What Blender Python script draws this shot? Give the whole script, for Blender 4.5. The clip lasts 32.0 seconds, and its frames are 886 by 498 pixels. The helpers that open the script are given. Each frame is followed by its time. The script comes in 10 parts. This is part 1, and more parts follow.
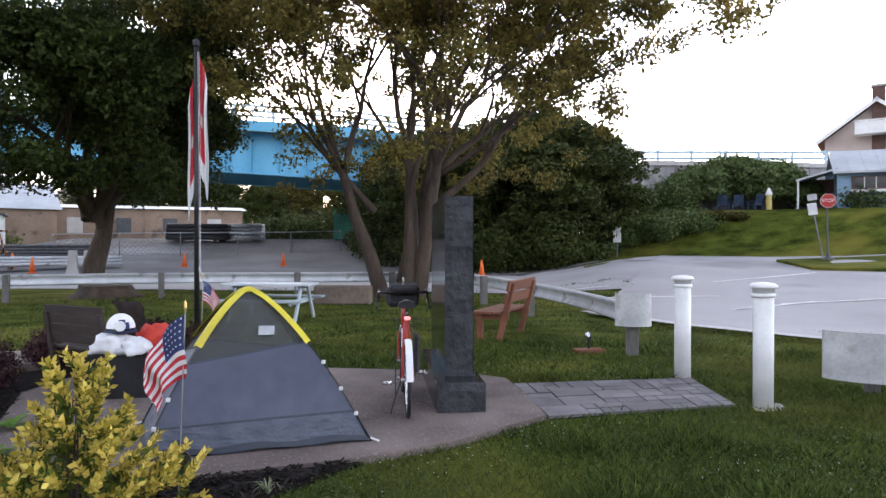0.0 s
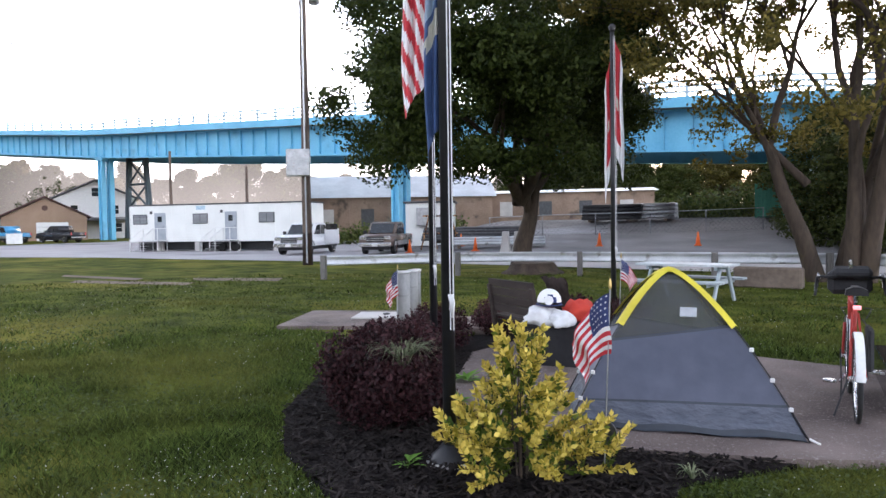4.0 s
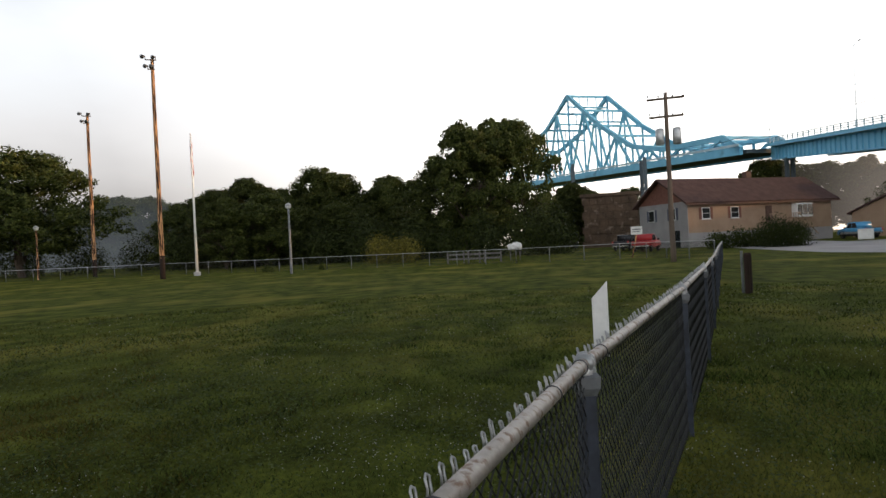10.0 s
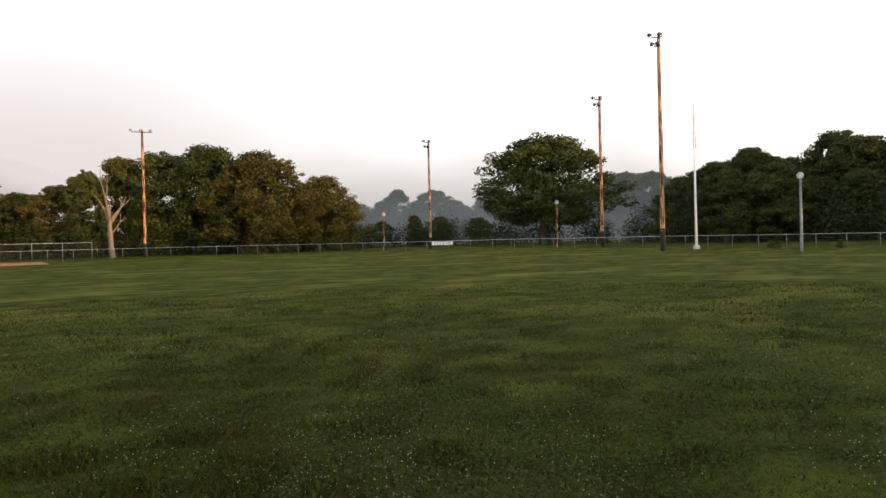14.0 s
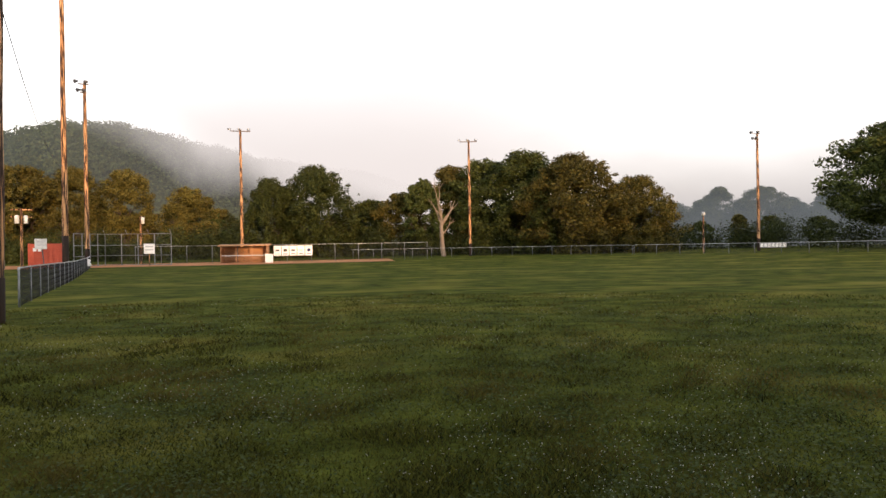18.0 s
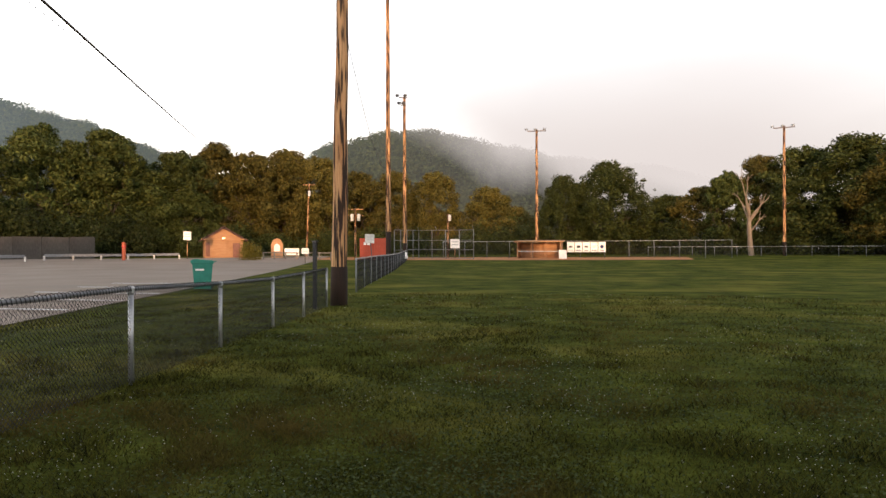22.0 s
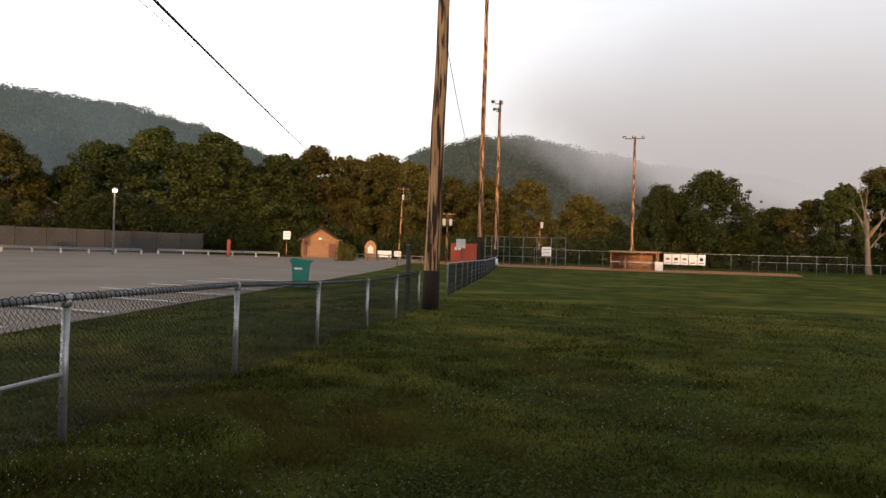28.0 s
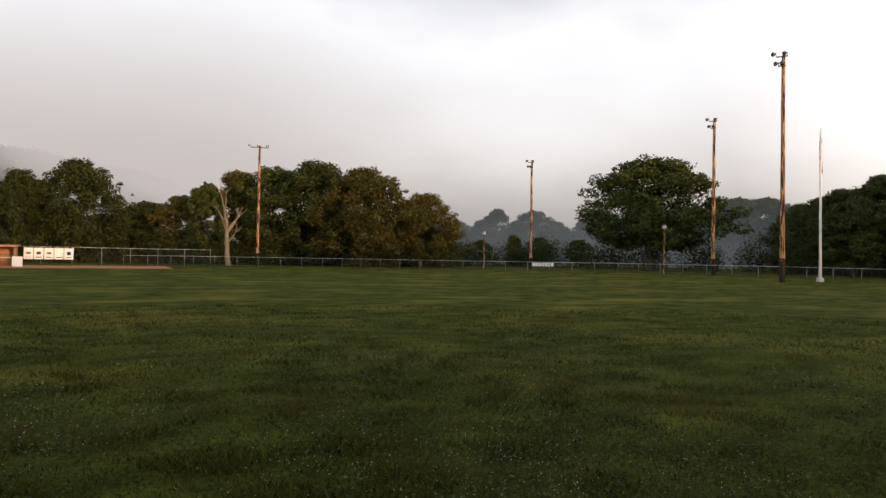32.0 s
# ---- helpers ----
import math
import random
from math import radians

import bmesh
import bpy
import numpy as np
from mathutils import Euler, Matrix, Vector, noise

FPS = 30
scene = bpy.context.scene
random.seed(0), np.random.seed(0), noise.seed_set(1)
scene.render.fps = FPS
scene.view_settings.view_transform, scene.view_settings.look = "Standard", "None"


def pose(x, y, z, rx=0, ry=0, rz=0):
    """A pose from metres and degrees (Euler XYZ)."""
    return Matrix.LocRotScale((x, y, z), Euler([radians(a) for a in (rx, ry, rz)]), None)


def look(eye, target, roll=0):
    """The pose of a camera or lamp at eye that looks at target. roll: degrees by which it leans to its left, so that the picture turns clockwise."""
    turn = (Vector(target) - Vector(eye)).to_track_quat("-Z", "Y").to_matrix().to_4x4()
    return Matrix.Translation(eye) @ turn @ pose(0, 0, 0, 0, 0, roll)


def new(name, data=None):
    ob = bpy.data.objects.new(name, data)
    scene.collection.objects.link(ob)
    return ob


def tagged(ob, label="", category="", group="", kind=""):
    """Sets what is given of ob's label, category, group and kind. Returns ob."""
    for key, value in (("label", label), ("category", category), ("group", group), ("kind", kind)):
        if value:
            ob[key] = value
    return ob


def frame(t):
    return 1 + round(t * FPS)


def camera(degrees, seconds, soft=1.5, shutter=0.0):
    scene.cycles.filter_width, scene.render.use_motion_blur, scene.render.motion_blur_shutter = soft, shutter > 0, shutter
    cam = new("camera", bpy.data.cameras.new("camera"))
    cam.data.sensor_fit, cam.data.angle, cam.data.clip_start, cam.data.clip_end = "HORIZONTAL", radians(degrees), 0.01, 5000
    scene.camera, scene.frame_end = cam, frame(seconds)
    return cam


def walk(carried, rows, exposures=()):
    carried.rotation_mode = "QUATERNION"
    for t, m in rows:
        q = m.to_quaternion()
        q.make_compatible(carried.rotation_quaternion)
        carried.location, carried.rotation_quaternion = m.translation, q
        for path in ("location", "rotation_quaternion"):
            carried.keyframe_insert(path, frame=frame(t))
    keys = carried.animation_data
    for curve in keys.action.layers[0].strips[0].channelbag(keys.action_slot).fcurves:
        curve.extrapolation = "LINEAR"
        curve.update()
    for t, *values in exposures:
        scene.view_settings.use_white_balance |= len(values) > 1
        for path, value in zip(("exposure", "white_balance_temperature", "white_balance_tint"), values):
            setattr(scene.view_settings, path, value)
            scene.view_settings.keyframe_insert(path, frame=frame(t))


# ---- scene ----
cam = camera(67.29, 32.0)
# seconds, eye x, y, z in metres, then heading, tilt and lean in degrees
PATH = [
    (0.0, 0.040, 0.569, 1.586, 0.00, -0.43, 0.03),
    (0.5, 0.043, 0.556, 1.589, 3.70, -0.66, 0.17),
    (1.0, 0.017, 0.553, 1.591, 8.91, -1.30, -0.11),
    (1.5, 0.019, 0.558, 1.590, 12.56, -1.33, -0.15),
    (2.0, 0.013, 0.544, 1.594, 16.07, -1.41, -0.33),
    (2.5, -0.004, 0.554, 1.592, 22.19, -1.09, -0.48),
    (3.0, -0.002, 0.565, 1.590, 27.04, -1.16, -0.51),
    (3.5, -0.015, 0.583, 1.587, 31.06, -1.99, -0.22),
    (5.5, -0.106, 0.401, 1.603, 48.13, -0.23, -2.03),
    (6.0, -0.219, 0.422, 1.580, 55.84, -0.78, -0.58),
    (6.5, -0.253, 0.419, 1.614, 60.62, 1.24, -0.97),
    (7.0, -0.241, 0.410, 1.578, 64.75, 1.04, -1.27),
    (7.5, -0.235, 0.401, 1.587, 69.36, 1.46, -1.82),
    (8.0, -0.247, 0.383, 1.588, 76.24, 1.12, -2.13),
    (8.5, -0.230, 0.360, 1.592, 80.93, 1.48, -1.68),
    (9.0, -0.238, 0.337, 1.590, 89.81, 1.28, -1.66),
    (9.5, -0.223, 0.303, 1.590, 95.23, 0.44, -1.35),
    (10.0, -0.175, 0.162, 1.611, 99.30, 0.04, -2.94),
    (10.5, -0.114, 0.049, 1.601, 105.15, -0.71, -2.73),
    (11.0, -0.195, 0.018, 1.607, 109.43, -0.33, -2.26),
    (11.5, -0.195, -0.051, 1.614, 115.65, -0.33, -1.81),
    (12.0, -0.245, -0.006, 1.601, 121.97, -0.16, -1.90),
    (12.5, -0.230, -0.045, 1.589, 127.21, -0.30, -1.62),
    (13.0, -0.193, -0.099, 1.580, 132.08, -0.47, -1.74),
    (13.5, -0.194, -0.121, 1.584, 136.33, -0.85, -1.64),
    (14.0, -0.216, -0.077, 1.593, 140.33, -0.60, -1.47),
    (14.5, -0.228, -0.105, 1.591, 145.43, -0.87, -1.51),
    (15.0, -0.193, -0.171, 1.594, 149.65, -1.15, -1.52),
    (15.5, -0.172, -0.173, 1.600, 151.68, -0.76, -1.31),
    (17.5, -0.115, -0.186, 1.608, 162.86, 0.13, -0.87),
    (18.0, -0.113, -0.155, 1.600, 166.69, 0.04, -1.01),
    (18.5, -0.102, -0.164, 1.588, 170.55, 0.30, -0.74),
    (19.0, -0.074, -0.157, 1.573, 174.22, 0.02, -0.74),
    (19.5, -0.076, -0.174, 1.574, 178.51, -0.68, -0.56),
    (20.0, -0.067, -0.179, 1.575, 180.45, -0.70, -0.48),
    (20.5, -0.028, -0.150, 1.585, 183.82, -0.87, -0.55),
    (21.0, 0.009, -0.129, 1.596, 186.75, -0.17, -0.36),
    (21.5, 0.024, -0.124, 1.598, 189.26, 0.05, -0.24),
    (22.0, 0.056, -0.150, 1.594, 191.41, 0.02, -0.22),
    (22.5, 0.087, -0.173, 1.593, 194.54, -0.71, -0.21),
    (23.0, 0.087, -0.160, 1.604, 198.01, -0.64, 0.34),
    (23.5, 0.073, -0.056, 1.600, 201.62, 0.84, 0.32),
    (24.0, 0.089, -0.014, 1.604, 205.44, 0.86, 0.58),
    (24.5, 0.100, -0.002, 1.605, 207.67, 1.02, 0.72),
    (25.5, 0.128, -0.048, 1.602, 209.40, 0.94, 1.21),
    (26.5, 0.157, -0.094, 1.599, 207.56, 0.87, 1.70),
    (27.0, 0.167, -0.085, 1.603, 207.07, 1.00, 1.21),
    (27.5, 0.153, -0.104, 1.599, 205.58, 0.77, 1.46),
    (28.0, 0.137, -0.176, 1.602, 199.16, 0.42, 1.76),
    (28.5, 0.170, -0.266, 1.601, 192.97, 0.06, 1.69),
    (29.0, 0.176, -0.253, 1.592, 189.89, 0.16, 1.40),
    (29.5, 0.183, -0.247, 1.595, 186.72, -0.04, 1.07),
    (30.0, 0.168, -0.336, 1.603, 181.07, 0.63, 0.89),
    (30.5, 0.116, -0.363, 1.603, 175.72, 1.12, 1.78),
    (31.0, 0.072, -0.357, 1.589, 168.23, 1.73, 2.17),
    (31.5, 0.171, -0.486, 1.573, 158.71, 1.45, 1.78),
    (32.0, 0.132, -0.531, 1.571, 148.59, 1.10, 0.89),
]
walk(cam, [(t, pose(x, y, z, 0, 0, h) @ pose(0, 0, 0, 90 + tilt, 0, 0) @ pose(0, 0, 0, 0, 0, lean)) for t, x, y, z, h, tilt, lean in PATH],
     [(0, 0.82, 5900, 17), (1, 1.22, 5900, 17), (2, 1.2, 5900, 17), (3.5, 1.1, 5900, 17), (5.5, -0.4, 6200, 11), (6, -1.15, 6300, 10), (7, -1.65, 6400, 9), (8, -1.72, 6400, 9), (9, -1.65, 6400, 9), (10, -0.6, 6500, 10), (11, -0.4, 6500, 10), (13, -0.15, 6600, 11), (15, -0.1, 6700, 12), (18, 0.0, 6750, 13), (20, 0.02, 6800, 13), (22, -0.15, 6800, 13), (23, -0.38, 6800, 13), (24.5, -0.72, 6750, 13), (27, -0.72, 6700, 13), (28, -0.70, 6700, 13), (29, -0.6, 6700, 13), (30.5, -0.48, 6700, 13), (32, -0.6, 6750, 13)])

# ---- light ----
SUN_AZ, SUN_EL = 12.0, 4.4          # degrees; heading counted anticlockwise from +y
sun = new("sun", bpy.data.lights.new("sun", "SUN"))
sun.data.energy, sun.data.angle, sun.data.color = 4.9, radians(1.0), (1.0, 0.58, 0.29)
sun_dir = Vector((-math.sin(radians(SUN_AZ)) * math.cos(radians(SUN_EL)), math.cos(radians(SUN_AZ)) * math.cos(radians(SUN_EL)), math.sin(radians(SUN_EL))))
sun.matrix_world = look((0, 0, 60), Vector((0, 0, 60)) - sun_dir)

world = bpy.data.worlds.new("dawn_sky")
scene.world = world
world.use_nodes = True
wn, wl = world.node_tree.nodes, world.node_tree.links
wn.clear()
sky = wn.new("ShaderNodeTexSky")
sky.sky_type, sky.sun_disc = "NISHITA", False
sky.sun_elevation, sky.sun_rotation = radians(SUN_EL), radians(-SUN_AZ)
sky.air_density, sky.dust_density, sky.ozone_density = 1.2, 4.0, 2.0
bg_sky = wn.new("ShaderNodeBackground")
bg_sky.inputs["Strength"].default_value = 0.10
wl.new(sky.outputs[0], bg_sky.inputs["Color"])
# thin morning cloud over the whole sky, brightest towards the sunrise, with a grey fog bank low over the valley
tc = wn.new("ShaderNodeTexCoord")
sep = wn.new("ShaderNodeSeparateXYZ")
wl.new(tc.outputs["Generated"], sep.inputs[0])
cloud_noise = wn.new("ShaderNodeTexNoise")
cloud_noise.inputs["Scale"].default_value, cloud_noise.inputs["Detail"].default_value = 2.6, 5.0
cmap = wn.new("ShaderNodeMapping")
cmap.inputs["Scale"].default_value = (1, 1, 2.6)
wl.new(tc.outputs["Generated"], cmap.inputs[0])
wl.new(cmap.outputs[0], cloud_noise.inputs["Vector"])


def wmath(op, a, b=0.0, c=None):
    n = wn.new("ShaderNodeMath")
    n.operation = op
    for i, v in enumerate((a, b) if c is None else (a, b, c)):
        if isinstance(v, (int, float)):
            n.inputs[i].default_value = v
        else:
            wl.new(v, n.inputs[i])
    return n.outputs[0]


def wramp(fac, stops):
    n = wn.new("ShaderNodeValToRGB")
    el = n.color_ramp.elements
    while len(el) < len(stops):
        el.new(0.5)
    for e, (p, c) in zip(el, stops):
        e.position, e.color = p, (*c, 1)
    wl.new(fac, n.inputs[0])
    return n.outputs[0]


# how far a direction looks towards the fog bank in the south
bank = wmath("ADD", wmath("MULTIPLY", sep.outputs[0], -0.423), wmath("MULTIPLY", sep.outputs[1], -0.906))
lift = wmath("MULTIPLY_ADD", cloud_noise.outputs[0], 0.30, wmath("MULTIPLY", sep.outputs[2], 1.25))
fog_col = wramp(wmath("ADD", lift, -0.08), [(0.0, (0.46, 0.45, 0.47)), (0.14, (0.66, 0.62, 0.625)), (0.30, (0.95, 0.92, 0.93)), (0.48, (1.14, 1.16, 1.20)), (0.72, (0.38, 0.39, 0.42)), (1.0, (0.23, 0.245, 0.27))])
dawn_col = wramp(wmath("MULTIPLY", sep.outputs[2], 1.0), [(0.0, (2.4, 2.0, 1.62)), (0.10, (2.75, 2.60, 2.45)), (0.30, (2.5, 2.54, 2.6)), (0.55, (0.40, 0.41, 0.43)), (0.95, (0.23, 0.245, 0.27))])
blend = wn.new("ShaderNodeMix")
blend.data_type = "RGBA"
wl.new(wramp(wmath("MULTIPLY_ADD", bank, 0.5, 0.5), [(0.70, (0, 0, 0)), (0.93, (1, 1, 1))]), blend.inputs[0])
wl.new(dawn_col, blend.inputs[6])
wl.new(fog_col, blend.inputs[7])
bg_cloud = wn.new("ShaderNodeBackground")
bg_cloud.inputs["Strength"].default_value = 1.25
wl.new(blend.outputs[2], bg_cloud.inputs["Color"])
wadd = wn.new("ShaderNodeAddShader")
wl.new(bg_sky.outputs[0], wadd.inputs[0])
wl.new(bg_cloud.outputs[0], wadd.inputs[1])
wout = wn.new("ShaderNodeOutputWorld")
wl.new(wadd.outputs[0], wout.inputs["Surface"])

# ---- materials ----
def mat(name, a, b, scale=4.0, rough=0.8, metal=0.0, bump=0.0, fine=30.0, vary=0.0, stretch=(1, 1, 1), spec=0.4, spots=None):
    """Two colours mixed by coarse and fine noise in metres, with bump; vary: each piece a little lighter or darker; spots: a third colour in patches."""
    m = bpy.data.materials.new(name)
    m.use_nodes = True
    n, l = m.node_tree.nodes, m.node_tree.links
    p = n["Principled BSDF"]
    p.inputs["Metallic"].default_value = metal
    p.inputs["Specular IOR Level"].default_value = spec
    tcn = n.new("ShaderNodeTexCoord")
    mp = n.new("ShaderNodeMapping")
    mp.inputs["Scale"].default_value = stretch
    l.new(tcn.outputs["Object"], mp.inputs[0])
    big, small = n.new("ShaderNodeTexNoise"), n.new("ShaderNodeTexNoise")
    for t, s, d in ((big, scale, 4.0), (small, fine, 3.0)):
        t.inputs["Scale"].default_value, t.inputs["Detail"].default_value = s, d
        l.new(mp.outputs[0], t.inputs["Vector"])
    add = n.new("ShaderNodeMath")
    add.operation = "MULTIPLY_ADD"
    l.new(small.outputs[0], add.inputs[0])
    add.inputs[1].default_value = 0.6
    l.new(big.outputs[0], add.inputs[2])
    ramp = n.new("ShaderNodeValToRGB")
    ramp.color_ramp.elements[0].position, ramp.color_ramp.elements[0].color = 0.55, (*a, 1)
    ramp.color_ramp.elements[1].position, ramp.color_ramp.elements[1].color = 1.05, (*b, 1)
    l.new(add.outputs[0], ramp.inputs[0])
    col = ramp.outputs[0]
    if spots:
        third, lo, hi, sc = spots
        sn = n.new("ShaderNodeTexNoise")
        sn.inputs["Scale"].default_value, sn.inputs["Detail"].default_value = sc, 6.0
        l.new(mp.outputs[0], sn.inputs["Vector"])
        sr = n.new("ShaderNodeMapRange")
        sr.inputs[1].default_value, sr.inputs[2].default_value = lo, hi
        l.new(sn.outputs[0], sr.inputs[0])
        mx = n.new("ShaderNodeMix")
        mx.data_type = "RGBA"
        l.new(sr.outputs[0], mx.inputs[0])
        l.new(col, mx.inputs[6])
        mx.inputs[7].default_value = (*third, 1)
        col = mx.outputs[2]
    if vary:
        oi = n.new("ShaderNodeObjectInfo")
        hsv = n.new("ShaderNodeHueSaturation")
        mr = n.new("ShaderNodeMapRange")
        mr.inputs[3].default_value, mr.inputs[4].default_value = 1 - vary, 1 + vary
        l.new(oi.outputs["Random"], mr.inputs[0])
        l.new(mr.outputs[0], hsv.inputs["Value"])
        l.new(col, hsv.inputs["Color"])
        col = hsv.outputs[0]
    l.new(col, p.inputs["Base Color"])
    rr = n.new("ShaderNodeMapRange")
    rr.inputs[3].default_value, rr.inputs[4].default_value = max(0.03, rough - 0.12), min(1.0, rough + 0.12)
    l.new(small.outputs[0], rr.inputs[0])
    l.new(rr.outputs[0], p.inputs["Roughness"])
    if bump:
        bp = n.new("ShaderNodeBump")
        bp.inputs["Strength"].default_value, bp.inputs["Distance"].default_value = 1.0, bump
        l.new(add.outputs[0], bp.inputs["Height"])
        l.new(bp.outputs[0], p.inputs["Normal"])
    return m


def leaf_mat(name, a, b, through_light=0.3, rough=0.55, patchy=None):
    """Leaves: every leaf its own shade between a and b, some light passing through."""
    m = bpy.data.materials.new(name)
    m.use_nodes = True
    n, l = m.node_tree.nodes, m.node_tree.links
    p = n["Principled BSDF"]
    geo = n.new("ShaderNodeNewGeometry")
    ramp = n.new("ShaderNodeValToRGB")
    ramp.color_ramp.elements[0].color, ramp.color_ramp.elements[1].color = (*a, 1), (*b, 1)
    l.new(geo.outputs["Random Per Island"], ramp.inputs[0])
    oi = n.new("ShaderNodeObjectInfo")
    hsv = n.new("ShaderNodeHueSaturation")
    mr = n.new("ShaderNodeMapRange")
    mr.inputs[3].default_value, mr.inputs[4].default_value = 0.75, 1.25
    l.new(oi.outputs["Random"], mr.inputs[0])
    l.new(mr.outputs[0], hsv.inputs["Value"])
    shade = ramp.outputs[0]
    if patchy:
        tint, sc = patchy
        tco = n.new("ShaderNodeTexCoord")
        pn = n.new("ShaderNodeTexNoise")
        pn.inputs["Scale"].default_value, pn.inputs["Detail"].default_value = sc, 4.0
        l.new(tco.outputs["Object"], pn.inputs["Vector"])
        pr = n.new("ShaderNodeMapRange")
        pr.inputs[1].default_value, pr.inputs[2].default_value = 0.48, 0.68
        l.new(pn.outputs[0], pr.inputs[0])
        pm = n.new("ShaderNodeMix")
        pm.data_type = "RGBA"
        l.new(pr.outputs[0], pm.inputs[0])
        l.new(shade, pm.inputs[6])
        pm.inputs[7].default_value = (*tint, 1)
        shade = pm.outputs[2]
    l.new(shade, hsv.inputs["Color"])
    l.new(hsv.outputs[0], p.inputs["Base Color"])
    p.inputs["Roughness"].default_value = rough
    p.inputs["Specular IOR Level"].default_value = 0.12
    tr = n.new("ShaderNodeBsdfTranslucent")
    l.new(hsv.outputs[0], tr.inputs["Color"])
    mx = n.new("ShaderNodeMixShader")
    mx.inputs[0].default_value = through_light
    l.new(p.outputs[0], mx.inputs[1])
    l.new(tr.outputs[0], mx.inputs[2])
    l.new(mx.outputs[0], n["Material Output"].inputs["Surface"])
    return m


def lamp_mat(name, colour, strength):
    m = bpy.data.materials.new(name)
    m.use_nodes = True
    p = m.node_tree.nodes["Principled BSDF"]
    p.inputs["Emission Color"].default_value = (*colour, 1)
    p.inputs["Emission Strength"].default_value = strength
    return m


GRASS = mat("grass", (0.014, 0.021, 0.004), (0.108, 0.128, 0.020), 1.1, 0.95, bump=0.04, fine=16.0, spec=0.02, spots=((0.195, 0.175, 0.034), 0.50, 0.74, 0.26), stretch=(0.8, 1.2, 1))
BLADE = leaf_mat("grass_blades", (0.007, 0.015, 0.0035), (0.130, 0.180, 0.036), 0.35, 0.8, ((0.13, 0.135, 0.031), 0.35))
FIELDBLADE = leaf_mat("field_grass_blades", (0.007, 0.010, 0.002), (0.138, 0.140, 0.020), 0.3, 0.8, ((0.128, 0.096, 0.022), 0.45))
CLOVERLEAF = leaf_mat("clover_leaves", (0.026, 0.046, 0.013), (0.130, 0.165, 0.055), 0.3, 0.7, ((0.10, 0.125, 0.040), 0.35))
CLOVER = mat("clover_flower", (0.30, 0.30, 0.25), (0.46, 0.45, 0.39), 30, 0.9)
ASPHALT = mat("asphalt", (0.26, 0.246, 0.25), (0.37, 0.355, 0.36), 0.25, 0.7, bump=0.004, fine=60, spots=((0.17, 0.163, 0.163), 0.58, 0.70, 0.12))
LOT = mat("lot_asphalt", (0.25, 0.195, 0.155), (0.34, 0.275, 0.225), 0.2, 0.9, bump=0.004, fine=60, spots=((0.22, 0.19, 0.16), 0.62, 0.72, 0.1))
GRAVEL = mat("gravel", (0.10, 0.095, 0.095), (0.21, 0.20, 0.20), 0.3, 0.92, bump=0.02, fine=25, spots=((0.31, 0.31, 0.33), 0.58, 0.66, 0.08))
DIRT = mat("dirt", (0.075, 0.052, 0.038), (0.19, 0.135, 0.10), 0.5, 0.95, bump=0.02, fine=12)
INFIELD = mat("infield_clay", (0.42, 0.165, 0.065), (0.60, 0.26, 0.11), 0.3, 0.95, bump=0.01, fine=10)
CONCRETE = mat("patio_concrete", (0.060, 0.045, 0.040), (0.215, 0.168, 0.150), 1.2, 0.85, bump=0.006, fine=110, spots=((0.27, 0.235, 0.22), 0.60, 0.66, 48))
PALE_CONC = mat("pale_concrete", (0.42, 0.40, 0.38), (0.56, 0.54, 0.52), 1.0, 0.9, bump=0.003, fine=50)
PAVER = mat("slate_paver", (0.095, 0.086, 0.092), (0.18, 0.165, 0.172), 2.5, 0.75, bump=0.006, fine=40, vary=0.25)
MULCH = mat("mulch", (0.006, 0.005, 0.005), (0.020, 0.016, 0.016), 9, 0.95, bump=0.03, fine=45, spec=0.08)
CHIP = mat("mulch_chip", (0.007, 0.006, 0.0055), (0.034, 0.028, 0.026), 8, 0.95, bump=0.004, fine=70, spec=0.08)
BARK = mat("bark", (0.030, 0.022, 0.016), (0.085, 0.062, 0.045), 2.2, 0.95, bump=0.03, fine=14, stretch=(1, 1, 0.25))
GALV = mat("galvanised_steel", (0.34, 0.35, 0.36), (0.52, 0.53, 0.54), 5, 0.42, 0.75, 0.001, 50, spots=((0.30, 0.22, 0.15), 0.66, 0.74, 14))
WIRE = mat("fence_wire", (0.014, 0.015, 0.016), (0.042, 0.044, 0.045), 9, 0.65, 0.2)
NAVYPOST = mat("dark_painted_post", (0.014, 0.019, 0.030), (0.045, 0.055, 0.078), 4, 0.5, 0.1, 0.001, 30)
RUSTRAIL = mat("rust_speckled_rail", (0.24, 0.215, 0.195), (0.42, 0.385, 0.35), 6, 0.5, 0.45, 0.001, 60, spots=((0.16, 0.095, 0.06), 0.53, 0.63, 26))
POSTMETAL = mat("weathered_post", (0.13, 0.14, 0.155), (0.24, 0.25, 0.265), 6, 0.55, 0.4, 0.001, 40)
RAILSTEEL = mat("guard_rail_steel", (0.44, 0.46, 0.48), (0.60, 0.62, 0.64), 2, 0.5, 0.45, 0.001, 30, spots=((0.28, 0.27, 0.26), 0.6, 0.7, 3))
POLEWOOD = mat("pole_wood", (0.38, 0.175, 0.075), (0.66, 0.39, 0.19), 1.2, 0.85, bump=0.012, fine=16, stretch=(3, 3, 0.22), spots=((0.030, 0.014, 0.008), 0.44, 0.53, 4.0))
DARKWOOD = mat("dark_pole_wood", (0.085, 0.062, 0.05), (0.17, 0.13, 0.10), 1.2, 0.9, bump=0.008, fine=16, stretch=(3, 3, 0.2))
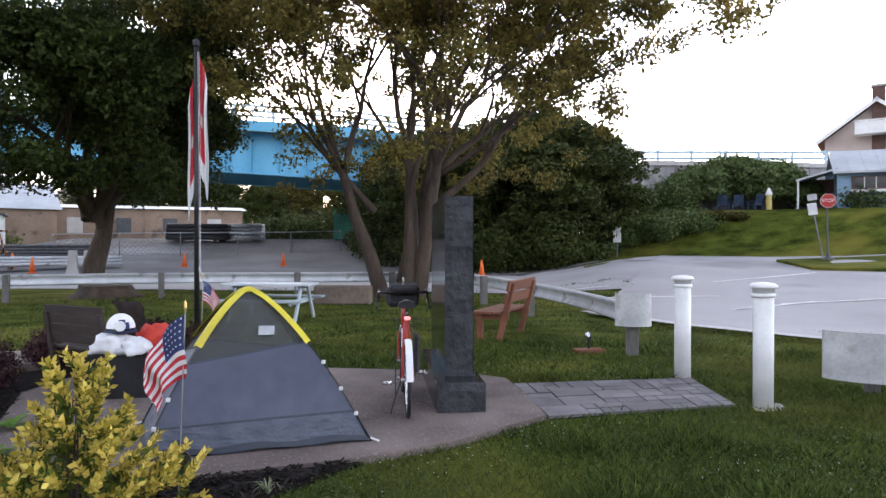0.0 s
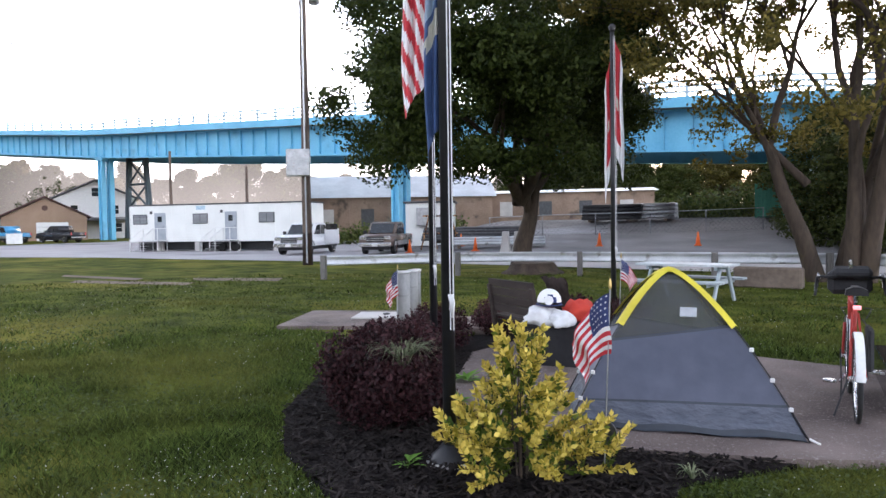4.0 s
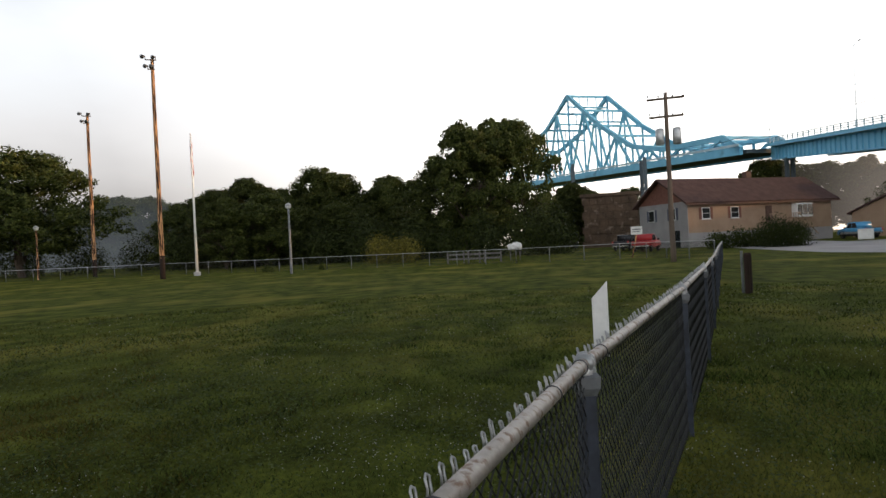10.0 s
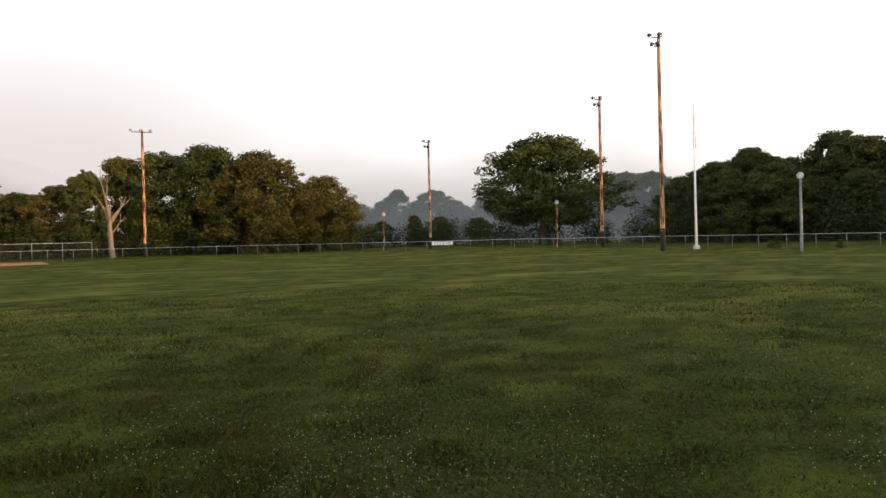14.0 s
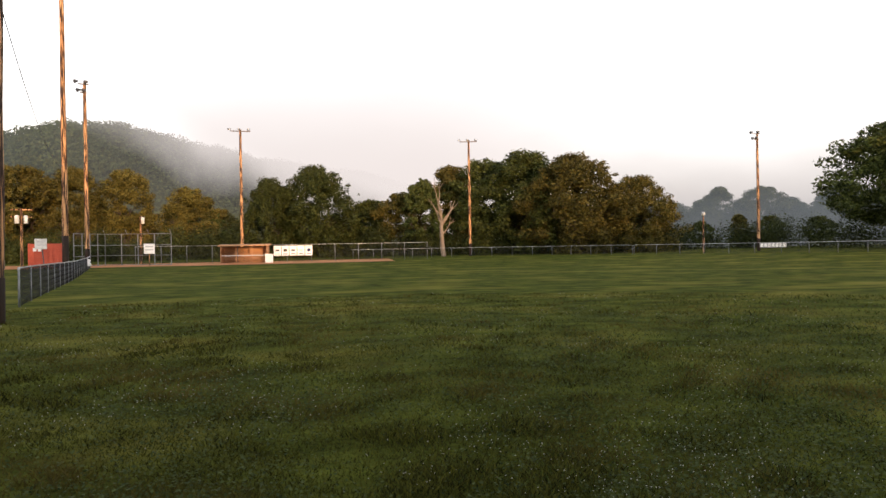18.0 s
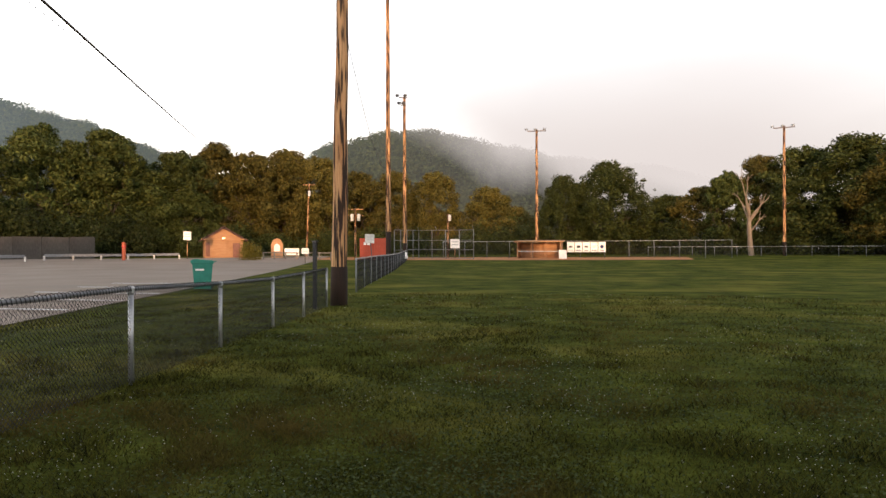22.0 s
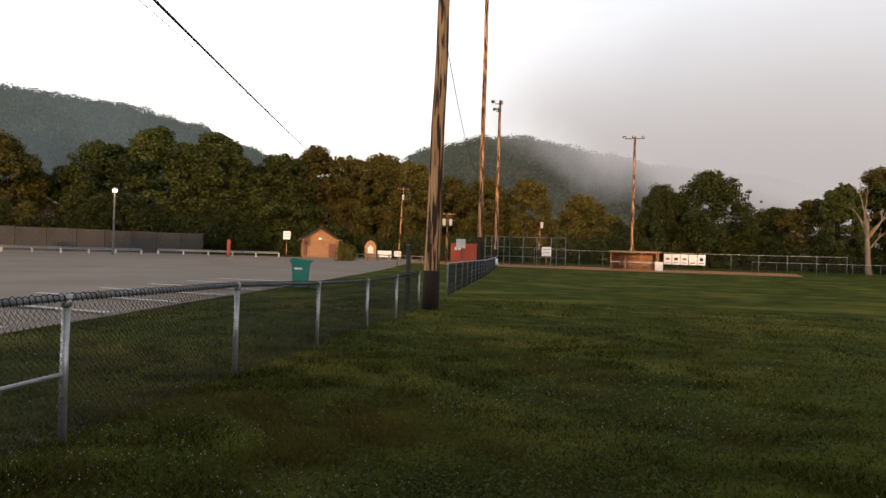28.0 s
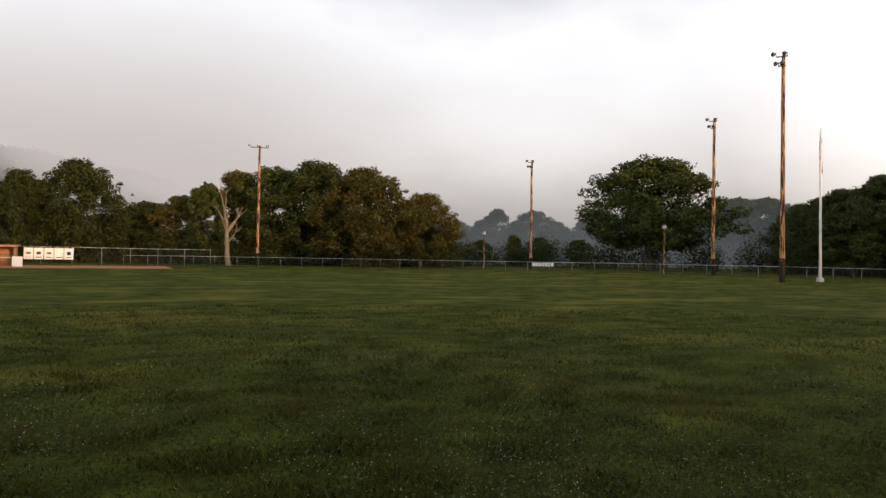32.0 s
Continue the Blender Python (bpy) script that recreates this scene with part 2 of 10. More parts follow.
BRIDGE = mat("bridge_blue_paint", (0.13, 0.42, 0.62), (0.19, 0.52, 0.72), 0.35, 0.55, 0.0, 0.002, 6, spots=((0.10, 0.27, 0.40), 0.60, 0.75, 0.4))
BRIDGE_DK = mat("bridge_dark_steel", (0.05, 0.075, 0.09), (0.09, 0.12, 0.14), 0.5, 0.7)
WHITE = mat("white_paint", (0.70, 0.70, 0.68), (0.82, 0.82, 0.80), 3, 0.5, 0, 0.0006, 40, spots=((0.55, 0.55, 0.50), 0.62, 0.75, 5))
OFFWHITE = mat("trailer_panel", (0.74, 0.75, 0.71), (0.84, 0.85, 0.81), 0.6, 0.6, 0, 0.001, 12)
BLACK = mat("black_paint", (0.012, 0.012, 0.014), (0.025, 0.025, 0.028), 5, 0.45)
RUBBER = mat("rubber", (0.012, 0.012, 0.012), (0.03, 0.03, 0.03), 20, 0.8)
CHROME = mat("bright_metal", (0.55, 0.55, 0.56), (0.75, 0.75, 0.76), 8, 0.25, 1.0)
GLASSY = mat("dark_glass", (0.015, 0.018, 0.02), (0.03, 0.034, 0.038), 3, 0.08, spec=0.8)
STEEL_DK = mat("dark_steel", (0.06, 0.062, 0.066), (0.12, 0.12, 0.125), 6, 0.5, 0.5)
TEAL_ROOF = mat("teal_roof", (0.05, 0.17, 0.23), (0.08, 0.23, 0.30), 1, 0.5)
RED = mat("red_paint", (0.42, 0.035, 0.03), (0.55, 0.06, 0.05), 4, 0.45)
ORANGE = mat("orange_plastic", (0.75, 0.12, 0.02), (0.85, 0.18, 0.03), 6, 0.6)
LINEPAINT = mat("line_paint", (0.62, 0.62, 0.60), (0.80, 0.80, 0.78), 3, 0.85, fine=20)

# ---- small builders ----
def thing(name, label, category, at=(0, 0, 0), rz=0.0, group="", kind=""):
    ob = new(name)
    ob.empty_display_size = 0.2
    ob.matrix_basis = pose(*at, 0, 0, rz)
    return tagged(ob, label, category, group, kind)


def part(name, bm, material, parent, label="", smooth=False):
    me = bpy.data.meshes.new(name)
    bm.to_mesh(me)
    bm.free()
    return link(name, me, material, parent, label, smooth)


def link(name, me, material, parent=None, label="", smooth=False):
    if material and not me.materials:
        me.materials.append(material)
    if smooth:
        me.polygons.foreach_set("use_smooth", [True] * len(me.polygons))
    ob = new(name, me)
    if parent:
        ob.parent = parent
    if label:
        ob["label"] = label
    return ob


def pymesh(name, verts, faces, material, parent=None, label="", smooth=False):
    me = bpy.data.meshes.new(name)
    me.from_pydata(verts, [], faces)
    me.update()
    return link(name, me, material, parent, label, smooth)


def box(c, s, rz=0.0, bevel=0.0, bm=None, rx=0.0, ry=0.0):
    """A box of size s round c, with bevelled edges."""
    own = bmesh.new()
    bmesh.ops.create_cube(own, size=1.0)
    bmesh.ops.scale(own, vec=s, verts=own.verts)
    if bevel:
        bmesh.ops.bevel(own, geom=own.edges[:], offset=bevel, segments=1, affect="EDGES")
    bmesh.ops.transform(own, matrix=pose(*c, rx, ry, rz), verts=own.verts)
    return merge(bm, own)


def merge(bm, own):
    if bm is None:
        return own
    me = bpy.data.meshes.new("tmp")
    own.to_mesh(me)
    own.free()
    bm.from_mesh(me)
    bpy.data.meshes.remove(me)
    return bm


def tube(points, radii, seg=8, bm=None, caps=True):
    """A round bar along points; radii: one number or one for each point."""
    bm = bm or bmesh.new()
    pts = [Vector(p) for p in points]
    if isinstance(radii, (int, float)):
        radii = [radii] * len(pts)
    rings, side = [], None
    for i, p in enumerate(pts):
        d = (pts[min(i + 1, len(pts) - 1)] - pts[max(i - 1, 0)]).normalized()
        if side is None:
            side = d.orthogonal().normalized()
        side = (side - d * side.dot(d)).normalized()
        up = d.cross(side)
        rings.append([bm.verts.new(p + (side * math.cos(a) + up * math.sin(a)) * radii[i]) for a in [2 * math.pi * k / seg for k in range(seg)]])
    for a, b in zip(rings, rings[1:]):
        for k in range(seg):
            bm.faces.new((a[k], a[(k + 1) % seg], b[(k + 1) % seg], b[k]))
    if caps:
        bm.faces.new(rings[0][::-1])
        bm.faces.new(rings[-1])
    return bm


def lathe(profile, seg=16, bm=None, at=(0, 0, 0)):
    """A turned form from (radius, height) pairs."""
    bm = bm or bmesh.new()
    rings = [[bm.verts.new((at[0] + r * math.cos(2 * math.pi * k / seg), at[1] + r * math.sin(2 * math.pi * k / seg), at[2] + z)) for k in range(seg)] for r, z in profile]
    for a, b in zip(rings, rings[1:]):
        for k in range(seg):
            bm.faces.new((a[k], a[(k + 1) % seg], b[(k + 1) % seg], b[k]))
    bm.faces.new(rings[0][::-1])
    bm.faces.new(rings[-1])
    return bm


def prism(outline, depth, bm=None, m=None):
    """An outline in x and z, drawn out along y by depth on both sides of 0."""
    bm = bm or bmesh.new()
    a = [bm.verts.new((x, -depth / 2, z)) for x, z in outline]
    b = [bm.verts.new((x, depth / 2, z)) for x, z in outline]
    n = len(a)
    bm.faces.new(a)
    bm.faces.new(b[::-1])
    for k in range(n):
        bm.faces.new((a[k], b[k], b[(k + 1) % n], a[(k + 1) % n]))
    if m is not None:
        bmesh.ops.transform(bm, matrix=m, verts=a + b)
    return bm


def sstep(a, b, v):
    k = min(1.0, max(0.0, (v - a) / (b - a)))
    return k * k * (3 - 2 * k)


def polar(az, d):
    return -math.sin(radians(az)) * d, math.cos(radians(az)) * d


def gz(x, y):
    """Height of the ground: level round the lawn, rising to the gravel yard, up the side street, and a little at the field's far edge."""
    r = math.hypot(x, y)
    az = math.degrees(math.atan2(-x, y)) % 360
    if az > 300:
        az -= 360
    south = 0.55 * sstep(50, 110, r) + 0.55 * sstep(108, 170, r)
    yard = 2.0 * sstep(34, 64, r)
    street = 0.9 * sstep(15, 34, r) + 2.75 * sstep(38.5, 45, r)
    w_yard = sstep(38, 28, az) if az > 10 else sstep(-14, -4, az)
    w_street = sstep(-6, -16, az) * (1 if az > -60 else sstep(-110, -70, az))
    return south * (1 - w_yard) * (1 - w_street) + yard * w_yard * (1 - w_street) + street * w_street + 0.02 * noise.noise((x * 0.15, y * 0.15, 0))


def patch(name, c, material, nu, nv, lift, label="", kind="structure"):
    """A sheet laid on the ground between four corners."""
    v, f = [], []
    for i in range(nu + 1):
        for j in range(nv + 1):
            u, w = i / nu, j / nv
            x = (c[0][0] * (1 - u) + c[1][0] * u) * (1 - w) + (c[3][0] * (1 - u) + c[2][0] * u) * w
            y = (c[0][1] * (1 - u) + c[1][1] * u) * (1 - w) + (c[3][1] * (1 - u) + c[2][1] * u) * w
            v.append((x, y, gz(x, y) + lift))
    for i in range(nu):
        for j in range(nv):
            a = i * (nv + 1) + j
            f.append((a, a + nv + 1, a + nv + 2, a + 1))
    ob = pymesh(name, v, f, material, smooth=True)
    return tagged(ob, label, "", "", kind)


def strip(name, line, width, material, lift, label="", step=2.0):
    """A ribbon along a line on the ground."""
    pts = []
    for (x0, y0), (x1, y1) in zip(line, line[1:]):
        n = max(1, int(math.hypot(x1 - x0, y1 - y0) / step))
        pts += [(x0 + (x1 - x0) * k / n, y0 + (y1 - y0) * k / n) for k in range(n)]
    pts.append(line[-1])
    cross = max(1, int(width / step))
    v, f = [], []
    for i, (x, y) in enumerate(pts):
        xa, ya = pts[max(0, i - 1)]
        xb, yb = pts[min(len(pts) - 1, i + 1)]
        d = math.hypot(xb - xa, yb - ya)
        nx, ny = -(yb - ya) / d, (xb - xa) / d
        for k in range(cross + 1):
            o = (k / cross - 0.5) * width
            v.append((x + nx * o, y + ny * o, gz(x + nx * o, y + ny * o) + lift))
    for i in range(len(pts) - 1):
        for k in range(cross):
            a = i * (cross + 1) + k
            f.append((a, a + cross + 1, a + cross + 2, a + 1))
    ob = pymesh(name, v, f, material, smooth=True)
    return tagged(ob, label, "", "", "structure") if label else ob

# ---- ground, roads, lots ----
def ground_sheet():
    radii = [0.0] + [0.8 * k for k in range(1, 45)] + [36 * 1.045 ** k for k in range(1, 36)] + [200, 260, 340, 450, 650, 1000, 1800, 3500]
    nseg, v, f = 180, [(0, 0, gz(0, 0))], []
    for r in radii[1:]:
        for k in range(nseg):
            a = 2 * math.pi * k / nseg
            x, y = r * math.cos(a), r * math.sin(a)
            v.append((x, y, gz(x, y)))
    for k in range(nseg):
        f.append((0, 1 + k, 1 + (k + 1) % nseg))
    for i in range(len(radii) - 2):
        for k in range(nseg):
            a, b = 1 + i * nseg + k, 1 + i * nseg + (k + 1) % nseg
            f.append((a, a + nseg, b + nseg, b))
    return tagged(pymesh("ground", v, f, GRASS, smooth=True), "mown green grass lawn and ball field with dry patches", "grass", kind="structure")


ground_sheet()
strip("road", [(-130, 26), (-72, 24.5), (-52, 25), (-40, 27.5), (-28, 28.5), (-14, 29.5), (0, 28), (9, 25.5), (16, 29), (24, 26), (40, 18), (60, 8)], 11.5, ASPHALT, 0.03, "worn grey asphalt road past the guard rail")
patch("trailer_yard", [(-75, 26), (-26, 32), (-26, 52), (-75, 56)], ASPHALT, 24, 12, 0.024, "patched grey asphalt yard round the site trailer")
patch("gravel_yard", [(-30, 33), (8, 33), (4, 66), (-34, 70)], GRAVEL, 24, 20, 0.045, "dark wet gravel yard rising behind the road")
patch("parking_lot_east", [(3.2, 15.2), (9.2, 8.2), (34, 20), (12, 36)], ASPHALT, 18, 14, 0.05, "grey asphalt parking lot with white bay lines")
for c in ([(-21.4, 11.1), (-17.0, 12.2), (-17.6, 12.9), (-22.2, 11.7)], [(-24.6, 12.4), (-20.2, 12.6), (-20.8, 13.2), (-25.4, 12.9)], [(-18.4, 13.4), (-15.6, 14.4), (-16.4, 15.3), (-19.2, 14.0)]):
    patch("dirt_verge", c, DIRT, 8, 3, 0.012, "bare brown dirt streak in the grass beside the road")
patch("parking_lot_south", [(10.6, -7.5), (18, -33), (36, -93), (84, -62)], LOT, 26, 26, 0.03, "pale grey asphalt parking lot behind the ball field")
patch("parking_lot_apron", [(10.6, -7.5), (84, -62), (110, -20), (25, 12)], LOT, 20, 20, 0.034, "pale grey asphalt parking lot behind the ball field")
patch("infield", [(34, -77), (-13, -80), (-14, -92), (34, -90)], INFIELD, 16, 8, 0.03, "reddish clay strip of the ball field infield")
patch("cross_street", [(8, 30), (20, 22), (30, 26), (12, 37)], ASPHALT, 16, 10, 0.055, "grey asphalt side street")

# ---- bridge ----
def bridge_bottom(x):
    """Underside of the girders: rising from the abutment towards the river."""
    if x > -6:
        return 6.0 - 0.12 * (x + 6)
    return 6.0 + 0.0643 * (-6 - x) if x > -84.5 else 11.05 + 0.090 * (-84.5 - x)


def bridge():
    top = thing("road_bridge", "light blue painted steel girder bridge with a truss span", "bridge")
    y0, width = 46.7, 11.0
    knots = [12.6, -6.0, -84.5, -150.0]

    def run(yy, off, w, h, bm=None):
        bm = bm or bmesh.new()
        for xa, xb in zip(knots, knots[1:]):
            tube_box(bm, (xa, yy, bridge_bottom(xa) + off), (xb, yy, bridge_bottom(xb) + off), w, h)
        return bm
    # approach girders, front and back, with stiffeners
    for yy in (y0, y0 + width):
        part("girder", run(yy, 1.375, 0.08, 2.75), BRIDGE, top, "tall blue plate girder")
    for off, h, dep, nm in ((0.0, 0.10, 0.55, "lower_flange"), (2.72, 0.12, 0.55, "upper_flange")):
        bm = bmesh.new()
        for yy in (y0, y0 + width):
            run(yy, off, dep, h, bm)
        part(nm, bm, BRIDGE, top)
    x = 11.5
    rib = bmesh.new()
    box((0, 0, 1.37), (0.05, 0.24, 2.6), bm=rib)
    rib_me = bpy.data.meshes.new("stiffener")
    rib.to_mesh(rib_me)
    rib.free()
    while x > -148:
        ob = link("stiffener", rib_me, BRIDGE, top)
        ob.matrix_basis = pose(x, y0 - 0.16, bridge_bottom(x) + 0.05)
        x -= 1.9
    # deck, fascia, railing
    part("deck", run(y0 + width / 2, 3.1, width + 2.4, 0.5), PALE_CONC, top, "concrete bridge deck")
    part("fascia", run(y0 - 1.3, 3.1, 0.12, 0.7), BRIDGE, top, "blue deck edge beam")
    for h in (0.35, 0.7, 1.05):
        part("handrail", run(y0 - 1.2, 3.4 + h, 0.10, 0.14), PALE_BLUE, top, "pale blue bridge handrail")
    x = 12.0
    while x > -149:
        part("rail_post", box((x, y0 - 1.2, bridge_bottom(x) + 3.95), (0.18, 0.16, 1.15)), PALE_BLUE, top)
        x -= 2.6
    # beams below the deck
    x = 3.0
    while x > -148:
        part("cross_beam", box((x, y0 + width / 2, bridge_bottom(x) + 1.9), (0.3, width, 1.2)), BRIDGE_DK, top)
        x -= 7.6
    # piers: blue legs, the nearer ones with a leg at either girder
    for x, mt, r in ((-84.5, BRIDGE, 0.62), (-36.4, BRIDGE, 0.60), (-141, BRIDGE_DK, 0.6)):
        for yy in (y0, y0 + 1.1):
            h, g0 = bridge_bottom(x), gz(x, yy)
            bm = box((x - 0.34, yy, (h + g0) / 2), (0.20, 0.6, h - g0 + 0.3))
            box((x + 0.34, yy, (h + g0) / 2), (0.20, 0.6, h - g0 + 0.3), bm=bm)
            box((x, yy, (h + g0) / 2), (0.5, 0.06, h - g0), bm=bm)
            box((x, yy, h - 0.2), (1.5, 0.9, 0.4), bm=bm)
            part("pier_leg", bm, mt, top, "blue steel pier leg" if mt is BRIDGE else "dark steel pier leg")
    return top


def tube_box(bm, a, b, w, h):
    """A straight square bar from a to b, w wide and h high."""
    a, b = Vector(a), Vector(b)
    d = (b - a).normalized()
    s = d.cross(Vector((0, 0, 1)))
    s = s.normalized() if s.length > 1e-4 else Vector((1, 0, 0))
    u = s.cross(d)
    vs = [bm.verts.new(p + s * i * w / 2 + u * j * h / 2) for p in (a, b) for i, j in ((-1, -1), (1, -1), (1, 1), (-1, 1))]
    for q in ((0, 3, 2, 1), (4, 5, 6, 7), (0, 1, 5, 4), (1, 2, 6, 5), (2, 3, 7, 6), (3, 0, 4, 7)):
        bm.faces.new([vs[k] for k in q])
    return bm


PALE_BLUE = mat("pale_blue_rail", (0.36, 0.50, 0.58), (0.47, 0.60, 0.67), 0.6, 0.55)
road_bridge = bridge()


def truss():
    """The river spans: two blue truss planes that the deck runs between, ending in a portal."""
    t = thing("truss_span", "light blue steel cantilever truss over the river", "bridge truss")
    A, B = Vector((-150.0, 46.2, 0)), Vector((-268.0, -12.0, 0))
    ax = (B - A).normalized()
    sd = Vector((-ax.y, ax.x, 0))
    L = (B - A).length
    deck0, deck1 = bridge_bottom(-150) + 2.0, bridge_bottom(-150) + 7.6

    def top_h(u):
        keys = [(0, 0.2), (0.04, 3.4), (0.20, 3.3), (0.30, 5.6), (0.42, 13.5), (0.56, 25.5), (0.68, 17.0), (0.82, 12.0), (1.0, 11.0)]
        for (a, ha), (b, hb) in zip(keys, keys[1:]):
            if u <= b:
                return ha + (hb - ha) * (u - a) / (b - a)
        return keys[-1][1]
    us = [0, 0.04, 0.09, 0.14, 0.20, 0.25, 0.30, 0.36, 0.42, 0.49, 0.56, 0.62, 0.68, 0.75, 0.82, 0.91, 1.0]
    for side in (-7.0, 7.0):
        lo = [A + ax * L * u + sd * side + Vector((0, 0, deck0 + (deck1 - deck0) * u)) for u in us]
        hi = [p + Vector((0, 0, top_h(u))) for p, u in zip(lo, us)]
        for i in range(len(us) - 1):
            part("lower_chord", tube_box(bmesh.new(), lo[i], lo[i + 1], 0.9, 1.7), BRIDGE, t)
            part("upper_chord", tube_box(bmesh.new(), hi[i], hi[i + 1], 0.9, 1.2), BRIDGE, t)
            if i:
                part("vertical", tube_box(bmesh.new(), lo[i], hi[i], 0.55, 0.6), BRIDGE, t)
            a, b = (lo[i], hi[i + 1]) if i % 2 == 0 else (hi[i], lo[i + 1])
            part("diagonal", tube_box(bmesh.new(), a, b, 0.6, 0.6), BRIDGE, t)
    for i, u in enumerate(us):
        c = A + ax * L * u + Vector((0, 0, deck0 + (deck1 - deck0) * u))
        if i:
            part("sway_beam", tube_box(bmesh.new(), c + sd * -7 + Vector((0, 0, top_h(u))), c + sd * 7 + Vector((0, 0, top_h(u))), 0.5, 0.7), BRIDGE, t)
            if top_h(u) > 15:
                part("sway_beam", tube_box(bmesh.new(), c + sd * -7 + Vector((0, 0, top_h(u) - 3.4)), c + sd * 7 + Vector((0, 0, top_h(u) - 3.4)), 0.4, 0.5), BRIDGE, t)
                for k in (-3, 0, 3):
                    part("sway_post", tube_box(bmesh.new(), c + sd * k + Vector((0, 0, top_h(u) - 3.4)), c + sd * k + Vector((0, 0, top_h(u))), 0.35, 0.35), BRIDGE, t)
    part("deck", tube_box(bmesh.new(), A + Vector((0, 0, deck0 - 0.1)), B + Vector((0, 0, deck1 - 0.1)), 11.2, 0.8), BRIDGE_DK, t)
    for side in (-7.6, 7.6):
        part("handrail", tube_box(bmesh.new(), A + sd * side + Vector((0, 0, deck0 + 1.2)), B + sd * side + Vector((0, 0, deck1 + 1.2)), 0.2, 0.5), PALE_BLUE, t)
    return t


truss()
STONE = mat("pier_masonry", (0.055, 0.036, 0.025), (0.13, 0.088, 0.058), 0.5, 0.95, bump=0.05, fine=5, spots=((0.22, 0.17, 0.13), 0.58, 0.7, 1.2))


def stone_pier():
    x, y = polar(84.9, 118)
    t = thing("bridge_pier", "weathered brown stone masonry bridge pier under the bridge", "bridge pier", (x, y, gz(x, y) - 0.2), 82)
    rng = random.Random(5)
    for k in range(7):
        z = k * 1.25
        w = 9.5 - 0.06 * k
        n = 7
        for i in range(n):
            part("stone", box((-w / 2 + (i + 0.5) * w / n + (0.3 if k % 2 else 0) - 0.15, rng.uniform(-.06, .06), z + 0.6), (w / n - 0.05, 4.0, 1.2), bevel=0.05), STONE, t)
    part("core", box((0, 0, 4.35), (8.6, 3.7, 8.7)), STONE, t)
    part("cap", box((0, 0, 9.05), (10.0, 4.6, 0.6), bevel=0.05), STONE, t)


stone_pier()
for az, d, hh, w in ((87.9, 128, 15.4, 2.2), (82.2, 126, 15.4, 2.2), (58.6, 104, 11.6, 2.0)):
    x, y = polar(az, d)
    t = thing("bridge_tower", "dark steel support tower under the bridge", "bridge support", (x, y, gz(x, y)))
    for k in (-w, w):
        part("leg", tube([(k * 1.5, 0, -0.2), (k, 0, hh)], 0.42, 4), BRIDGE_DK, t)
    for j in range(3):
        za, zb = hh * (0.06 + 0.3 * j), hh * (0.36 + 0.3 * j)
        wa, wb = w * (1.5 - 0.5 * za / hh), w * (1.5 - 0.5 * zb / hh)
        part("brace", tube([(-wa, 0, za), (wb, 0, zb)], 0.15, 6), BRIDGE_DK, t)
        part("brace", tube([(wa, 0, za), (-wb, 0, zb)], 0.15, 6), BRIDGE_DK, t)
        part("strut", tube([(-wb, 0, zb), (wb, 0, zb)], 0.16, 6), BRIDGE_DK, t)


def light_mast(x, y, z, h, arm):
    t = thing("bridge_lamp_post", "thin grey lamp post standing on the bridge deck", "street lamp", (x, y, z), group="lamp posts on the bridge")
    part("pole", tube([(0, 0, 0), (0, 0, h)], [0.09, 0.05], 8), PALE_BLUE, t)
    part("arm", tube([(0, 0, h), (arm * 0.5, 0, h + 0.35), (arm, 0, h + 0.4)], 0.05, 6), PALE_BLUE, t)
    part("lamp_head", box((arm, 0, h + 0.36), (0.8, 0.28, 0.14), bevel=0.04), GALV, t)


light_mast(-107, 45.4, bridge_bottom(-107) + 3.3, 12.0, 2.0)
light_mast(-146, 45.4, bridge_bottom(-146) + 3.3, 9.0, -2.0)
light_mast(-30, 58.6, bridge_bottom(-30) + 3.3, 9.0, 2.0)

# ---- trees and hills ----
LEAF_DARK = leaf_mat("dark_maple_leaves", (0.016, 0.027, 0.006), (0.058, 0.074, 0.016), 0.25)
LEAF_LIGHT = leaf_mat("thin_yellow_green_leaves", (0.050, 0.050, 0.012), (0.19, 0.150, 0.036), 0.45)
LEAF_FAR = leaf_mat("far_tree_leaves", (0.018, 0.029, 0.007), (0.092, 0.107, 0.027), 0.22)
# redder than LEAF_FAR: the low sun's warm light is partly put in here
LEAF_WARM = leaf_mat("warm_tree_leaves", (0.034, 0.033, 0.007), (0.158, 0.134, 0.032), 0.24)
# leaves darkened to paint the deep shade at the feet of the trees
UNDERLEAF = leaf_mat("shade_dark_undergrowth_leaves", (0.012, 0.019, 0.005), (0.050, 0.062, 0.017), 0.15)
LEAF_HILL = leaf_mat("hillside_leaves", (0.030, 0.048, 0.018), (0.082, 0.104, 0.036), 0.35)


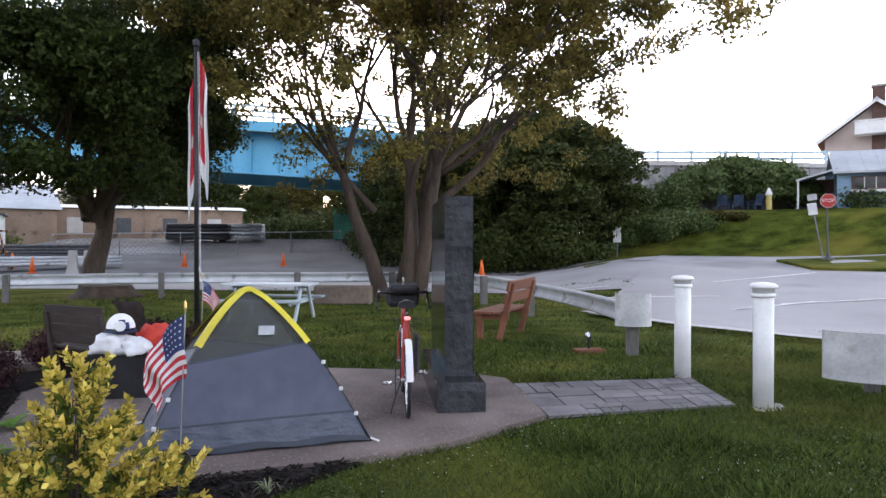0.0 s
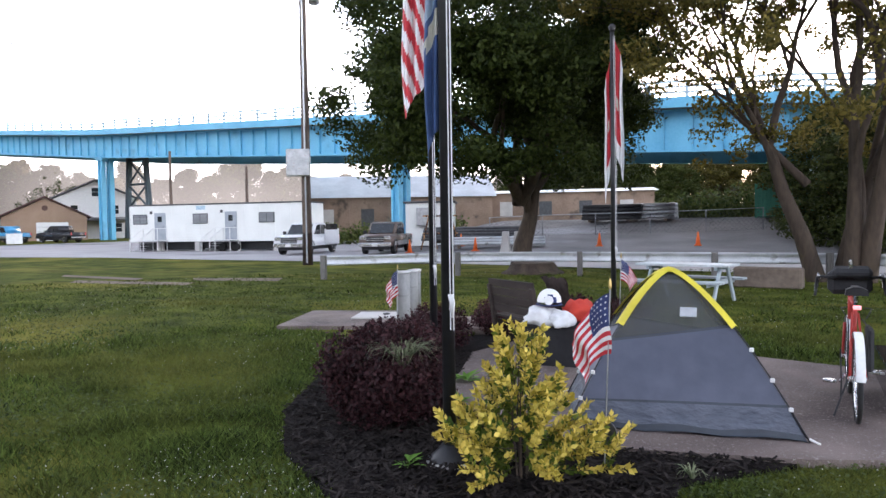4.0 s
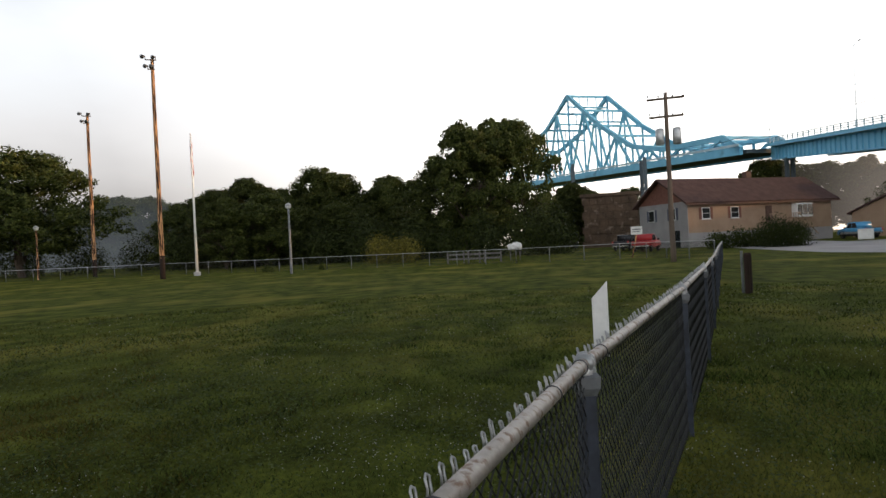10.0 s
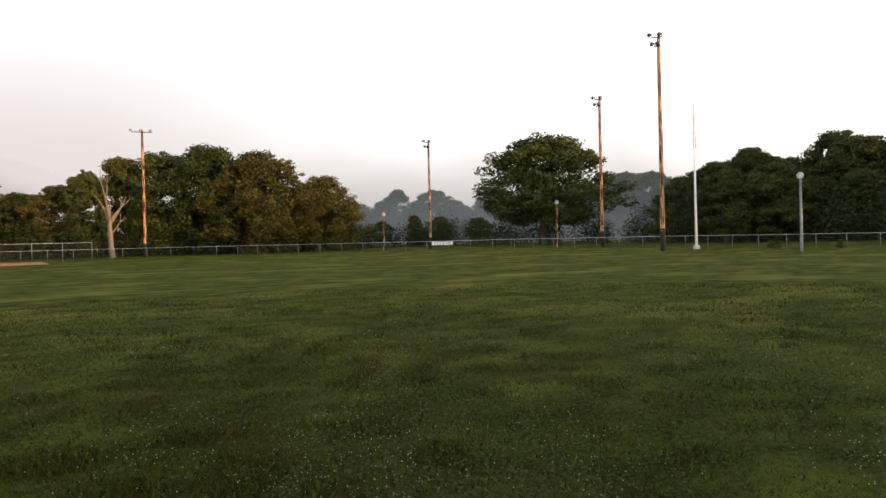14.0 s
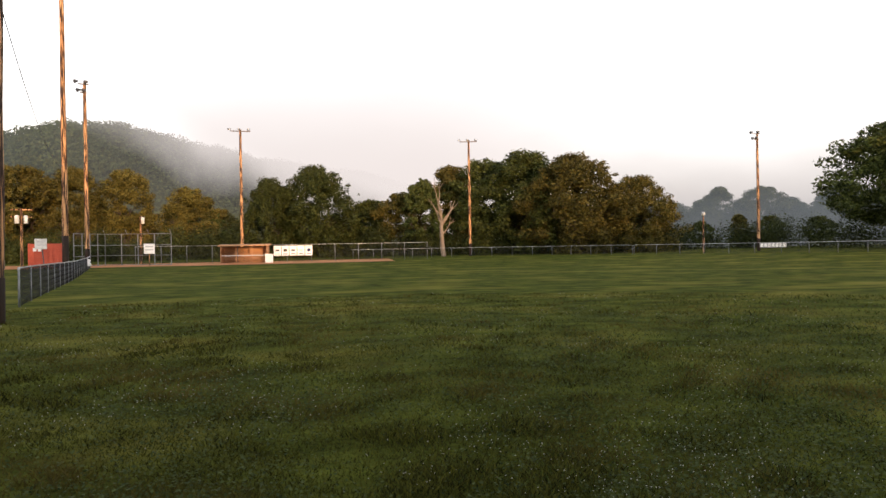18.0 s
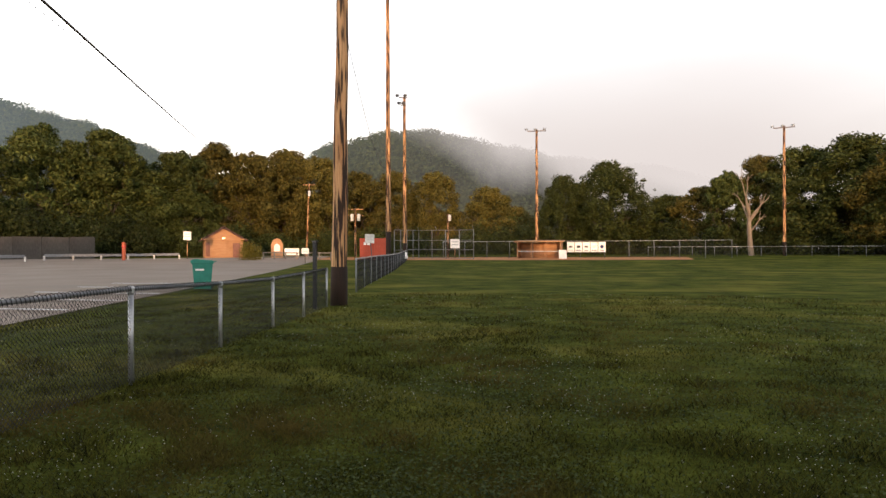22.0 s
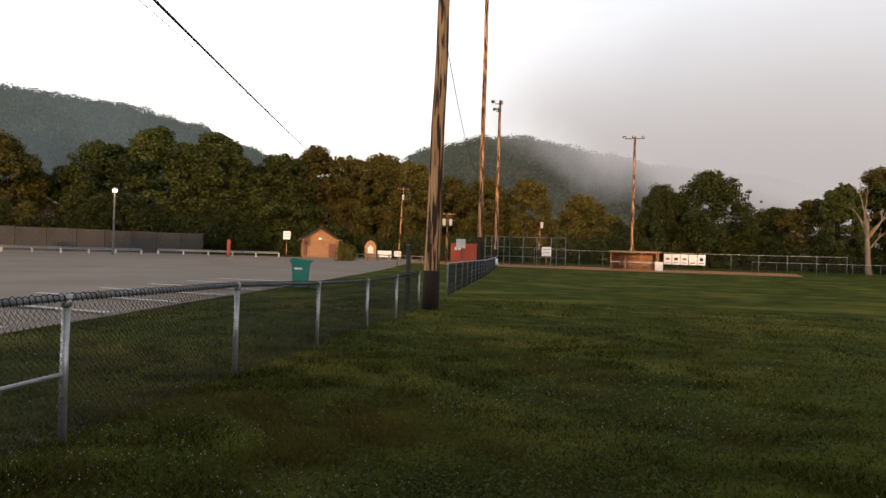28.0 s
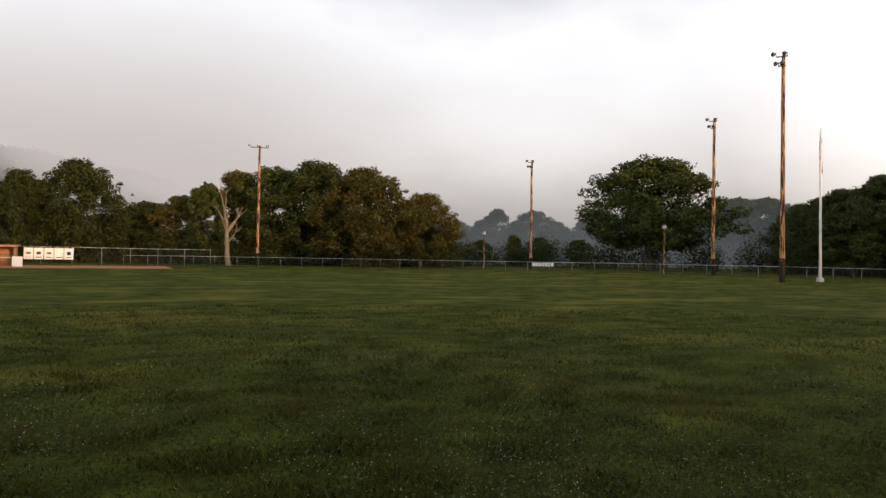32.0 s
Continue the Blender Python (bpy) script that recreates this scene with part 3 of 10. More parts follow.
def leaves(rng, blobs, n, size, flat=0.0, shell=0.55, fuzz=0.0):
    """Vertices and faces of n leaf quads in ellipsoid clumps (centre, radii)."""
    cs = np.array([b[0] for b in blobs], float)
    rs = np.array([b[1] for b in blobs], float)
    w = (rs[:, 0] * rs[:, 1] * rs[:, 2]) ** (2 / 3)
    pick = rng.choice(len(blobs), n, p=w / w.sum())
    d = rng.normal(size=(n, 3))
    d /= np.linalg.norm(d, axis=1)[:, None]
    rad = (shell + (1.08 - shell) * rng.random(n) ** 0.6) * (1 + fuzz * rng.random(n) ** 3)
    c = cs[pick] + d * rs[pick] * rad[:, None]
    face = d + rng.normal(size=(n, 3)) * (0.55 + flat)
    face /= np.linalg.norm(face, axis=1)[:, None]
    u = np.cross(face, rng.normal(size=(n, 3)))
    u /= np.linalg.norm(u, axis=1)[:, None]
    v = np.cross(face, u)
    s = size * rng.uniform(0.6, 1.35, n)[:, None]
    q = np.stack([c - u * s, c + v * s * 0.55, c + u * s, c - v * s * 0.55], 1).reshape(-1, 3)
    return q, np.arange(4 * n).reshape(-1, 4)


def leaf_mesh(name, q, f, material):
    me = bpy.data.meshes.new(name)
    me.vertices.add(len(q))
    me.vertices.foreach_set("co", q.astype(np.float32).ravel())
    me.loops.add(f.size)
    me.loops.foreach_set("vertex_index", f.astype(np.int32).ravel())
    me.polygons.add(len(f))
    me.polygons.foreach_set("loop_start", np.arange(0, f.size, f.shape[1], dtype=np.int32))
    me.update(calc_edges=True)
    me.materials.append(material)
    return me


def limbs(rng, starts, levels, spread, shrink, tip_r, thick=0.72):
    """Branching limbs; gives the mesh and the ends of the twigs."""
    bm, tips = bmesh.new(), []

    def grow(p, d, length, r, level):
        pts, rad = [p], [r]
        q = p
        for k in range(3):
            d = (d + Vector(rng.normal(size=3)) * 0.10 + Vector((0, 0, 0.04))).normalized()
            q = q + d * length / 3
            pts.append(q)
            rad.append(r * (1 - 0.16 * (k + 1)))
        tube(pts, rad, 7 if level > 1 else 4, bm, caps=False)
        if level <= 2:
            tips.append((q, level))
            tips.append((pts[2], level))
        if level == 0:
            return
        kids = 3 if level > 1 else 4
        phase = rng.uniform(0, 6.28)
        for k in range(kids):
            o = d.orthogonal().normalized()
            turn = Matrix.Rotation(phase + k * 6.283 / kids + rng.uniform(-.5, .5), 3, d)
            tilt = spread * rng.uniform(0.6, 1.25)
            nd = (d * math.cos(tilt) + (turn @ o) * math.sin(tilt)).normalized()
            at = pts[2] if k == 0 and level > 1 else q
            grow(at, nd, length * shrink * rng.uniform(0.8, 1.15), max(tip_r, rad[-1] * thick), level - 1)
    for p, d, length, r, level in starts:
        grow(Vector(p), Vector(d).normalized(), length, r, level)
    return bm, tips


def near_tree(name, label, x, y, starts, levels, spread, n, size, blob, material, seed, shrink=0.72, extra=()):
    rng = np.random.default_rng(seed)
    t = thing(name, label, "tree", (x, y, gz(x, y) - 0.05))
    bm, tips = limbs(rng, starts, levels, spread, shrink, 0.012, 0.88)
    part("trunk", bm, BARK, t, "rough brown trunk and limbs", True)
    blobs = [(tuple(p), tuple(blob * rng.uniform(0.6, 1.3, 3) * np.array([1, 1, 0.75]))) for p, lv in tips if lv <= 1] + list(extra)
    blobs = [b for b in blobs if b[0][2] > 2.2]
    q, f = leaves(rng, blobs, n, size, 0.2, 0.1)
    link("crown", leaf_mesh("crown", q, f, material), None, t, "leafy crown")
    return t


# crown outlines: (height, radius) as shares of the tree's height, count of clumps, size of a clump, droop
CROWNS = (
    ([(0.10, 0.10), (0.20, 0.27), (0.40, 0.36), (0.62, 0.35), (0.82, 0.24), (0.96, 0.07)], 170, 0.072, 0.0),
    ([(0.02, 0.34), (0.18, 0.43), (0.42, 0.46), (0.64, 0.41), (0.84, 0.27), (0.97, 0.08)], 300, 0.062, 0.10),
    ([(0.12, 0.12), (0.28, 0.23), (0.50, 0.28), (0.72, 0.25), (0.88, 0.15), (0.98, 0.04)], 110, 0.070, 0.0),
    ([(0.22, 0.20), (0.30, 0.38), (0.46, 0.45), (0.64, 0.43), (0.82, 0.32), (0.96, 0.12)], 300, 0.066, 0.03),
    ([(0.06, 0.16), (0.22, 0.30), (0.40, 0.24), (0.56, 0.31), (0.74, 0.20), (0.86, 0.17), (0.98, 0.04)], 110, 0.075, 0.0),
    ([(0.10, 0.20), (0.26, 0.27), (0.36, 0.20), (0.50, 0.26), (0.60, 0.17), (0.74, 0.19), (0.84, 0.11), (0.97, 0.06)], 120, 0.066, 0.05),
)


def far_tree_meshes():
    out = []
    for k, (prof, cnt, clump, droop) in enumerate(CROWNS):
        rng = np.random.default_rng(40 + k)
        hs, rs = [p[0] for p in prof], [p[1] for p in prof]
        blobs = []
        for i in range(cnt):
            e = rng.uniform(hs[0], hs[-1] * 0.97)
            a = rng.uniform(0, 6.283)
            lobe = 1 + 0.44 * noise.noise((math.cos(a) * 1.6 + k * 7, math.sin(a) * 1.6, e * 4.2)) + 0.20 * noise.noise((math.cos(a) * 4, math.sin(a) * 4 + k, e * 9))
            r = float(np.interp(e, hs, rs)) * lobe * (rng.uniform(0.62, 0.97) if i % 4 else rng.uniform(0.1, 0.6))
            s = clump * rng.uniform(0.55, 1.25)
            blobs.append(((r * math.cos(a), r * math.sin(a), e - droop * r), (s, s, s * rng.uniform(0.55, 0.85) * (1.5 if droop > 0.08 else 1))))
        # spurs that break the outline
        for i in range(46):
            a, e = rng.uniform(0, 6.283), rng.uniform(0.40, 1.03) ** 0.6 * hs[-1]
            r = float(np.interp(e, hs, rs)) * rng.uniform(0.86, 1.16)
            s = clump * rng.uniform(0.25, 0.55)
            blobs.append(((r * math.cos(a), r * math.sin(a), e), (s, s, s * 0.8)))
        q, f = leaves(rng, blobs, 42000 if cnt > 200 else 29000, 0.0115, 0.0, 0.45, 0.3)
        bm, _ = limbs(rng, [((0, 0, -0.01), (0, 0, 1), hs[0] + 0.16, 0.022, 3), ((0.01, 0, hs[0] * 0.5), (0.35, 0.1, 1), 0.25, 0.012, 2), ((-0.01, 0, hs[0] * 0.5), (-0.35, 0.2, 1), 0.25, 0.012, 2)], 2, 0.6, 0.7, 0.003)
        me = bpy.data.meshes.new("trunk")
        bm.to_mesh(me)
        bm.free()
        me.materials.append(BARK)
        out.append((me, {m.name: leaf_mesh("crown", q, f, m) for m in (LEAF_FAR, LEAF_WARM)}))
    return out


FAR = far_tree_meshes()


def far_tree(az, d, h, wide, variant, warm=False, turn=0.0, label="", z=None):
    x, y = polar(az, d)
    t = thing("tree", label or ("broad green tree, leaf colour warmed as by low sunlight" if warm else "dark green broadleaf tree at the field's edge"), "tree", (x, y, (gz(x, y) if z is None else z) - 0.1), turn, "trees round the field")
    t.matrix_basis = t.matrix_basis @ Matrix.Diagonal((h * wide, h * wide, h, 1))
    me, crowns = FAR[variant % len(FAR)]
    link("trunk", me, None, t)
    link("crown", crowns[(LEAF_WARM if warm else LEAF_FAR).name], None, t)
    return t


def treeline(spec, seed):
    """Rows of trees from (first heading, last heading, distance, height, count, share of warm ones)."""
    rng = random.Random(seed)
    for a0, a1, d, h, cnt, warm in spec:
        for k in range(cnt):
            az = a0 + (a1 - a0) * (k + 0.5 + rng.uniform(-.3, .3)) / cnt
            far_tree(az, d * rng.uniform(0.94, 1.08), h * rng.uniform(0.80, 1.12), rng.uniform(1.0, 1.35), rng.choice((0, 0, 1, 2, 4, 4, 5)), rng.random() < warm, rng.uniform(0, 360))


# single trees that can be told apart along the field
far_tree(131.5, 118, 19.4, 1.34, 3, False, 30, "large round dark green tree standing alone by the field fence")
far_tree(155.2, 112, 16.6, 1.25, 1, True, 10, "broad drooping olive green tree by the field fence")
far_tree(150.6, 116, 13.0, 1.25, 1, True, 260)
far_tree(159.6, 118, 18.0, 1.30, 1, False, 140)
far_tree(163.0, 122, 17.6, 1.15, 0, False, 70)
far_tree(165.9, 124, 16.6, 0.95, 4, True, 200)
far_tree(168.3, 118, 13.6, 0.95, 2, False, 20)
far_tree(170.3, 124, 12.0, 1.10, 0, True, 120)
far_tree(172.6, 128, 11.0, 1.20, 0, False, 310)
far_tree(177.2, 120, 16.4, 1.06, 1, False, 20, "dense dark green tree behind the dugout banner")
far_tree(181.0, 121, 14.2, 0.86, 1, False, 90)
far_tree(97.0, 92, 18.6, 0.95, 2, False, 50, "tall dense dark tree beside the bridge")
far_tree(92.7, 95, 19.6, 0.85, 0, False, 250, "tall dense dark tree beside the bridge")
far_tree(94.8, 99, 20.0, 0.80, 2, False, 190)
far_tree(99.4, 97, 13.5, 1.1, 0, False, 300)
far_tree(222.7, 118, 20.6, 1.05, 5, False, 15, "tall layered dark green tree behind the parking lot")
far_tree(218.0, 118, 20.4, 1.15, 5, False, 140, "tall layered dark green tree behind the parking lot")
far_tree(220.4, 119, 18.4, 0.95, 5, False, 250, "tall layered dark green tree behind the parking lot")
far_tree(226.2, 116, 17.2, 1.05, 0, False, 60)
far_tree(234.2, 116, 17.8, 1.15, 0, True, 200)
far_tree(239.0, 118, 18.6, 1.05, 2, False, 20)
far_tree(201.8, 128, 18.8, 0.95, 0, True, 20)
far_tree(204.6, 127, 19.6, 1.00, 4, True, 220)
far_tree(207.4, 126, 19.0, 1.00, 0, True, 100)
far_tree(210.2, 125, 20.2, 0.95, 4, True, 330)
far_tree(213.2, 122, 18.2, 1.05, 0, False, 160)
far_tree(187.4, 138, 14.0, 1.05, 0, True, 40, "rounded tree with sunlit yellowing leaves behind the backstop")
far_tree(192.2, 142, 17.6, 0.90, 0, True, 140, "rounded tree with sunlit yellowing leaves behind the backstop")
far_tree(195.6, 138, 17.0, 0.95, 4, True, 240)
far_tree(198.6, 136, 17.0, 1.05, 0, True, 340)
treeline([(101, 110, 110, 14.2, 6, 0.05), (110, 116, 112, 13.6, 4, 0.15), (79, 91, 150, 11.5, 7, 0.1), (116, 121, 118, 12.5, 4, 0.1), (102, 118, 100, 10, 6, 0.05), (121, 131, 175, 16, 7, 0.0), (133, 152, 185, 13.5, 13, 0.0), (136, 152, 150, 7, 6, 0.1), (86, 91, 118, 11, 3, 0.1),
          (172, 180, 150, 10, 5, 0.4), (150, 166, 128, 10, 8, 0.1), (184.5, 200, 156, 11, 9, 0.75), (198, 214, 134, 13, 9, 0.6),
          (212, 220, 126, 14, 5, 0.15), (222, 232, 122, 11, 6, 0.1), (228, 246, 120, 14, 8, 0.15), (224, 252, 108, 8, 10, 0.2), (244, 270, 114, 16, 9, 0.1)], 3)
# behind the houses and along the river under the bridge
treeline([(60, 74, 170, 17, 8, 0.3), (44, 60, 190, 17, 9, 0.2), (28, 44, 200, 15, 8, 0.3), (-6, 27, 134, 14.5, 22, 0.3), (70, 88, 210, 14, 6, 0.1)], 8)


def forest_hill(name, label, az0, az1, d0, d1, prof, count, seed):
    """A wooded slope: a curved bank of ground with a canopy of many small crowns."""
    rng = np.random.default_rng(seed)

    def height(az, k):
        for (a, h), (b, g) in zip(prof, prof[1:]):
            if a <= az <= b:
                u = (az - a) / (b - a)
                u = u * u * (3 - 2 * u)
                return (h + (g - h) * u) * math.sin(k * math.pi / 2) ** 1.1
        return 0.0
    na, nk = 60, 16
    v, f = [], []
    for i in range(na + 1):
        az = az0 + (az1 - az0) * i / na
        for j in range(nk + 1):
            k = j / nk
            x, y = polar(az, d0 + (d1 - d0) * k)
            v.append((x, y, height(az, k) - 0.5))
    for i in range(na):
        for j in range(nk):
            a = i * (nk + 1) + j
            f.append((a, a + 1, a + nk + 2, a + nk + 1))
    t = thing(name, label, "hill", kind="structure")
    pymesh("slope", v, f, GRASS, t, smooth=True)
    blobs_c, qs = [], []
    az = rng.uniform(az0, az1, count)
    k = rng.uniform(0.02, 1.0, count)
    for a, kk in zip(az, k):
        h = height(a, kk)
        if h < 2:
            continue
        x, y = polar(a, d0 + (d1 - d0) * kk)
        r = rng.uniform(4.5, 9.0)
        blobs_c.append(((x, y, h + r * 0.6), (r, r, r * 0.95)))
    q, f2 = leaves(rng, blobs_c, 105 * len(blobs_c), 0.95, -0.25, 0.75, 0.1)
    ob = link("canopy", leaf_mesh("canopy", q, f2, LEAF_HILL), None, t, "dense green summer canopy")
    ob["kind"] = "stuff"


forest_hill("hill_near", "wooded hill half hidden in low cloud", 160, 214, 330, 560, [(160, 14), (168, 40), (175, 54), (181, 62), (186, 72), (190, 81), (193, 87), (196, 85), (200, 76), (204, 60), (208, 46), (214, 26)], 3400, 11)
forest_hill("hill_east", "long wooded ridge in thin morning haze", 204, 262, 430, 760, [(204, 0), (208, 54), (212, 78), (216, 97), (220, 117), (225, 129), (232, 132), (240, 128), (250, 110), (262, 95)], 3600, 12)
forest_hill("hill_spur", "dark wooded spur in front of the ridge", 226, 266, 300, 430, [(226, 0), (229, 22), (232, 44), (236, 66), (241, 76), (248, 82), (266, 80)], 1800, 13)
forest_hill("hill_west", "distant wooded river bank in mist", 96, 172, 420, 620, [(96, 10), (104, 26), (112, 18), (125, 26), (140, 22), (160, 20), (172, 12)], 1300, 14)

# near trees on the lawn
rg0 = np.random.default_rng(77)
maple_blobs = []
for k in range(320):
    a, e = rg0.uniform(0, 6.283), rg0.uniform(0, 1)
    r = 6.1 * (0.62 + 0.38 * math.sin(math.pi * (0.20 + 0.66 * e))) * rg0.uniform(0.2, 1.0) ** 0.6
    maple_blobs.append(((r * math.cos(a) - 0.8, r * math.sin(a) - 0.4, 3.45 + 9.5 * e - 0.10 * r), tuple(rg0.uniform(0.55, 1.1, 3) * np.array([1.0, 1.0, 0.62]))))
near_tree("maple_tree", "large dark green maple with a dense crown on the lawn", -11.1, 21.6,
          [((0, 0, 0), (0.0, 0, 1), 2.9, 0.40, 4), ((0.0, 0, 2.4), (-0.45, 0.1, 1), 2.7, 0.27, 3), ((0.0, 0, 2.4), (0.6, -0.2, 1), 2.7, 0.24, 3), ((0, 0, 2.6), (0.1, 0.7, 1), 2.7, 0.24, 3), ((0, 0, 2.6), (0.1, -0.7, 0.9), 2.7, 0.24, 3)],
          4, 0.55, 370000, 0.074, 0.8, LEAF_DARK, 21, 0.70, maple_blobs)
lawn_blobs = []
for k in range(215):
    a, e = rg0.uniform(0, 6.283), rg0.uniform(0, 1)
    r = 6.2 * (0.5 + 0.5 * math.sin(math.pi * (0.2 + 0.6 * e))) * rg0.uniform(0.3, 1.0) ** 0.6
    lawn_blobs.append(((r * math.cos(a) + 1.0, r * math.sin(a), 4.0 + 7.5 * e - 0.14 * r), tuple(rg0.uniform(0.3, 0.7, 3) * np.array([1.0, 1.0, 0.6]))))
near_tree("lawn_tree", "several-stemmed tree with thin yellowing leaves on the lawn", -1.2, 20.6,
          [((-0.55, -0.2, 0), (-0.11, 0, 1), 3.9, 0.25, 4), ((0.0, 0.2, 0), (0.02, 0.1, 1), 4.0, 0.30, 4), ((0.50, 0.0, 0), (0.13, -0.1, 1), 4.0, 0.26, 4), ((0.2, -0.1, 0), (-0.03, -0.1, 1), 4.4, 0.22, 4), ((0.35, 0.2, 1.0), (0.05, 0.15, 1), 4.6, 0.17, 4), ((-0.8, 0.0, 2.6), (-0.8, 0.0, 0.8), 3.0, 0.12, 3), ((0.7, 0.0, 2.6), (1.0, 0.1, 0.75), 3.4, 0.13, 3), ((0.9, 0.0, 3.6), (1.2, -0.2, 0.55), 3.4, 0.10, 3)],
          4, 0.46, 175000, 0.070, 0.46, LEAF_LIGHT, 22, 0.80, lawn_blobs)

# ---- low cloud and haze, painted on glowing sheets before the distance ----
def haze_sheet(name, label, az0, az1, r, top, colour, river=False, east=None):
    m = bpy.data.materials.new(name)
    m.use_nodes = True
    n, l = m.node_tree.nodes, m.node_tree.links
    n.remove(n["Principled BSDF"])
    # emission mixed with clear: the haze is painted and glows by itself
    glow, clear, mixer = n.new("ShaderNodeEmission"), n.new("ShaderNodeBsdfTransparent"), n.new("ShaderNodeMixShader")
    glow.inputs["Strength"].default_value = 1.0
    l.new(clear.outputs[0], mixer.inputs[1])
    l.new(glow.outputs[0], mixer.inputs[2])
    l.new(mixer.outputs[0], n["Material Output"].inputs["Surface"])
    tcn = n.new("ShaderNodeTexCoord")
    sp = n.new("ShaderNodeSeparateXYZ")
    l.new(tcn.outputs["Object"], sp.inputs[0])
    nz = n.new("ShaderNodeTexNoise")
    nz.inputs["Scale"].default_value, nz.inputs["Detail"].default_value = 0.022, 5.0
    l.new(tcn.outputs["Object"], nz.inputs["Vector"])

    def op(kind, a, b, c=None):
        k = n.new("ShaderNodeMath")
        k.operation = kind
        for i, v in enumerate((a, b) if c is None else (a, b, c)):
            if isinstance(v, (int, float)):
                k.inputs[i].default_value = v
            else:
                l.new(v, k.inputs[i])
        return k.outputs[0]

    def ramp(v, a, b, lo, hi):
        k = n.new("ShaderNodeMapRange")
        k.interpolation_type = "SMOOTHSTEP"
        l.new(v, k.inputs[0])
        for i, q in enumerate((a, b, lo, hi)):
            k.inputs[1 + i].default_value = q
        return k.outputs[0]
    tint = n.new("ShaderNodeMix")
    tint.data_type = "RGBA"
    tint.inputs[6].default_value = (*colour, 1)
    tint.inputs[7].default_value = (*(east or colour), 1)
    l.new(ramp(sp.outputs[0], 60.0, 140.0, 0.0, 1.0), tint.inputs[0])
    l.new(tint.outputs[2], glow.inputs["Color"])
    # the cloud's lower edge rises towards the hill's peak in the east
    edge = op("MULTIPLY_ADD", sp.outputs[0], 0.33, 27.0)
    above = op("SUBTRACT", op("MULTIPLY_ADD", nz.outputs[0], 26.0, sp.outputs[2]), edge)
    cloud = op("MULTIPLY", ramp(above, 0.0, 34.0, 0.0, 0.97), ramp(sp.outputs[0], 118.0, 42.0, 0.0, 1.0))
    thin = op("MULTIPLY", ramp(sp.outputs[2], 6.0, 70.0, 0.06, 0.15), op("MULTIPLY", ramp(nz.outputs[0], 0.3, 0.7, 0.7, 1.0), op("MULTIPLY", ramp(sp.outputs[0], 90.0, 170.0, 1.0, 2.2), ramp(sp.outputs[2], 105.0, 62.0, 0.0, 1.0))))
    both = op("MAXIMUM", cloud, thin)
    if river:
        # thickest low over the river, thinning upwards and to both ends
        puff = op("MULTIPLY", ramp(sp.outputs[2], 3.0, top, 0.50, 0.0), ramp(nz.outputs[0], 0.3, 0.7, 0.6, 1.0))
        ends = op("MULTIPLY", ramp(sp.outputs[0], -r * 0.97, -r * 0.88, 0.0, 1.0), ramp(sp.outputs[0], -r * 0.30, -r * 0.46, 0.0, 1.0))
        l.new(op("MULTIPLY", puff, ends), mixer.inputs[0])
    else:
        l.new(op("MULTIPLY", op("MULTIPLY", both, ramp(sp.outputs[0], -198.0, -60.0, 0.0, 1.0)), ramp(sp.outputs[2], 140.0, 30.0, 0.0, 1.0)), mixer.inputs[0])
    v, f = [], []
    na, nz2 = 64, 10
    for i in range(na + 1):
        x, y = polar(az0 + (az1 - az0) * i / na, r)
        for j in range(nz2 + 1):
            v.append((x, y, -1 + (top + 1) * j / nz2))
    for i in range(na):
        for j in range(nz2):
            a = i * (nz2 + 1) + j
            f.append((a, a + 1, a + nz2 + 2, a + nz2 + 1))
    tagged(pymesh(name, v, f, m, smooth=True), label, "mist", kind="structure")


# self-lit sheets put cloud and haze over hills, river and far trees
haze_sheet("backdrop_mist", "low morning cloud and haze painted on a glowing sheet before the hills", 140, 268, 312, 151, (0.86, 0.81, 0.80), east=(0.50, 0.60, 0.68))
haze_sheet("backdrop_river_mist", "pale warm river mist painted on a glowing sheet behind the bridge", 16, 72, 158, 34, (0.80, 0.69, 0.60), True)
haze_sheet("backdrop_field_mist", "thin blue-grey haze painted on a glowing sheet before the far trees", 104, 164, 162, 30, (0.28, 0.315, 0.345), True)

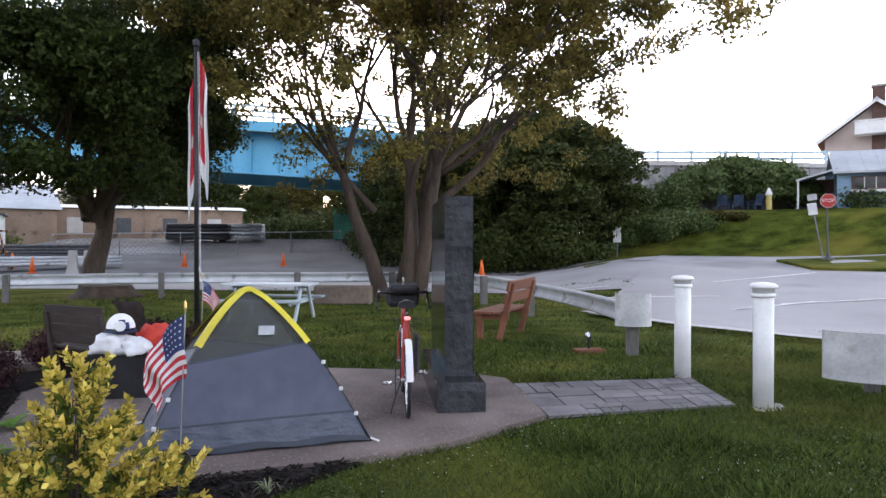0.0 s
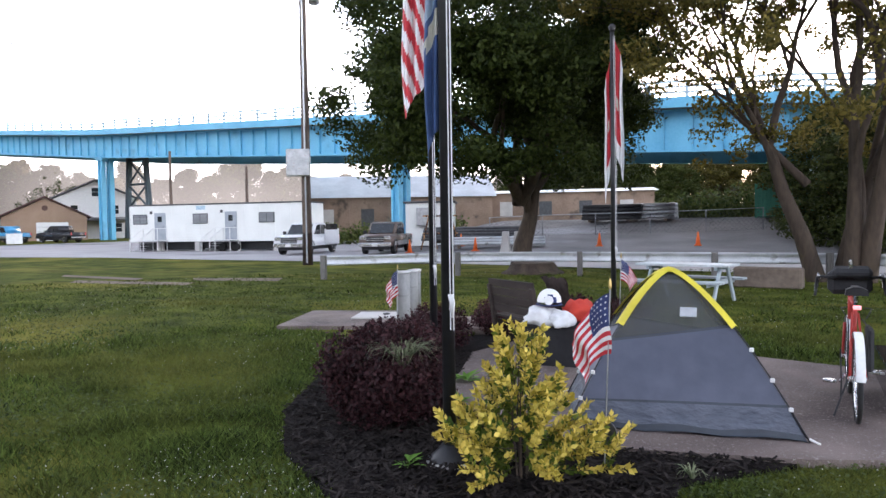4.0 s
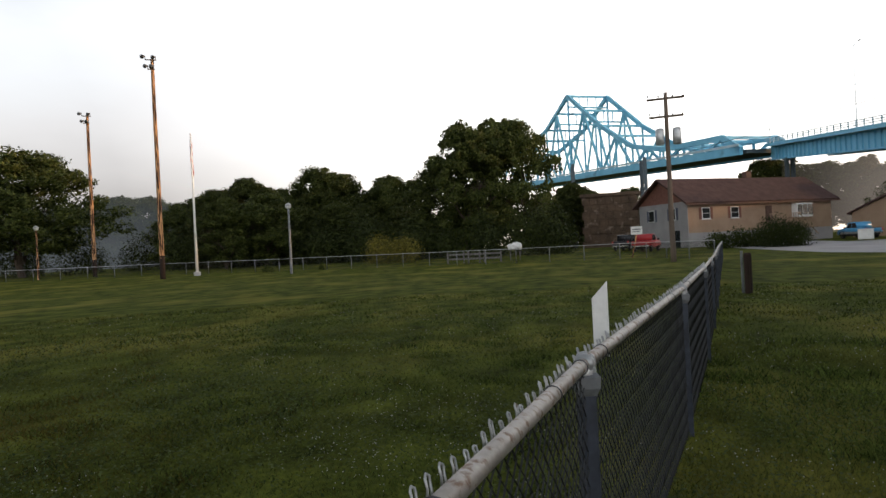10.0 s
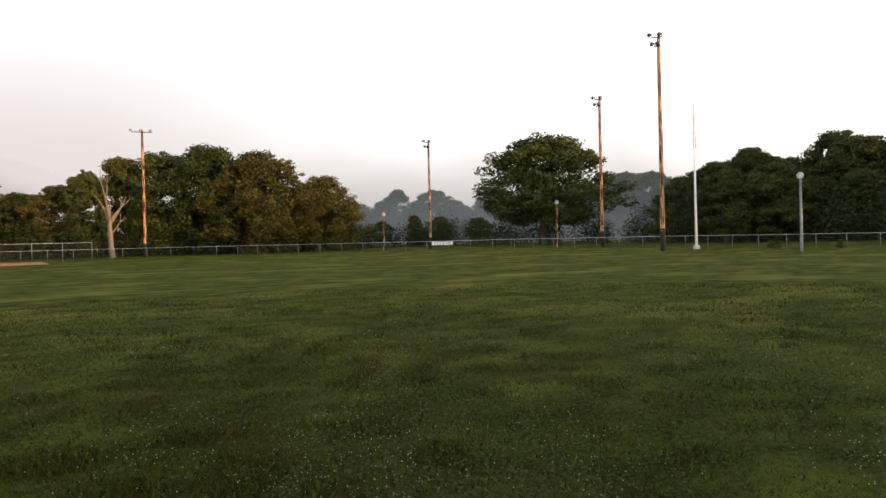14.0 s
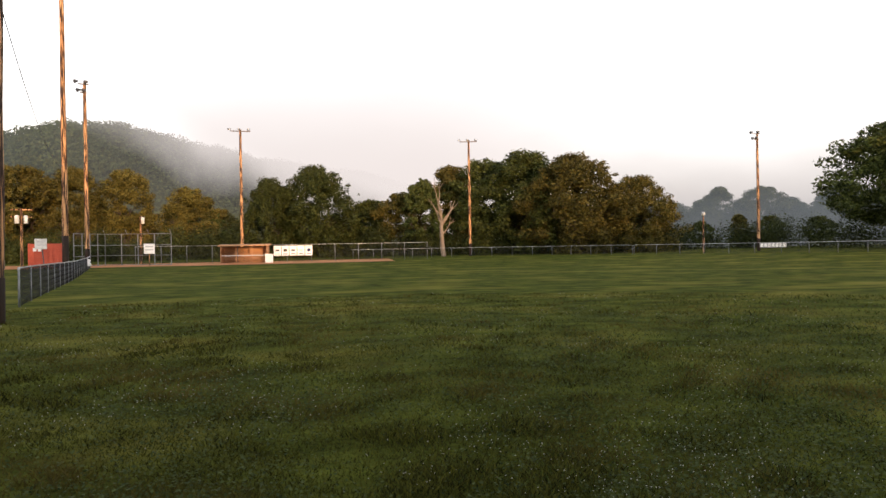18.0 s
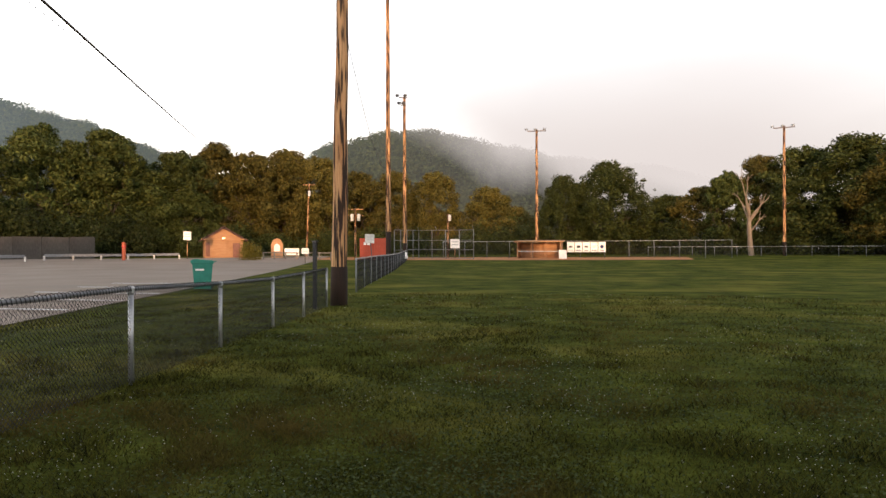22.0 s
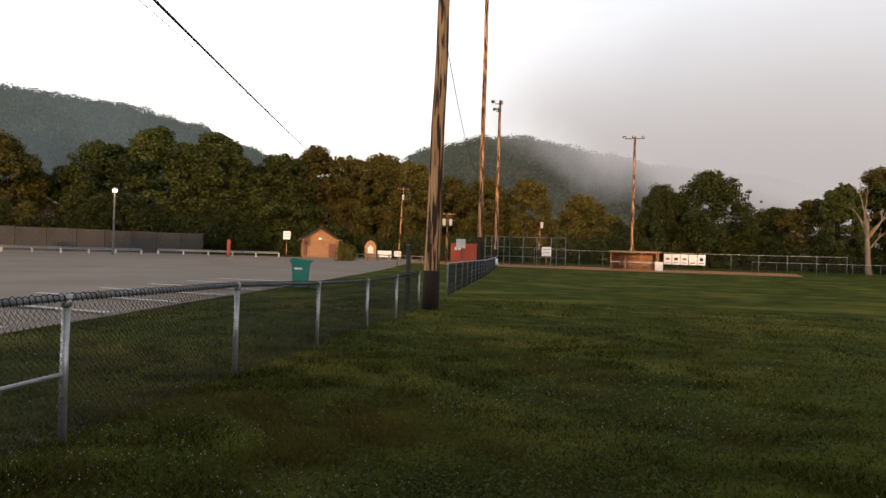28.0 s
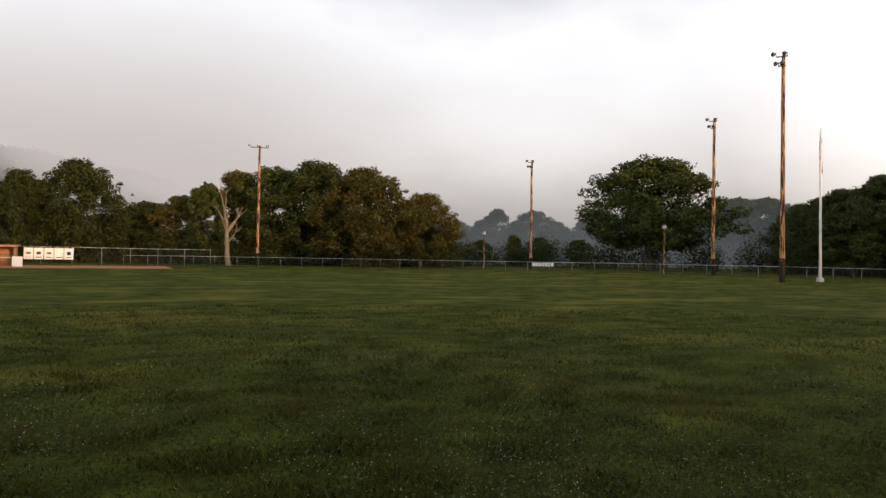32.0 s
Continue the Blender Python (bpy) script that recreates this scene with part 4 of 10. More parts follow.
# ---- chain-link fences ----
def chain_link(name, label, pts, h, posts, pitch_of, wire_r=0.0016, post_r=0.032, rail=True, mesh_mat=None, brace=False, tips=True, post_mat=None, rail_mat=None, square=False, dips=None):
    """A chain-link fence along pts: posts with caps, a top rail, and woven zigzag wires; pitch_of(s) gives the diamond size s metres along."""
    t = thing(name, label, "fence")
    seg, tot = [], 0.0
    for (x0, y0), (x1, y1) in zip(pts, pts[1:]):
        d = math.hypot(x1 - x0, y1 - y0)
        seg.append((tot, tot + d, (x0, y0), (x1, y1)))
        tot += d

    def at(s):
        for a, b, p, q in seg:
            if s <= b or b == tot:
                k = (s - a) / (b - a)
                x, y = p[0] + (q[0] - p[0]) * k, p[1] + (q[1] - p[1]) * k
                return x, y, gz(x, y) + (float(np.interp(s, dips[0], dips[1])) if dips else 0.0)
    s = 0.0
    marks = []
    while posts and s <= tot + 0.01:
        marks.append(min(s, tot))
        s += posts
    if not posts:
        marks = [a for a, b, p, q in seg] + [tot]
    nv = []
    for s in marks:
        x, y, z = at(s)
        if square:
            part("post", box((x, y, z + h / 2 - 0.06), (post_r * 1.9, post_r * 1.9, h + 0.02), 14, 0.004), post_mat or POSTMETAL, t, "dark painted square post")
            sl = lathe([(post_r * 1.30, h - 0.115), (post_r * 1.85, h - 0.085), (post_r * 1.95, h - 0.045), (post_r * 1.5, h - 0.03)], 4, at=(0, 0, 0))
            bmesh.ops.transform(sl, matrix=pose(x, y, z, 0, 0, 59), verts=sl.verts)
            part("post_sleeve", sl, POSTMETAL, t, "flared grey bracket on the post")
            fx, fy = pts[1][0] - pts[0][0], pts[1][1] - pts[0][1]
            fl = math.hypot(fx, fy)
            ring = [(x - fy / fl * 0.034 * math.cos(q) + fx / fl * 0.012, y + fx / fl * 0.034 * math.cos(q) + fy / fl * 0.012, z + h + 0.036 * math.sin(q)) for q in [math.pi * 2 * k / 16 for k in range(17)]]
            part("rail_ring", tube(ring, 0.007, 6, caps=False), GALV, t, "", True)
        else:
            part("post", tube([(x, y, z - 0.05), (x, y, z + h - 0.02)], post_r, 10), post_mat or POSTMETAL, t, smooth=True)
        c = lathe([(post_r * 1.25, h - 0.07), (post_r * 1.3, h - 0.02), (post_r * 0.9, h + 0.0)], 10, at=(x, y, z))
        part("post_cap", c, GALV, t, smooth=True)
    if rail:
        part("top_rail", tube([(lambda q: (q[0], q[1], q[2] + h))(at(s)) for s in marks], 0.024, 10), rail_mat or GALV, t, smooth=True)
        for s in marks:
            x, y, z = at(s)
            a, b = at(max(0, s - 0.03)), at(min(tot, s + 0.03))
            if (a[0], a[1]) != (b[0], b[1]):
                part("rail_loop", tube([(a[0], a[1], a[2] + h), (b[0], b[1], b[2] + h)], 0.036, 10), GALV, t, smooth=True)
    if brace:
        a, b = at(0), at(marks[1])
        part("brace_rail", tube([(a[0], a[1], a[2] + h * 0.46), (b[0], b[1], b[2] + h * 0.46)], 0.021, 8), GALV, t, smooth=True)
    # wires
    V, F = [], []
    s = 0.0
    while s < tot:
        p = pitch_of(s)
        n = max(2, int(h / p))
        a, b = at(s), at(min(tot, s + p))
        line = []
        for k in range(n + 1):
            e = a if k % 2 == 0 else b
            line.append(Vector((e[0], e[1], e[2] + 0.02 + (h + (0.03 if tips else 0.0) - 0.02) * k / n)))
        r = wire_r * max(1.0, p / 0.075)
        dx = Vector((b[0] - a[0], b[1] - a[1], 0)).normalized()
        ny = Vector((-dx.y, dx.x, 0))
        base = len(V)
        for k, q in enumerate(line):
            w = 0.5 if k % 2 == 0 else -0.5
            q = q + ny * w * 0.006
            V += [tuple(q + dx * r), tuple(q - dx * r * 0.5 + ny * r), tuple(q - dx * r * 0.5 - ny * r)]
        for k in range(len(line) - 1):
            i, j = base + 3 * k, base + 3 * k + 3
            F += [(i, i + 1, j + 1, j), (i + 1, i + 2, j + 2, j + 1), (i + 2, i, j, j + 2)]
        # its mate, crossing the other way
        base = len(V)
        for k in range(n + 1):
            e = b if k % 2 == 0 else a
            q = Vector((e[0], e[1], e[2] + 0.02 + (h - 0.02) * k / n)) - ny * 0.003
            V += [tuple(q + dx * r), tuple(q - dx * r * 0.5 + ny * r), tuple(q - dx * r * 0.5 - ny * r)]
        for k in range(n):
            i, j = base + 3 * k, base + 3 * k + 3
            F += [(i, i + 1, j + 1, j), (i + 1, i + 2, j + 2, j + 1), (i + 2, i, j, j + 2)]
        s += p * 1.0
    w = pymesh("wire_mesh", V, F, mesh_mat or WIRE, t, "woven galvanised wire mesh")
    w["kind"] = "stuff"
    return t, at


FENCE_W = [(3.912, -1.3), (0.662, -0.529), (-2.595, 0.255), (-5.806, 1.181), (-9.044, 2.042), (-15.534, 3.665), (-24.935, 5.932), (-48.9, 11.8)]
fw, along_fence = chain_link("lawn_fence", "waist-high chain-link fence with a galvanised top rail", FENCE_W, 1.19, 3.345, lambda s: 0.06 if s < 20 else 0.11 if s < 32 else 0.24, 0.0024, tips=False, post_mat=NAVYPOST, rail_mat=RUSTRAIL, square=True, dips=((0.0, 3.3, 6.7), (-0.05, -0.05, 0.0)))
LOT_DIPS = ((0.0, 2.8, 5.7, 8.7, 11.4, 14.0, 16.6), (0.04, 0.04, 0.02, -0.08, -0.11, -0.08, -0.06))
FENCE_E = [(4.14, -1.46), (4.69, -4.2), (5.23, -7.13), (5.78, -10.1), (6.16, -12.8), (6.48, -15.1), (6.95, -17.8)]
chain_link("lot_fence", "waist-high chain-link fence between lawn and parking lot", FENCE_E, 1.12, 0, lambda s: 0.06 if s < 12 else 0.09, 0.0028, brace=True, post_mat=GALV, rail_mat=POSTMETAL, dips=LOT_DIPS)
chain_link("lot_fence", "chain-link fence running on along the ball field", [(8.2, -24.0), (13, -46), (20, -77)], 1.25, 3.0, lambda s: 0.12 if s < 25 else 0.3, 0.0022)
far_pitch = lambda s: 0.32
chain_link("field_fence", "long chain-link fence along the far side of the field", [polar(77.0, 50), polar(83, 59), polar(92.7, 60), polar(103, 66), polar(112, 73), polar(123, 84), polar(134, 92), polar(150.8, 95)], 1.3, 3.0, far_pitch, 0.003, 0.035, mesh_mat=WIRE, tips=False)
chain_link("field_fence", "long chain-link fence along the far side of the field", [polar(150.8, 95), polar(158, 100), polar(168, 100), polar(176, 96)], 1.3, 3.0, far_pitch, 0.003, 0.035, tips=False)
chain_link("field_fence", "tall chain-link fence behind the ball field bench", [polar(168, 88), polar(176, 87), polar(186, 87), polar(193, 90)], 2.2, 3.0, far_pitch, 0.003, 0.04, tips=False)


def knuckles(parent, pts, h, s1, pitch):
    """The twisted wire ends folded over the top rail, one at every diamond."""
    bm = bmesh.new()
    run = 0.0
    for (xa, ya), (xb, yb) in zip(pts, pts[1:]):
        L = math.hypot(xb - xa, yb - ya)
        d = Vector(((xb - xa) / L, (yb - ya) / L, 0))
        n2 = Vector((-d.y, d.x, 0))
        for k in range(int(L / pitch)):
            if run + k * pitch > s1:
                break
            x, y = xa + d.x * k * pitch, ya + d.y * k * pitch
            c = Vector((x, y, gz(x, y) + h + float(np.interp(run + k * pitch, *LOT_DIPS))))
            j = 0.006 * math.sin(k * 2.3)
            tube([c + n2 * 0.030 - d * 0.016 + Vector((0, 0, -0.03)), c + n2 * 0.024 - d * 0.004 + Vector((0, 0, 0.022)), c + d * 0.006 + Vector((0, 0, 0.040 + j)), c - n2 * 0.024 + d * 0.014 + Vector((0, 0, 0.020)), c - n2 * 0.030 + d * 0.024 + Vector((0, 0, -0.03))], 0.0042, 5, bm)
        run += L
    part("knuckle_row", bm, WIRE, parent, "twisted dark wire ends over the rail", True)["kind"] = "stuff"


lf = [o for o in scene.objects if o.name.startswith("lot_fence")][0]
knuckles(lf, FENCE_E, 1.12, 18.0, 0.062)


def wire_tips(parent, place, z, s0, s1, pitch):
    """The bent-over wire ends that stand above the top rail."""
    s = s0
    rg = random.Random(4)
    while s < s1:
        a, b = Vector(place(s)), Vector(place(s + 0.05))
        d = (b - a).normalized()
        side = Vector((d.y, -d.x, 0))
        c = Vector((a.x, a.y, a.z + z)) - side * 0.028
        h = 0.036 + rg.uniform(-0.016, 0.010)
        w = 0.010
        lean = rg.uniform(-0.014, 0.012)
        pts = [c + Vector((0, 0, -0.06)), c + d * lean + Vector((0, 0, h * 0.55)), c + d * lean + side * -0.004 + Vector((0, 0, h * 0.95)), c + d * (lean + w * 0.8) + side * -0.006 + Vector((0, 0, h * 1.08)), c + d * (lean + w * 1.7) + side * -0.004 + Vector((0, 0, h * 0.95)), c + d * (lean + w * 1.5) + Vector((0, 0, h * 0.5)), c + d * (lean + w * 0.6) + side * 0.006 + Vector((0, 0, h * 0.25))]
        part("wire_tip", tube(pts, 0.0029, 5), GALV, parent, "", True)
        s += pitch * rg.uniform(0.92, 1.08)


part("corner_rail", tube([(4.14, -1.46, 1.13), (*along_fence(0)[:2], 1.13)], 0.024, 10), RUSTRAIL, fw, "", True)
wire_tips(fw, along_fence, 1.19, 4.64, 14.7, 0.062)
# bands that tie the mesh to the rail
for s in (5.34, 6.20, 6.60, 6.95, 8.1, 9.3, 10.6, 11.9):
    c, fd = Vector(along_fence(s)) + Vector((0, 0, 1.19)), (Vector(along_fence(s + 0.05)) - Vector(along_fence(s))).normalized()
    n2 = Vector((-fd.y, fd.x, 0))
    part("tie_wire", tube([c + n2 * 0.027 * math.cos(q) + Vector((0, 0, 0.027 * math.sin(q))) + Vector((fd.x, fd.y, 0)) * 0.004 * q for q in [k * 0.52 for k in range(13)]], 0.0022, 5), STEEL_DK, fw)
t = thing("steel_post", "dark square steel post standing beside the utility pole", "post", (7.05, -17.2, 0.0))
part("post", box((0, 0, 0.9), (0.10, 0.10, 1.8), 0, 0.008), BLACK, t)
part("top_plate", box((0, 0, 1.82), (0.13, 0.13, 0.04), 0, 0.008), STEEL_DK, t)

# ---- wooden poles ----
TARRED = mat("tarred_wood", (0.009, 0.006, 0.0045), (0.036, 0.019, 0.012), 1.5, 0.9, bump=0.01, fine=16, stretch=(3, 3, 0.3))


def wood_pole(name, label, x, y, h, r, material, lean=(0, 0), category="utility pole", group=""):
    t = thing(name, label, category, (x, y, gz(x, y) - 0.1), group=group)
    n = 10
    bm = tube([(lean[0] * k / n + 0.05 * r * math.sin(k * 1.7), lean[1] * k / n + 0.05 * r * math.cos(k * 1.3), h * k / n) for k in range(n + 1)], [r * (1 - 0.35 * k / n) for k in range(n + 1)], 14)
    part("pole", bm, material, t, "", True)
    if r > 0.2:
        part("treated_base", tube([(lean[0] * 0.0, lean[1] * 0.0, 0.0), (lean[0] * 0.06, lean[1] * 0.06, h * 0.06), (lean[0] * 0.11, lean[1] * 0.11, h * 0.11)], [r * 1.06, r * 1.04, r * 1.01], 14), TARRED, t, "dark tarred foot of the pole", True)
    return t


def field_light(az, d, top_el, heads, kind_of):
    """A tall floodlight pole; kind_of: 'bar' has one cross-arm with lamps, 'pair' has lamps at two levels."""
    x, y = polar(az, d)
    h = 1.6 + d * math.tan(radians(top_el)) - gz(x, y)
    t = wood_pole("floodlight_pole", "tall weathered wooden floodlight pole at the ball field", x, y, h, 0.24, POLEWOOD, category="floodlight pole", group="floodlight poles round the field")
    face = az
    m = pose(0, 0, 0, 0, 0, face)
    levels = [h] if kind_of == "bar" else [h + 0.1, h - 0.8]
    for j, z in enumerate(levels):
        if kind_of == "bar":
            arm, spots = box((0, -0.2, z - 0.25), (2.7, 0.10, 0.12)), [-1.3 + 2.6 * k / max(1, heads - 1) for k in range(heads)]
        else:
            arm, spots = box((-0.12, -0.2, z - 0.22), (1.0 - 0.35 * j, 0.09, 0.10)), ((-0.62, 0.32), (-0.4, 0.12))[j]
        bmesh.ops.transform(arm, matrix=m, verts=arm.verts)
        part("cross_arm", arm, DARKWOOD, t)
        for xx in spots:
            r0, r1 = (0.07, 0.16) if kind_of == "bar" else (0.11, 0.21)
            bm = tube([(xx, -0.18, z + 0.12), (xx - 0.10, -0.30, z + 0.05), (xx - 0.28, -0.52, z - 0.04)], [r0 * 0.6, r0, r1], 12)
            bmesh.ops.transform(bm, matrix=m, verts=bm.verts)
            part("floodlight", bm, STEEL_DK if kind_of != "bar" else GALV, t, "grey floodlight head", True)
            bm = tube([(xx, -0.2, z - 0.2), (xx, -0.2, z + 0.12)], 0.03, 6)
            bmesh.ops.transform(bm, matrix=m, verts=bm.verts)
            part("bracket", bm, STEEL_DK, t)
    return t


field_light(122.0, 70, 15.9, 2, "pair")
field_light(126.8, 92, 11.5, 2, "pair")
field_light(141.3, 112, 8.6, 3, "pair")
field_light(164.3, 104, 9.3, 3, "bar")
field_light(183.4, 98, 10.1, 3, "bar")
field_light(194.7, 80, 12.9, 2, "pair")
field_light(196.1, 62, 24.5, 3, "bar")
wood_pole("utility_pole", "weathered wooden utility pole with dark streaks beside the fence", 6.76, -18.25, 11.0, 0.235, POLEWOOD, (-0.18, 0.0))
up = wood_pole("utility_pole", "grey wooden utility pole with a steel box beside the road", -21.1, 21.0, 13.5, 0.21, DARKWOOD)
part("meter_box", box((-0.10, -0.34, 4.5), (1.0, 0.36, 1.15), 40, 0.03), GALV, up, "grey steel service box")
part("conduit", tube([(0.16, -0.2, 0.2), (0.15, -0.2, 12.5)], 0.035, 6), GALV, up)
part("lamp_arm", tube([(0.1, 0, 7.5), (0.55, 0.4, 7.55)], 0.03, 6), GALV, up)
part("lamp_head", lathe([(0.05, 0.0), (0.17, 0.05), (0.16, 0.14), (0.05, 0.18)], 12, at=(0.6, 0.45, 7.4)), STEEL_DK, up)
part("transformer", lathe([(0.22, 0), (0.26, 0.05), (0.26, 0.85), (0.20, 0.95)], 14, at=(0.35, 0.35, 11.3)), GALV, up, "grey can transformer", True)
xp = wood_pole("utility_pole", "wooden utility pole with cross-arms and two grey transformers", -46.4, 8.1, 11.4, 0.19, DARKWOOD)
for z, w in ((11.0, 2.4), (9.8, 2.2)):
    part("cross_arm", box((0, 0, z), (w, 0.12, 0.14), -10 + 90), DARKWOOD, xp)
    for k in (-1, -0.4, 0.4, 1):
        part("insulator", lathe([(0.03, 0), (0.06, 0.06), (0.04, 0.16)], 8, at=(0.17 * k * w / 2, -k * w / 2 * 0.98, z + 0.07)), GLASSY, xp)
for k in (-0.5, 0.6):
    part("transformer", lathe([(0.24, 0), (0.28, 0.05), (0.28, 1.0), (0.2, 1.1)], 14, at=(0.15, k, 7.9)), GALV, xp, "grey can transformer", True)

for az, d, h in ((56.1, 64, 8.6), (50.3, 62, 7.2)):
    wood_pole("utility_pole", "plain dark wooden pole standing behind the trailer", *polar(az, d), h, 0.16, DARKWOOD)

# ---- the memorial corner: patio, bed, monument ----
def slab_from(name, outline, z0, z1, material, parent=None, label="", bevel=0.0):
    bm = bmesh.new()
    lo = [bm.verts.new((x, y, z0)) for x, y in outline]
    hi = [bm.verts.new((x, y, z1)) for x, y in outline]
    n = len(lo)
    bm.faces.new(hi)
    bm.faces.new(lo[::-1])
    for k in range(n):
        bm.faces.new((lo[k], lo[(k + 1) % n], hi[(k + 1) % n], hi[k]))
    bmesh.ops.recalc_face_normals(bm, faces=bm.faces[:])
    return part(name, bm, material, parent, label)


patio = [(0.97, 6.53), (0.11, 5.72), (-0.5, 5.36), (-1.6, 4.95), (-2.35, 4.95), (-3.0, 5.25), (-3.6, 5.9), (-4.3, 7.4), (-4.2, 8.6), (-2.6, 9.0), (-1.24, 8.78), (0.1, 8.6), (0.76, 8.18), (0.88, 7.4)]
tagged(slab_from("patio", patio, -0.05, 0.055, CONCRETE), "stained brown exposed-aggregate concrete patio", "patio", kind="structure")
bed = [(-0.55, 5.30), (-1.1, 4.6), (-1.0, 4.0), (-1.7, 3.45), (-2.7, 3.3), (-3.6, 3.75), (-4.4, 4.5), (-5.0, 5.5), (-5.3, 6.9), (-5.0, 8.6), (-4.6, 10.2), (-3.9, 10.6), (-3.5, 9.6), (-4.3, 7.4), (-3.6, 5.9), (-3.0, 5.24), (-2.35, 4.93), (-1.6, 4.93)]
tagged(slab_from("mulch_bed", bed, -0.05, 0.035, MULCH), "planting bed covered in dark shredded bark mulch", "mulch", kind="structure")
rng = np.random.default_rng(3)


def inside(x, y, poly):
    c = False
    for (x0, y0), (x1, y1) in zip(poly, poly[1:] + poly[:1]):
        if (y0 > y) != (y1 > y) and x < (x1 - x0) * (y - y0) / (y1 - y0) + x0:
            c = not c
    return c


V, F = [], []
while len(F) < 5200 * 5:
    x, y = rng.uniform(-5.3, -0.5), rng.uniform(3.3, 7.5)
    if not inside(x, y, bed):
        continue
    a, l, w = rng.uniform(0, 3.14), rng.uniform(0.02, 0.055), rng.uniform(0.004, 0.011)
    u, n2 = np.array([math.cos(a), math.sin(a), rng.uniform(-.5, .5)]) * l, np.array([-math.sin(a), math.cos(a), rng.uniform(-.4, .4)]) * w
    c = np.array([x, y, 0.042 + rng.uniform(0, 0.02)])
    b = len(V)
    up = np.array([0, 0, 0.006])
    V += [tuple(p) for p in (c - u - n2, c + u - n2, c + u + n2, c - u + n2, c - u - n2 + up, c + u - n2 + up, c + u + n2 + up, c - u + n2 + up)]
    F += [(b + 4, b + 5, b + 6, b + 7), (b, b + 1, b + 5, b + 4), (b + 1, b + 2, b + 6, b + 5), (b + 2, b + 3, b + 7, b + 6), (b + 3, b, b + 4, b + 7)]
tagged(pymesh("mulch_chips", V, F, CHIP), "loose dark bark chips", "mulch", kind="stuff")

GRANITE_ROUGH = mat("rough_black_granite", (0.018, 0.019, 0.022), (0.050, 0.052, 0.058), 3.5, 0.75, bump=0.05, fine=14)
GRANITE_POL = mat("polished_black_granite", (0.010, 0.010, 0.012), (0.02, 0.02, 0.023), 6, 0.06, spec=0.7)


def rock_face(w, h, d, amp, seed):
    """A stone block whose front and top are roughly split."""
    bm = bmesh.new()
    nx, nz = max(3, int(w / 0.06)), max(3, int(h / 0.06))
    grid = []
    for i in range(nx + 1):
        col = []
        for j in range(nz + 1):
            x, z = -w / 2 + w * i / nx, h * j / nz
            e = min(1.0, 4 * min(i, nx - i) / nx + 0.15) * min(1.0, 4 * min(j, nz - j) / nz + 0.15)
            col.append(bm.verts.new((x, -d / 2 - amp * e * (0.5 + noise.noise((x * 6 + seed, z * 6, seed))), z)))
        grid.append(col)
    for i in range(nx):
        for j in range(nz):
            bm.faces.new((grid[i][j], grid[i + 1][j], grid[i + 1][j + 1], grid[i][j + 1]))
    return bm


def monument():
    t = thing("memorial_stone", "tall black granite memorial slab with polished side on a granite base", "monument", (0.02, 7.57, 0.05), 6.0)
    b = box((0.085, 0.0, 0.14), (0.45, 1.96, 0.28), 0, 0.012)
    part("base", b, GRANITE_POL, t, "black granite base with rough split front")
    f = rock_face(0.45, 0.28, 1.96, 0.03, 1)
    bmesh.ops.transform(f, matrix=pose(0.085, -0.004, 0), verts=f.verts)
    part("base_front", f, GRANITE_ROUGH, t)
    s = box((0.105, 0.06, 1.135), (0.27, 1.50, 1.71), 0, 0.006)
    part("slab", s, GRANITE_POL, t, "polished black granite slab")
    f = rock_face(0.27, 1.71, 1.50, 0.035, 7)
    bmesh.ops.transform(f, matrix=pose(0.10, 0.055, 0.28), verts=f.verts)
    part("slab_edge", f, GRANITE_ROUGH, t, "rough split granite edge")
    f = rock_face(1.50, 1.71, 0.27, 0.03, 9)
    bmesh.ops.transform(f, matrix=pose(0.105, 0.06, 0.28, 0, 0, 90), verts=f.verts)
    part("slab_back", f, GRANITE_ROUGH, t)
    return t


monument()


